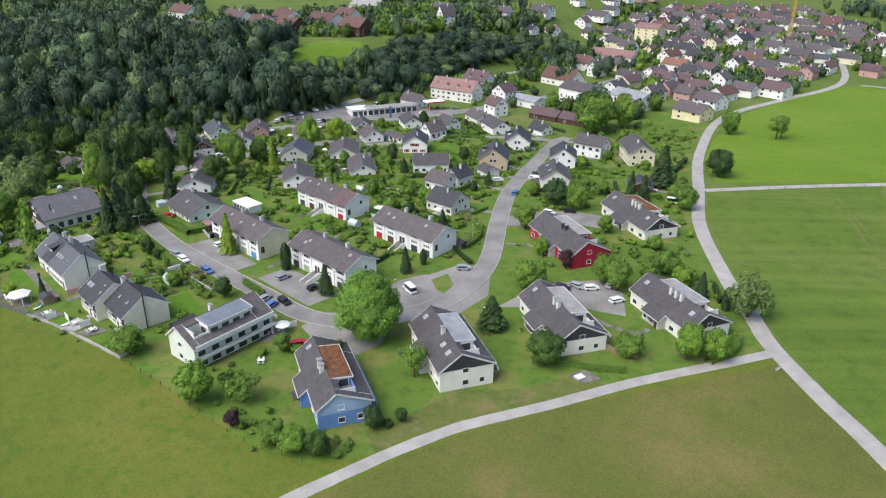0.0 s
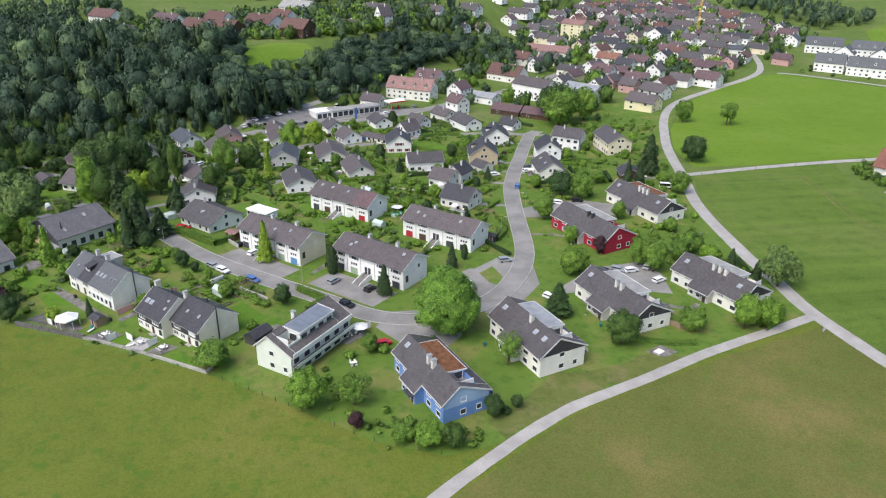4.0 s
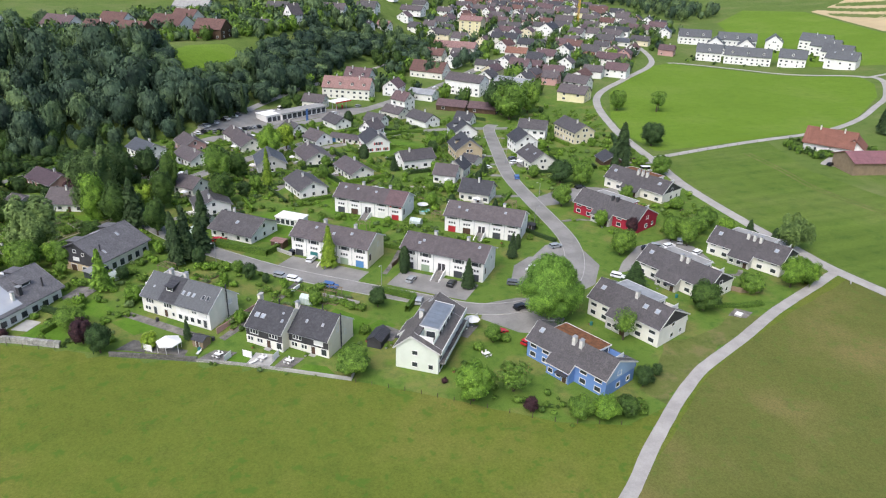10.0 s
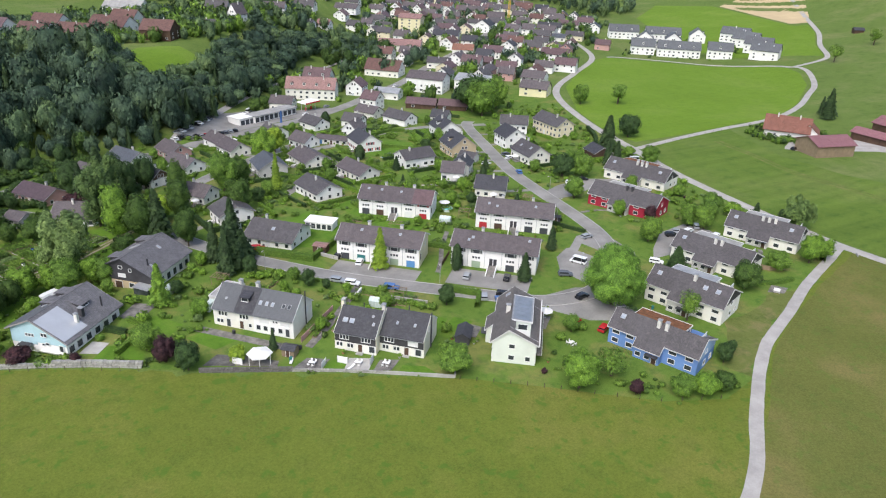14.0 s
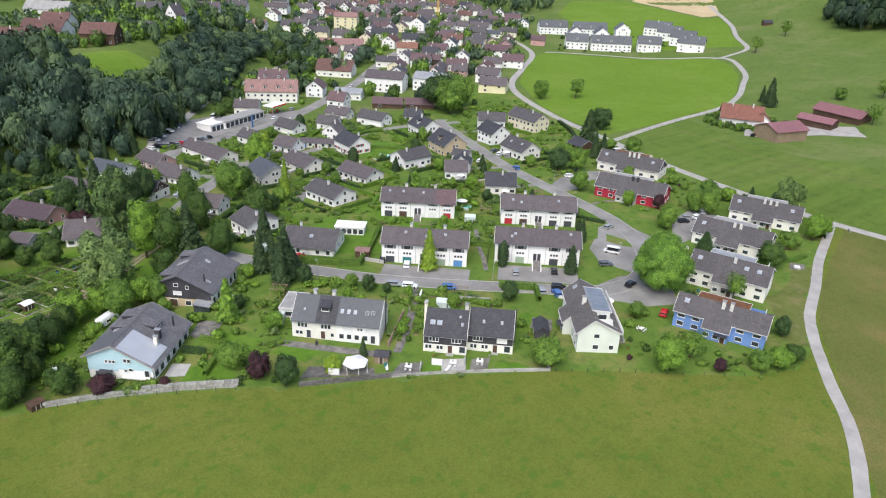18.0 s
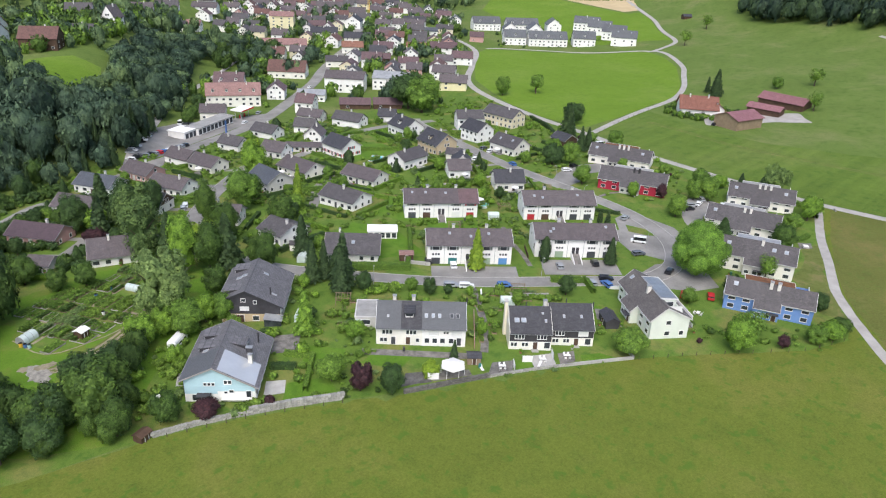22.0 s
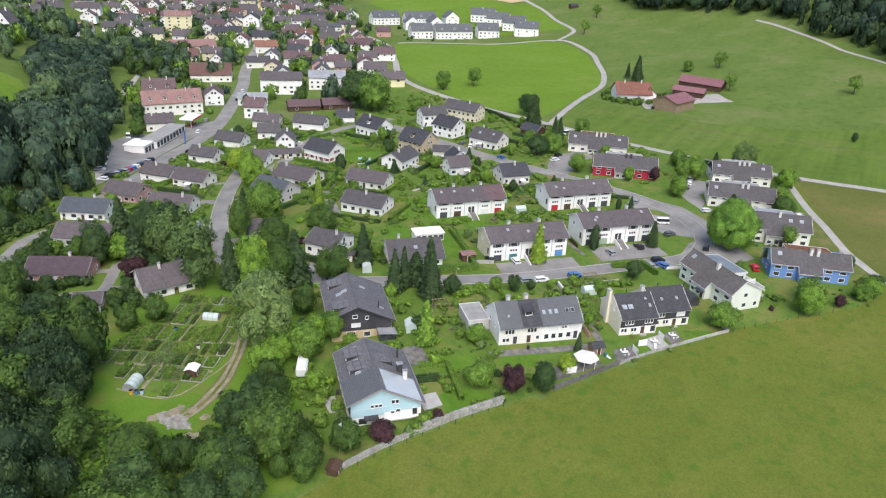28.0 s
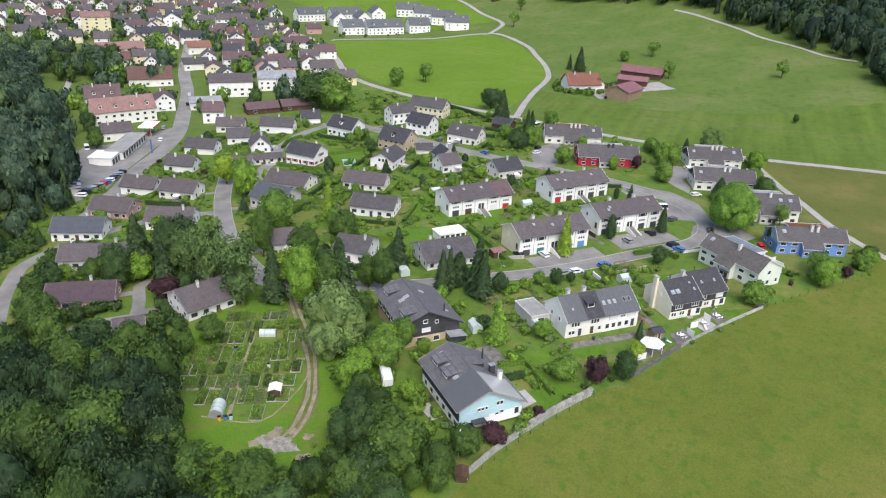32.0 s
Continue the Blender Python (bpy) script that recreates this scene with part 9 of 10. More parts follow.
# ---- allotments ----
def allotment():
    rng = np.random.default_rng(21)
    r2 = random.Random(22)
    poly = [(-165.5, 249.8), (-169, 237.5), (-166.2, 227.2), (-157.5, 225.8), (-149.0, 227.4), (-128.1, 241.7), (-133.0, 258.0), (-144.8, 254.6), (-156.3, 253.7)]
    area("allotment_ground", "trodden pale paths between vegetable beds", "ground", poly, M["lawn"], 0.085)
    ca, sa = math.cos(radians(26.5)), math.sin(radians(26.5))
    u = -22.0
    while u < 24:
        deep = r2.choice((4.4, 5.2, 6.4, 7.2))
        v = -17.0
        while v < 19:
            d = r2.choice((1.2, 1.5, 1.9, 2.4))
            x, y = -149 + (u + deep / 2) * ca - (v + d / 2) * sa, 240 + (u + deep / 2) * sa + (v + d / 2) * ca
            v += d + r2.choice((0.3, 0.35, 0.4, 0.9))
            if not inside(x, y, poly) or not inside(x - 1.5 * ca, y - 1.5 * sa, poly) or (x + 167.5) ** 2 + (y - 235.5) ** 2 < 6 or (x + 138.8) ** 2 + (y - 243.5) ** 2 < 6:
                continue
            w = deep * r2.uniform(0.82, 0.97)
            b = thing("vegetable_bed", "vegetable bed with rows of leafy plants", "garden bed", x, y, ground_z(x, y) + 0.05, 26.5 + r2.uniform(-1.5, 1.5), "allotment beds")
            part("soil", bevelled(boxed(-w / 2, w / 2, -d / 2, d / 2, 0, 0.15), 0.05), M["soil"], b)
            if r2.random() < 0.3:
                bm = bmesh.new()
                for e in ((-w / 2 - 0.1, w / 2 + 0.1, -d / 2 - 0.12, -d / 2 - 0.01), (-w / 2 - 0.1, w / 2 + 0.1, d / 2 + 0.01, d / 2 + 0.12), (-w / 2 - 0.12, -w / 2 - 0.01, -d / 2, d / 2), (w / 2 + 0.01, w / 2 + 0.12, -d / 2, d / 2)):
                    box(bm, *e, 0, 0.24)
                part("edging", bm, M[r2.choice(("kerb", "barge", "barge"))], b, "weathered bed edging")
            n = int(w * d * r2.choice((40, 80, 100, 120, 120)))
            rows = max(2, int(d / 0.42))
            px = rng.uniform(-w / 2, w / 2, n)
            py = (rng.integers(0, rows, n) + 0.5) / rows * d - d / 2 + rng.normal(0, 0.07, n)
            hh = r2.choice((0.2, 0.35, 0.5, 1.0))
            pts = np.stack([px, py, 0.16 + rng.uniform(0, hh, n)], 1)
            nr = np.stack([rng.normal(0, 0.5, n), rng.normal(0, 0.5, n), np.ones(n)], 1)
            tagged(part("vegetable_planting", spray_mesh("vegetable_planting", sprays(pts, nr, rng.uniform(0.1, 0.24, n), rng), M[r2.choice(("leaf", "leaf", "leaf_mid", "leaf_fresh", "leaf_fresh", "leaf_silver"))]), None, b), kind="stuff")
        u += deep + 0.5


allotment()


def tunnel(x, y, rot, L=4.0, r=1.3):
    t = thing("polytunnel", "small pale green plastic greenhouse tunnel", "greenhouse", x, y, ground_z(x, y) + 0.1, rot)
    yz = [(-r, 0)] + [(-r * math.cos(math.pi * k / 10), 0.5 + r * math.sin(math.pi * k / 10)) for k in range(11)] + [(r, 0)]
    part("sheeting", prism_x(bmesh.new(), yz[::-1], -L / 2, L / 2), M["plastic"], t)
    for k in range(4):
        part("hoop", prism_x(bmesh.new(), [(q[0] * 1.03, q[1] * 1.02) for q in yz[::-1]], -L / 2 + L * k / 3 - 0.04, -L / 2 + L * k / 3 + 0.04), M["metal"], t)


street("allotment_path", "trodden pale path between the beds", [(-167.5, 232.8), (-153.6, 239.8), (-139.3, 247.0)], 0.8, M["dirt"], 0.12)
street("allotment_path", "trodden pale path between the beds", [(-154.1, 252.9), (-149.0, 241.2), (-144.2, 229.9)], 0.8, M["dirt"], 0.12)
street("allotment_path", "trodden pale path between the beds", [(-163.9, 246.2), (-159.5, 236.0), (-155.1, 225.8)], 0.8, M["dirt"], 0.12)
_edge = [(-166.5, 250.2), (-170, 237.5), (-167.0, 226.2), (-157.5, 224.8), (-148.6, 226.4), (-139, 232.8)]
street("allotment_path", "trodden pale path along the allotment edge", _edge[1:], 0.32, M["dirt"], 0.11)
for _x, _y, _m in ((-169.0, 232.4, "car_blue"), (-169.6, 233.4, "yellow_steel"), (-168.4, 231.6, "skyblue"), (-147.5, 246.0, "car_blue"), (-150.2, 235.4, "canvas"), (-143.0, 247.6, "garage_green")):
    _t = thing("water_butt", "plastic water butt among the vegetable beds", "barrel", _x, _y, ground_z(_x, _y) + 0.08, 0, "allotment water butts")
    part("barrel", tube(bmesh.new(), (0, 0, 0), (0, 0, 0.95), 0.36, 0.4, 14), M[_m], _t)
    part("lid", tube(bmesh.new(), (0, 0, 0.95), (0, 0, 1.0), 0.42, 0.36, 14), M["rubber"], _t)
tunnel(-167.5, 235.5, 26)
tunnel(-138.8, 243.5, -64, 3.8, 1.0)


def hut(name, label, x, y, rot, L, W, e, r, wall, roof):
    t = thing(name, label, "shed", x, y, ground_z(x, y), rot)
    FOOT.append((x, y, rot, L, W / 2, W / 2))
    body(t, L, W / 2, W / 2, r, e, e, wall, z0=-0.1)
    for side in (-1, 1):
        k = (r - e) / (W / 2)
        yo = side * (W / 2 + 0.25)
        bm = prism_x(bmesh.new(), [(0, r), (yo, e - 0.25 * k), (yo, e - 0.25 * k + 0.1), (0, r + 0.1)], -L / 2 - 0.2, L / 2 + 0.2)
        bmesh.ops.recalc_face_normals(bm, faces=list(bm.faces))
        part("roof_slope", bm, M[roof], t)
    door(t, 0, -W / 2, 0.02, 0, 0.8, min(1.9, e - 0.1))
    return t


hut("garden_shed", "brown allotment shed with white sheet roof", -158.2, 228.2, 26, 2.4, 2.2, 2.0, 2.4, "brown_wood", "white")
hut("garden_shed", "black timber garden shed with dark roof", -61.4, 147.0, -130, 5.6, 3.4, 2.1, 3.1, "slate_boards", "roof_dark")
hut("garden_shed", "small timber shed with dark roof", -100.1, 158.8, -44, 3.0, 2.6, 1.9, 2.5, "tan_wood", "roof_dark")
hut("garden_shed", "small brown shed at the wall's end", -165.0, 184.6, 20, 2.6, 2.0, 1.4, 1.8, "brown_wood", "brown_wood")
hut("carport", "timber shelter beside the terraced house", -73.6, 208.0, -42, 4.0, 3.0, 2.2, 2.5, "brown_wood", "roof_pink")
hut("garden_shed", "grey garden shed beside the road", 5.6, 196.6, -45, 2.6, 2.2, 2.0, 2.5, "slate_boards", "roof_dark")
hut("garden_shed", "white garden shed among vegetable rows", -92.0, 236.0, -42, 4.0, 3.0, 2.1, 2.8, "white", "roof_grey")
hut("garden_shed", "timber shed behind the house", -104.0, 187.5, -44, 3.4, 2.4, 2.0, 2.5, "tan_wood", "flatroof")
_t = thing("shelter", "white flat-roofed garden house with large windows", "shelter", -66.4, 226.2, ground_z(-66, 226), -42)
part("canopy", bevelled(boxed(-4.8, 4.8, -2.8, 2.8, 2.5, 2.8), 0.04), M["white"], _t)
part("wall", boxed(-4.5, 4.5, -2.5, 2.5, -0.2, 2.5), M["white"], _t)
for _i in range(5):
    window(_t, -3.6 + _i * 1.8, -2.5, 0.5, 0, 1.3, 1.6)


def gazebo(x, y, rot, r=2.6):
    t = thing("gazebo", "white hexagonal garden gazebo with open sides", "gazebo", x, y, ground_z(x, y) + 0.1, rot)
    bm = bmesh.new()
    bmesh.ops.create_cone(bm, cap_ends=True, segments=6, radius1=r * 1.08, radius2=0.25, depth=0.75, matrix=Matrix.Translation((0, 0, 2.75)))
    part("canopy", bm, M["canvas"], t)
    bm = bmesh.new()
    bmesh.ops.create_cone(bm, cap_ends=True, segments=6, radius1=r * 1.1, radius2=r * 1.1, depth=0.25, matrix=Matrix.Translation((0, 0, 2.28)))
    part("valance", bm, M["canvas"], t)
    for i in range(6):
        a = radians(60 * i)
        part("post", tube(bmesh.new(), (r * math.cos(a), r * math.sin(a), 0), (r * math.cos(a), r * math.sin(a), 2.3), 0.06, 0.06, 6), M["canvas"], t)


gazebo(-107.0, 158.9, 12)
parasol(-37.8, 146.2, 2.0, 2.4)
parasol(-21.6, 224.6, 2.0, 2.2)
parasol(-52.0, 300.5, 1.3, 2.3)


patio("pale paved patio below the slate-roofed house", [(-89.0, 151.4), (-84.0, 148.6), (-87.0, 145.2), (-92.0, 147.4)], "kerb")
patio("grey paved patio below the slate-roofed house", [(-83.1, 147.6), (-79.1, 145.7), (-82.6, 142.9), (-86.2, 144.6)])
patio("dark paved patio in the wall's corner", [(-97.4, 155.6), (-92.9, 152.8), (-97.4, 149.8), (-101.6, 153.2)], "slatestone")
patio("grey path along the front of the white house", [(-117.2, 177.6), (-115.6, 179.2), (-98.6, 161.6), (-100.2, 160.0)])
patio("grey stone rockery above the meadow wall", [(-118.6, 163.2), (-114.6, 166.0), (-111.0, 163.6), (-112.4, 159.8), (-115.2, 161.6)], "slatestone")
patio("gravelled terrace round the gazebo", [(-112.2, 160.0), (-109.4, 162.6), (-103.2, 157.4), (-104.2, 155.6)])
patio("pale paved patio beside the sky-blue house", [(-138.2, 184.1), (-134.9, 181.6), (-137.7, 178.2), (-141.4, 180.3)], "kerb")
patio("grey paved court behind the sky-blue house", [(-127.0, 196.8), (-122.3, 193.4), (-127.2, 188.0), (-131.8, 191.6)])
patio("pale paved strip beside the sky-blue house", [(-149.9, 199.6), (-147.6, 198.4), (-150.6, 194.0), (-152.6, 195.6)], "kerb")
patio("pale paved yard beside the pale green house", [(-46.0, 147.2), (-40.6, 150.6), (-36.0, 146.0), (-41.0, 141.6)])
patio("gravel patch with a small basin", [(27.0, 129.6), (31.6, 132.0), (34.4, 128.6), (30.4, 126.8)])
patio("paved yard beside the shed", [(-62.0, 150.0), (-57.5, 153.6), (-54.6, 149.6), (-58.6, 146.0)])
street("foot_path", "paved footpath between the gardens", [(-95.6, 159.4), (-91, 163.2), (-85.4, 168.4), (-79, 175.6), (-72.6, 183)], 1.9, M["paving"], 0.11)
street("foot_path", "paved path to the house door", [(21.0, 156.6), (22.0, 150.0), (24.5, 145.0)], 1.4, M["paving"], 0.11)
street("foot_path", "paved path across the lawn", [(36.0, 157.0), (41.0, 151.0), (46.6, 147.6), (50.0, 150.0)], 1.4, M["paving"], 0.11)
street("foot_path", "paved path to the red house", [(19.0, 199.6), (25.6, 199.0), (29.6, 196.6)], 1.4, M["paving"], 0.11)
street("foot_path", "paved path between terraced houses", [(-49.4, 180.6), (-44.6, 187.0), (-40.0, 194.6), (-32.0, 205.0)], 1.4, M["paving"], 0.11)


def pool(x, y, rot, L, W):
    t = thing("swimming_pool", "turquoise garden swimming pool with pale edge", "pool", x, y, ground_z(x, y) + 0.08, rot)
    for a in ((-L / 2 - 0.5, L / 2 + 0.5, -W / 2 - 0.5, -W / 2), (-L / 2 - 0.5, L / 2 + 0.5, W / 2, W / 2 + 0.5), (-L / 2 - 0.5, -L / 2, -W / 2, W / 2), (L / 2, L / 2 + 0.5, -W / 2, W / 2)):
        part("edge", boxed(*a, -0.1, 0.16), M["kerb"], t)
    part("water", boxed(-L / 2, L / 2, -W / 2, W / 2, -0.1, 0.08), M["water"], t)


pool(-8.3, 293.8, 35, 8.0, 4.4)
_t = thing("round_pool", "round turquoise garden pool", "pool", -22.2, 221.6, ground_z(-22, 221) + 0.05, 0)
part("rim", tube(bmesh.new(), (0, 0, 0), (0, 0, 0.9), 1.9, 1.9, 20), M["plastic"], _t)
part("water", tube(bmesh.new(), (0, 0, 0.85), (0, 0, 0.93), 1.75, 1.75, 20), M["water"], _t)


table_set(-88.2, 148.2, -44)
table_set(-82.8, 145.2, -44)
table_set(-97.2, 152.8, -44)
table_set(-40.6, 145.6, 20)
table_set(-39.9, 133.2, 10)


def lamp_post(x, y, rot):
    t = thing("street_lamp", "grey street lamp with a short arm", "street lamp", x, y, ground_z(x, y), rot, "street lamps")
    part("pole", tube(bmesh.new(), (0, 0, 0), (0, 0, 6.0), 0.08, 0.05, 8), M["metal"], t)
    part("arm", tube(bmesh.new(), (0, 0, 5.9), (1.2, 0, 6.2), 0.04, 0.03, 6), M["metal"], t)
    part("lamp_head", bevelled(boxed(0.9, 1.6, -0.14, 0.14, 6.12, 6.26), 0.03), M["greytrim"], t)


for _x, _y, _a in ((-11.5, 163.6, -120), (-52.0, 174.8, -130), (-92.6, 201.0, -130), (22.6, 222, 180), (-105.0, 262.0, 0), (9.0, 200.5, 0), (32.0, 268.0, 160)):
    lamp_post(_x, _y, _a)

# crane over the village
_t = thing("tower_crane", "yellow tower crane over the village roofs", "crane", 301, 649, ground_z(301, 649), 30)
for _x in (-0.7, 0.7):
    for _y in (-0.7, 0.7):
        part("mast_leg", tube(bmesh.new(), (_x, _y, 0), (_x, _y, 34), 0.16, 0.16, 6), M["yellow_steel"], _t)
for _k in range(11):
    part("brace", tube(bmesh.new(), (-0.7, -0.7 if _k % 2 else 0.7, 3.0 * _k), (0.7, -0.7 if _k % 2 else 0.7, 3.0 * _k + 3), 0.1, 0.1, 5), M["yellow_steel"], _t)
part("jib", prism_x(bmesh.new(), [(-0.5, 34), (0.5, 34), (0, 35)], -9, 26), M["yellow_steel"], _t)

# flagpole, bench, boulder
_t = thing("flagpole", "white flagpole with a pale flag in the garden", "flagpole", -160.4, 187.0, ground_z(-160, 187), 0)
part("pole", tube(bmesh.new(), (0, 0, 0), (0, 0, 6.5), 0.05, 0.03, 8), M["trim"], _t)
part("flag", boxed(0.03, 0.75, -0.02, 0.02, 5.0, 6.3), M["canvas"], _t)
_t = thing("bench", "weathered timber bench at the track junction", "bench", 74.4, 133.0, ground_z(74, 133), 40)
part("seat", bevelled(boxed(-0.9, 0.9, -0.22, 0.22, 0.42, 0.48), 0.015), M["kerb"], _t)
part("backrest", bevelled(boxed(-0.9, 0.9, 0.22, 0.28, 0.5, 0.95), 0.015), M["kerb"], _t)
for _x in (-0.7, 0.7):
    part("leg", boxed(_x - 0.06, _x + 0.06, -0.2, 0.2, 0, 0.42), M["kerb"], _t)
bm = bmesh.new()
bmesh.ops.create_icosphere(bm, subdivisions=3, radius=1)
for v in bm.verts:
    v.co = v.co * (1 + 0.3 * noise.noise(v.co * 1.6)) * 1.2
    v.co.z *= 0.8
tagged(part("boulder", bm, M["stone"], None, m=pose(-188.5, 226.0, ground_z(-188, 226) + 0.5)), "large pale weathered boulder in the grass", "boulder")
for _x, _y in ((29.8, 128.8),):
    _t = thing("garden_basin", "white square cover over a garden basin", "basin", _x, _y, ground_z(_x, _y) + 0.1, 30)
    part("rim", bevelled(boxed(-1.1, 1.1, -0.9, 0.9, 0, 0.5), 0.06), M["kerb"], _t)
    part("cover", bevelled(boxed(-1.0, 1.0, -0.8, 0.8, 0.5, 0.58), 0.03), M["canvas"], _t)
tree("purple", -142.4, 176.6, 2.6, 1.4)


# ---- small things of the gardens ----
def raised_bed(x, y, rot, w, d, rng):
    b = thing("raised_bed", "timber-edged garden bed with mixed leafy plants", "garden bed", x, y, ground_z(x, y) + 0.05, rot, "garden beds")
    bm = bmesh.new()
    for q in ((-w / 2, w / 2, -d / 2, -d / 2 + 0.1), (-w / 2, w / 2, d / 2 - 0.1, d / 2), (-w / 2, -w / 2 + 0.1, -d / 2 + 0.1, d / 2 - 0.1), (w / 2 - 0.1, w / 2, -d / 2 + 0.1, d / 2 - 0.1)):
        box(bm, *q, -0.1, 0.3)
    part("edging", bm, M["tan_wood"], b)
    part("soil", boxed(-w / 2 + 0.1, w / 2 - 0.1, -d / 2 + 0.1, d / 2 - 0.1, -0.1, 0.22), M["soil"], b)
    n = int(w * d * 40)
    g = np.random.default_rng(int(abs(x * 91 + y * 17)))
    pts = np.stack([g.uniform(-w / 2, w / 2, n), g.uniform(-d / 2, d / 2, n), 0.25 + g.uniform(0, rng.choice((0.25, 0.5, 0.9)), n)], 1)
    nr = np.stack([g.normal(0, 0.5, n), g.normal(0, 0.5, n), np.ones(n)], 1)
    tagged(part("planting", spray_mesh("planting", sprays(pts, nr, g.uniform(0.1, 0.22, n), g), M[rng.choice(("leaf", "leaf_bright", "leaf_fresh", "leaf_silver"))]), None, b), kind="stuff")


def planter(x, y, rng):
    p = thing("planter", rng.choice(("terracotta pot with a leafy plant", "grey stone pot with a leafy plant")), "plant pot", x, y, ground_z(x, y) + 0.08, rng.uniform(0, 360), "patio planters")
    tone = "pot" if "terracotta" in p["label"] else "kerb"
    part("pot", shared(("pot", tone), lambda: tube(bmesh.new(), (0, 0, 0), (0, 0, 0.5), 0.24, 0.34, 12), M[tone]), None, p)
    part("plant", crown_mesh("shrub", rng.choice(("leaf_bright", "leaf", "leaf_fresh")), 0.9, 0.55, 760, 0.115, 0), None, p, m=pose(0, 0, 0.42) @ Matrix.Diagonal((0.55, 0.55, 0.5, 1)))


def greenhouse(x, y, rot):
    g = thing("greenhouse", "small glazed garden greenhouse with pale frame", "greenhouse", x, y, ground_z(x, y) + 0.05, rot)
    L, W, e, r = 3.6, 2.4, 1.7, 2.5
    part("glazing", prism_x(bmesh.new(), [(-W / 2, 0), (W / 2, 0), (W / 2, e), (0, r), (-W / 2, e)], -L / 2, L / 2), M["plastic"], g)
    for k in range(5):
        xx = -L / 2 + L * k / 4
        for sy in (-1, 1):
            part("rib", tube(bmesh.new(), (xx, sy * (W / 2 + 0.02), 0), (xx, sy * (W / 2 + 0.02), e), 0.03, 0.03, 5), M["trim"], g)
            part("rafter", tube(bmesh.new(), (xx, sy * (W / 2 + 0.02), e), (xx, 0, r + 0.02), 0.03, 0.03, 5), M["trim"], g)


def pergola(x, y, rot, L=3.6, W=2.8):
    g = thing("pergola", "open timber garden pergola over a seat", "pergola", x, y, ground_z(x, y) + 0.05, rot)
    for sx in (-1, 1):
        for sy in (-1, 1):
            part("post", boxed(sx * L / 2 - 0.06, sx * L / 2 + 0.06, sy * W / 2 - 0.06, sy * W / 2 + 0.06, -0.1, 2.3), M["tan_wood"], g)
    for sy in (-1, 1):
        part("beam", boxed(-L / 2 - 0.3, L / 2 + 0.3, sy * W / 2 - 0.05, sy * W / 2 + 0.05, 2.3, 2.45), M["tan_wood"], g)
    for k in range(6):
        xx = -L / 2 + L * k / 5
        part("slat", boxed(xx - 0.04, xx + 0.04, -W / 2 - 0.3, W / 2 + 0.3, 2.45, 2.55), M["tan_wood"], g)


def screen(x, y, rot, w=2.4, h=1.7, mat="white"):
    s = thing("privacy_screen", "low white privacy screen beside a patio", "screen", x, y, ground_z(x, y) + 0.05, rot, "privacy screens")
    part("panel", bevelled(boxed(-w / 2, w / 2, -0.04, 0.04, 0, h), 0.02), M[mat], s)
    for sx in (-1, 1):
        part("post", boxed(sx * w / 2 - 0.06, sx * w / 2 + 0.06, -0.06, 0.06, -0.1, h + 0.08), M["greytrim"], s)


def lounger(x, y, rot):
    s = thing("sun_lounger", "white garden sun lounger on a patio", "lounger", x, y, ground_z(x, y) + 0.14, rot, "patio furniture")
    part("frame", boxed(-0.95, 0.95, -0.32, 0.32, 0.22, 0.28), M["greytrim"], s)
    part("mattress", bevelled(boxed(-0.95, 0.4, -0.3, 0.3, 0.28, 0.36), 0.03), M["canvas"], s)
    part("backrest", prism_x(bmesh.new(), [(-0.3, 0.0), (0.3, 0.0), (0.3, 0.08), (-0.3, 0.08)], 0, 0.7), M["canvas"], s, m=pose(0.4, 0, 0.28, 0, -35, 0))


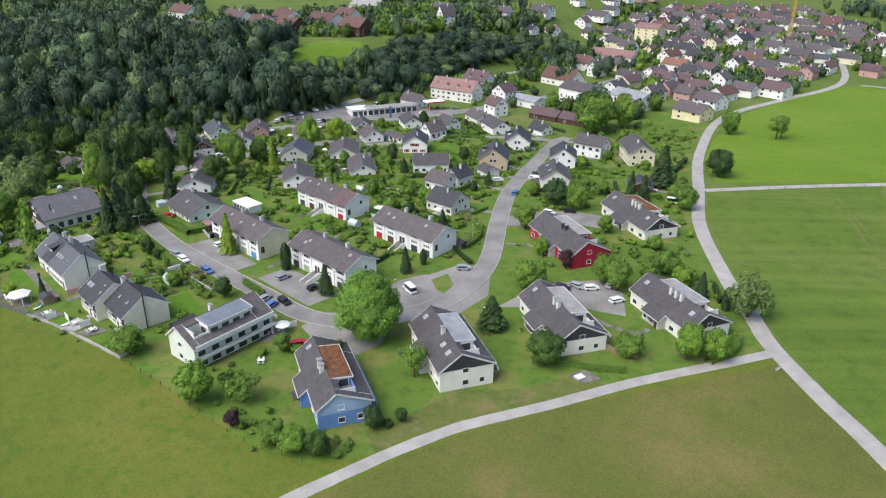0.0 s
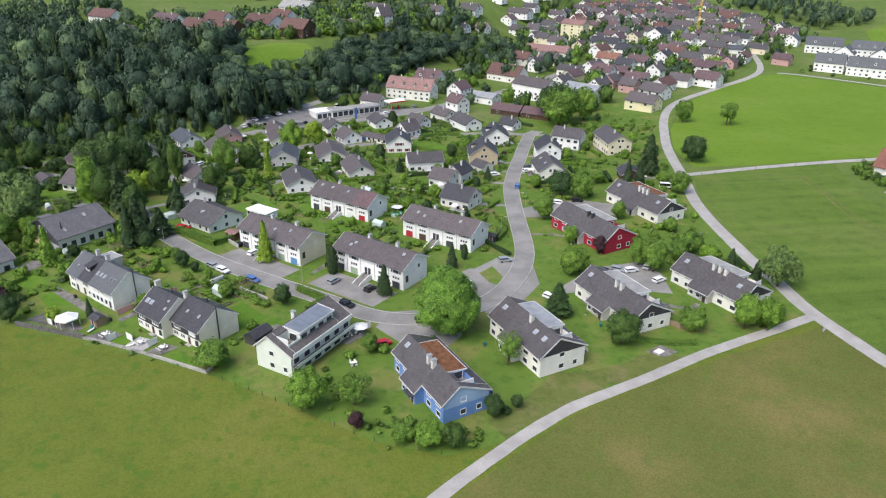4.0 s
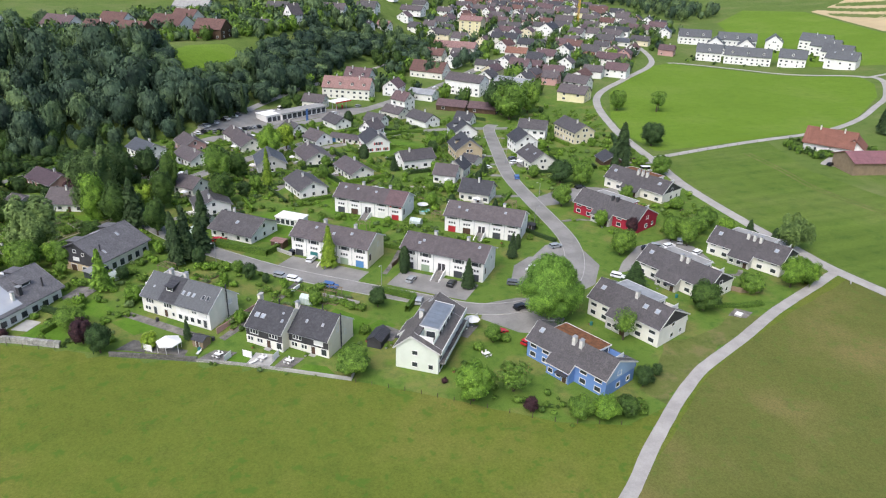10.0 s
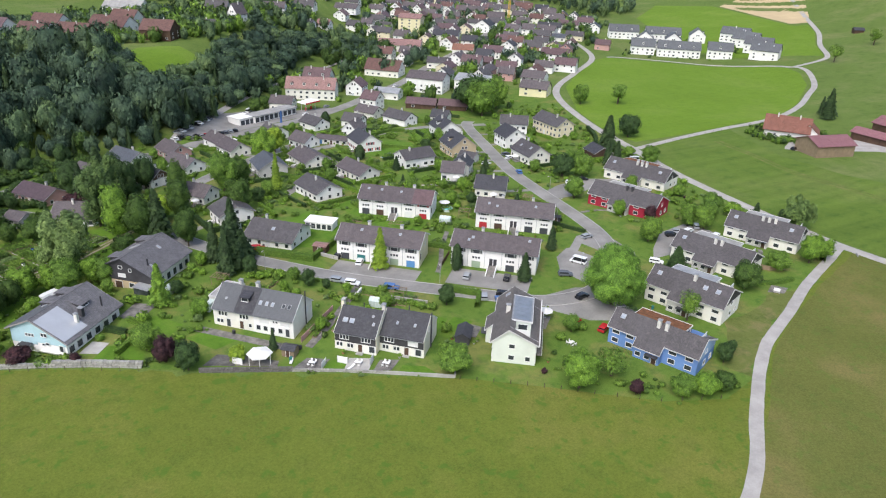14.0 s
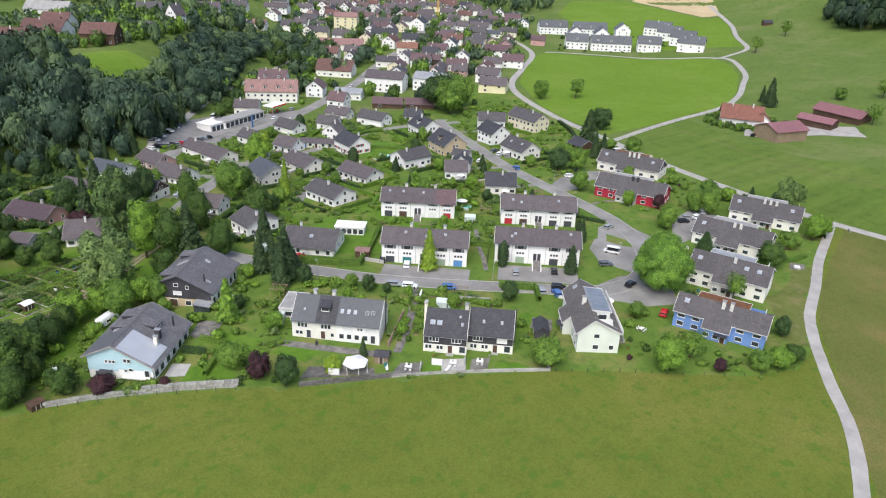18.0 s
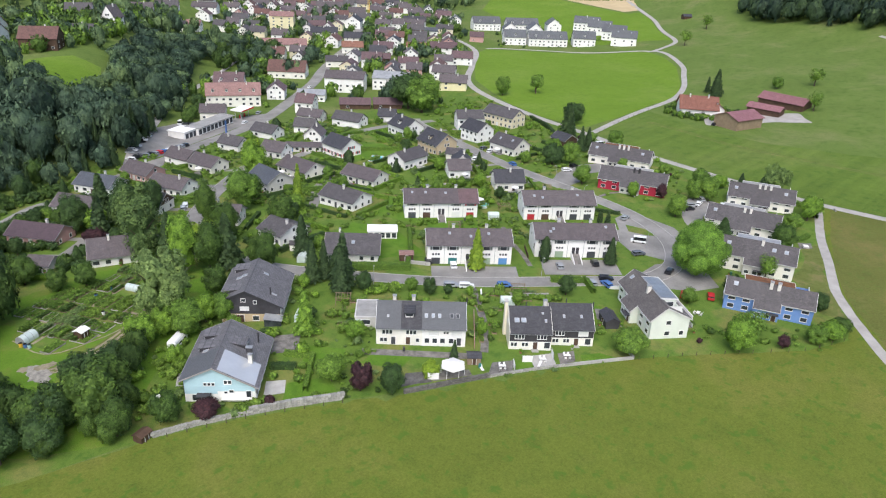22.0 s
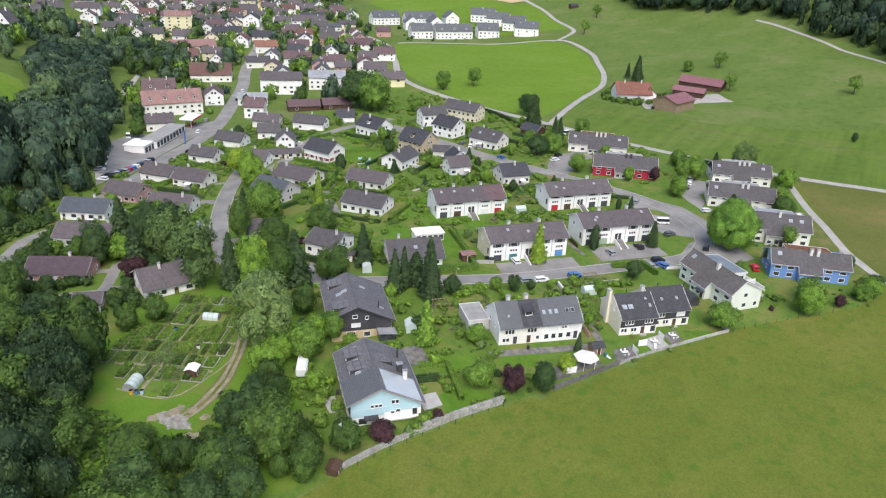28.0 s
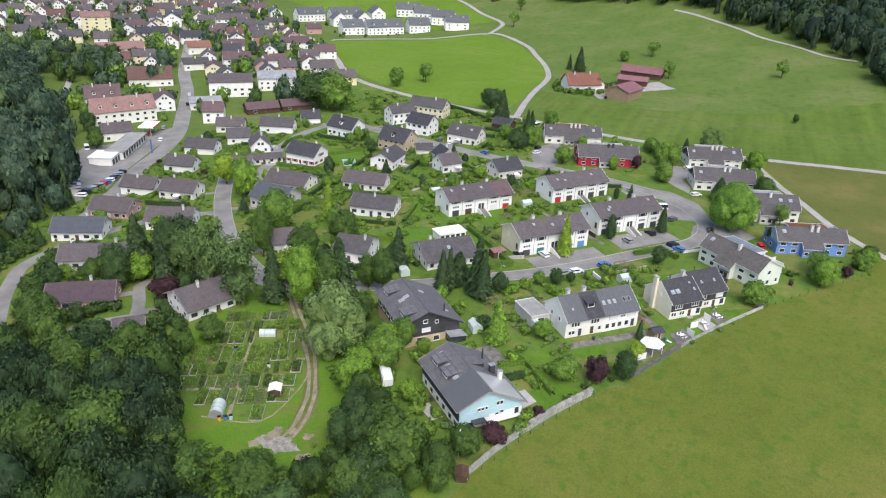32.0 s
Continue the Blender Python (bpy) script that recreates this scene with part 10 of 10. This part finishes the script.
def wheelie_bin(x, y, rot, mat):
    s = thing("waste_bin", "plastic wheeled waste bin beside a house", "bin", x, y, ground_z(x, y) + 0.06, rot, "waste bins")
    part("body", bevelled(boxed(-0.28, 0.28, -0.3, 0.3, 0.05, 0.95), 0.04), M[mat], s)
    part("lid", bevelled(boxed(-0.3, 0.3, -0.33, 0.33, 0.95, 1.03), 0.02), M[mat], s)


def clutter():
    rng = random.Random(64)
    beds = 0
    zones = [[(-98, 158), (-92, 164), (-74, 182), (-62, 170), (-66, 158), (-84, 160)], [(-116, 190), (-104, 178), (-92, 188), (-98, 206), (-108, 204)], INNER, INNER, INNER, WEST]
    for z, tries in zip(zones, (60, 50, 120, 120, 120, 80)):
        xs, ys = [q[0] for q in z], [q[1] for q in z]
        for _ in range(tries):
            x, y = rng.uniform(min(xs), max(xs)), rng.uniform(min(ys), max(ys))
            if beds < 55 and inside(x, y, z) and y < 330 and free_spot(x, y, 1.5):
                raised_bed(x, y, rng.choice((-44, 46)), rng.uniform(2.2, 4.2), rng.uniform(1.0, 1.6), rng)
                TREES.append((x, y, 2.4))
                beds += 1
    for x, y, a, L, wl, wr in list(FOOT):
        if y > 350 or x > 100 or x < -152:
            continue
        ca, sa = math.cos(radians(a)), math.sin(radians(a))
        for _ in range(3):
            u, side = rng.uniform(-L / 2, L / 2), rng.choice((-1, 1))
            v = -wl - 1.0 if side < 0 else wr + 1.0
            if rng.random() < 0.62:
                planter(x + u * ca - v * sa, y + u * sa + v * ca, rng)
            elif rng.random() < 0.4:
                wheelie_bin(x + u * ca - v * sa, y + u * sa + v * ca, a, rng.choice(("garage_dark", "garage_green", "slate_boards")))
    for q in ((-73.0, 170.6, -44), (-96.0, 228.0, 40), (-28.6, 212.0, -42), (-118.0, 199.0, 40), (-30.4, 246.0, -40)):
        greenhouse(*q)
    for q in ((-105.6, 198.0, -44), (-66.0, 172.4, -44), (-20.0, 214.0, -42), (8.0, 216.0, 40), (-46.0, 214.0, -40)):
        pergola(*q)
    for q in ((-91.0, 150.4, -44), (-85.2, 147.6, 46), (-95.2, 151.0, 46), (-111.6, 160.4, -44), (-36.0, 148.6, 30)):
        screen(*q)
    for q in ((-90.2, 147.6, 20), (-101.0, 155.6, 60), (-38.6, 147.0, 70)):
        lounger(*q)


clutter()
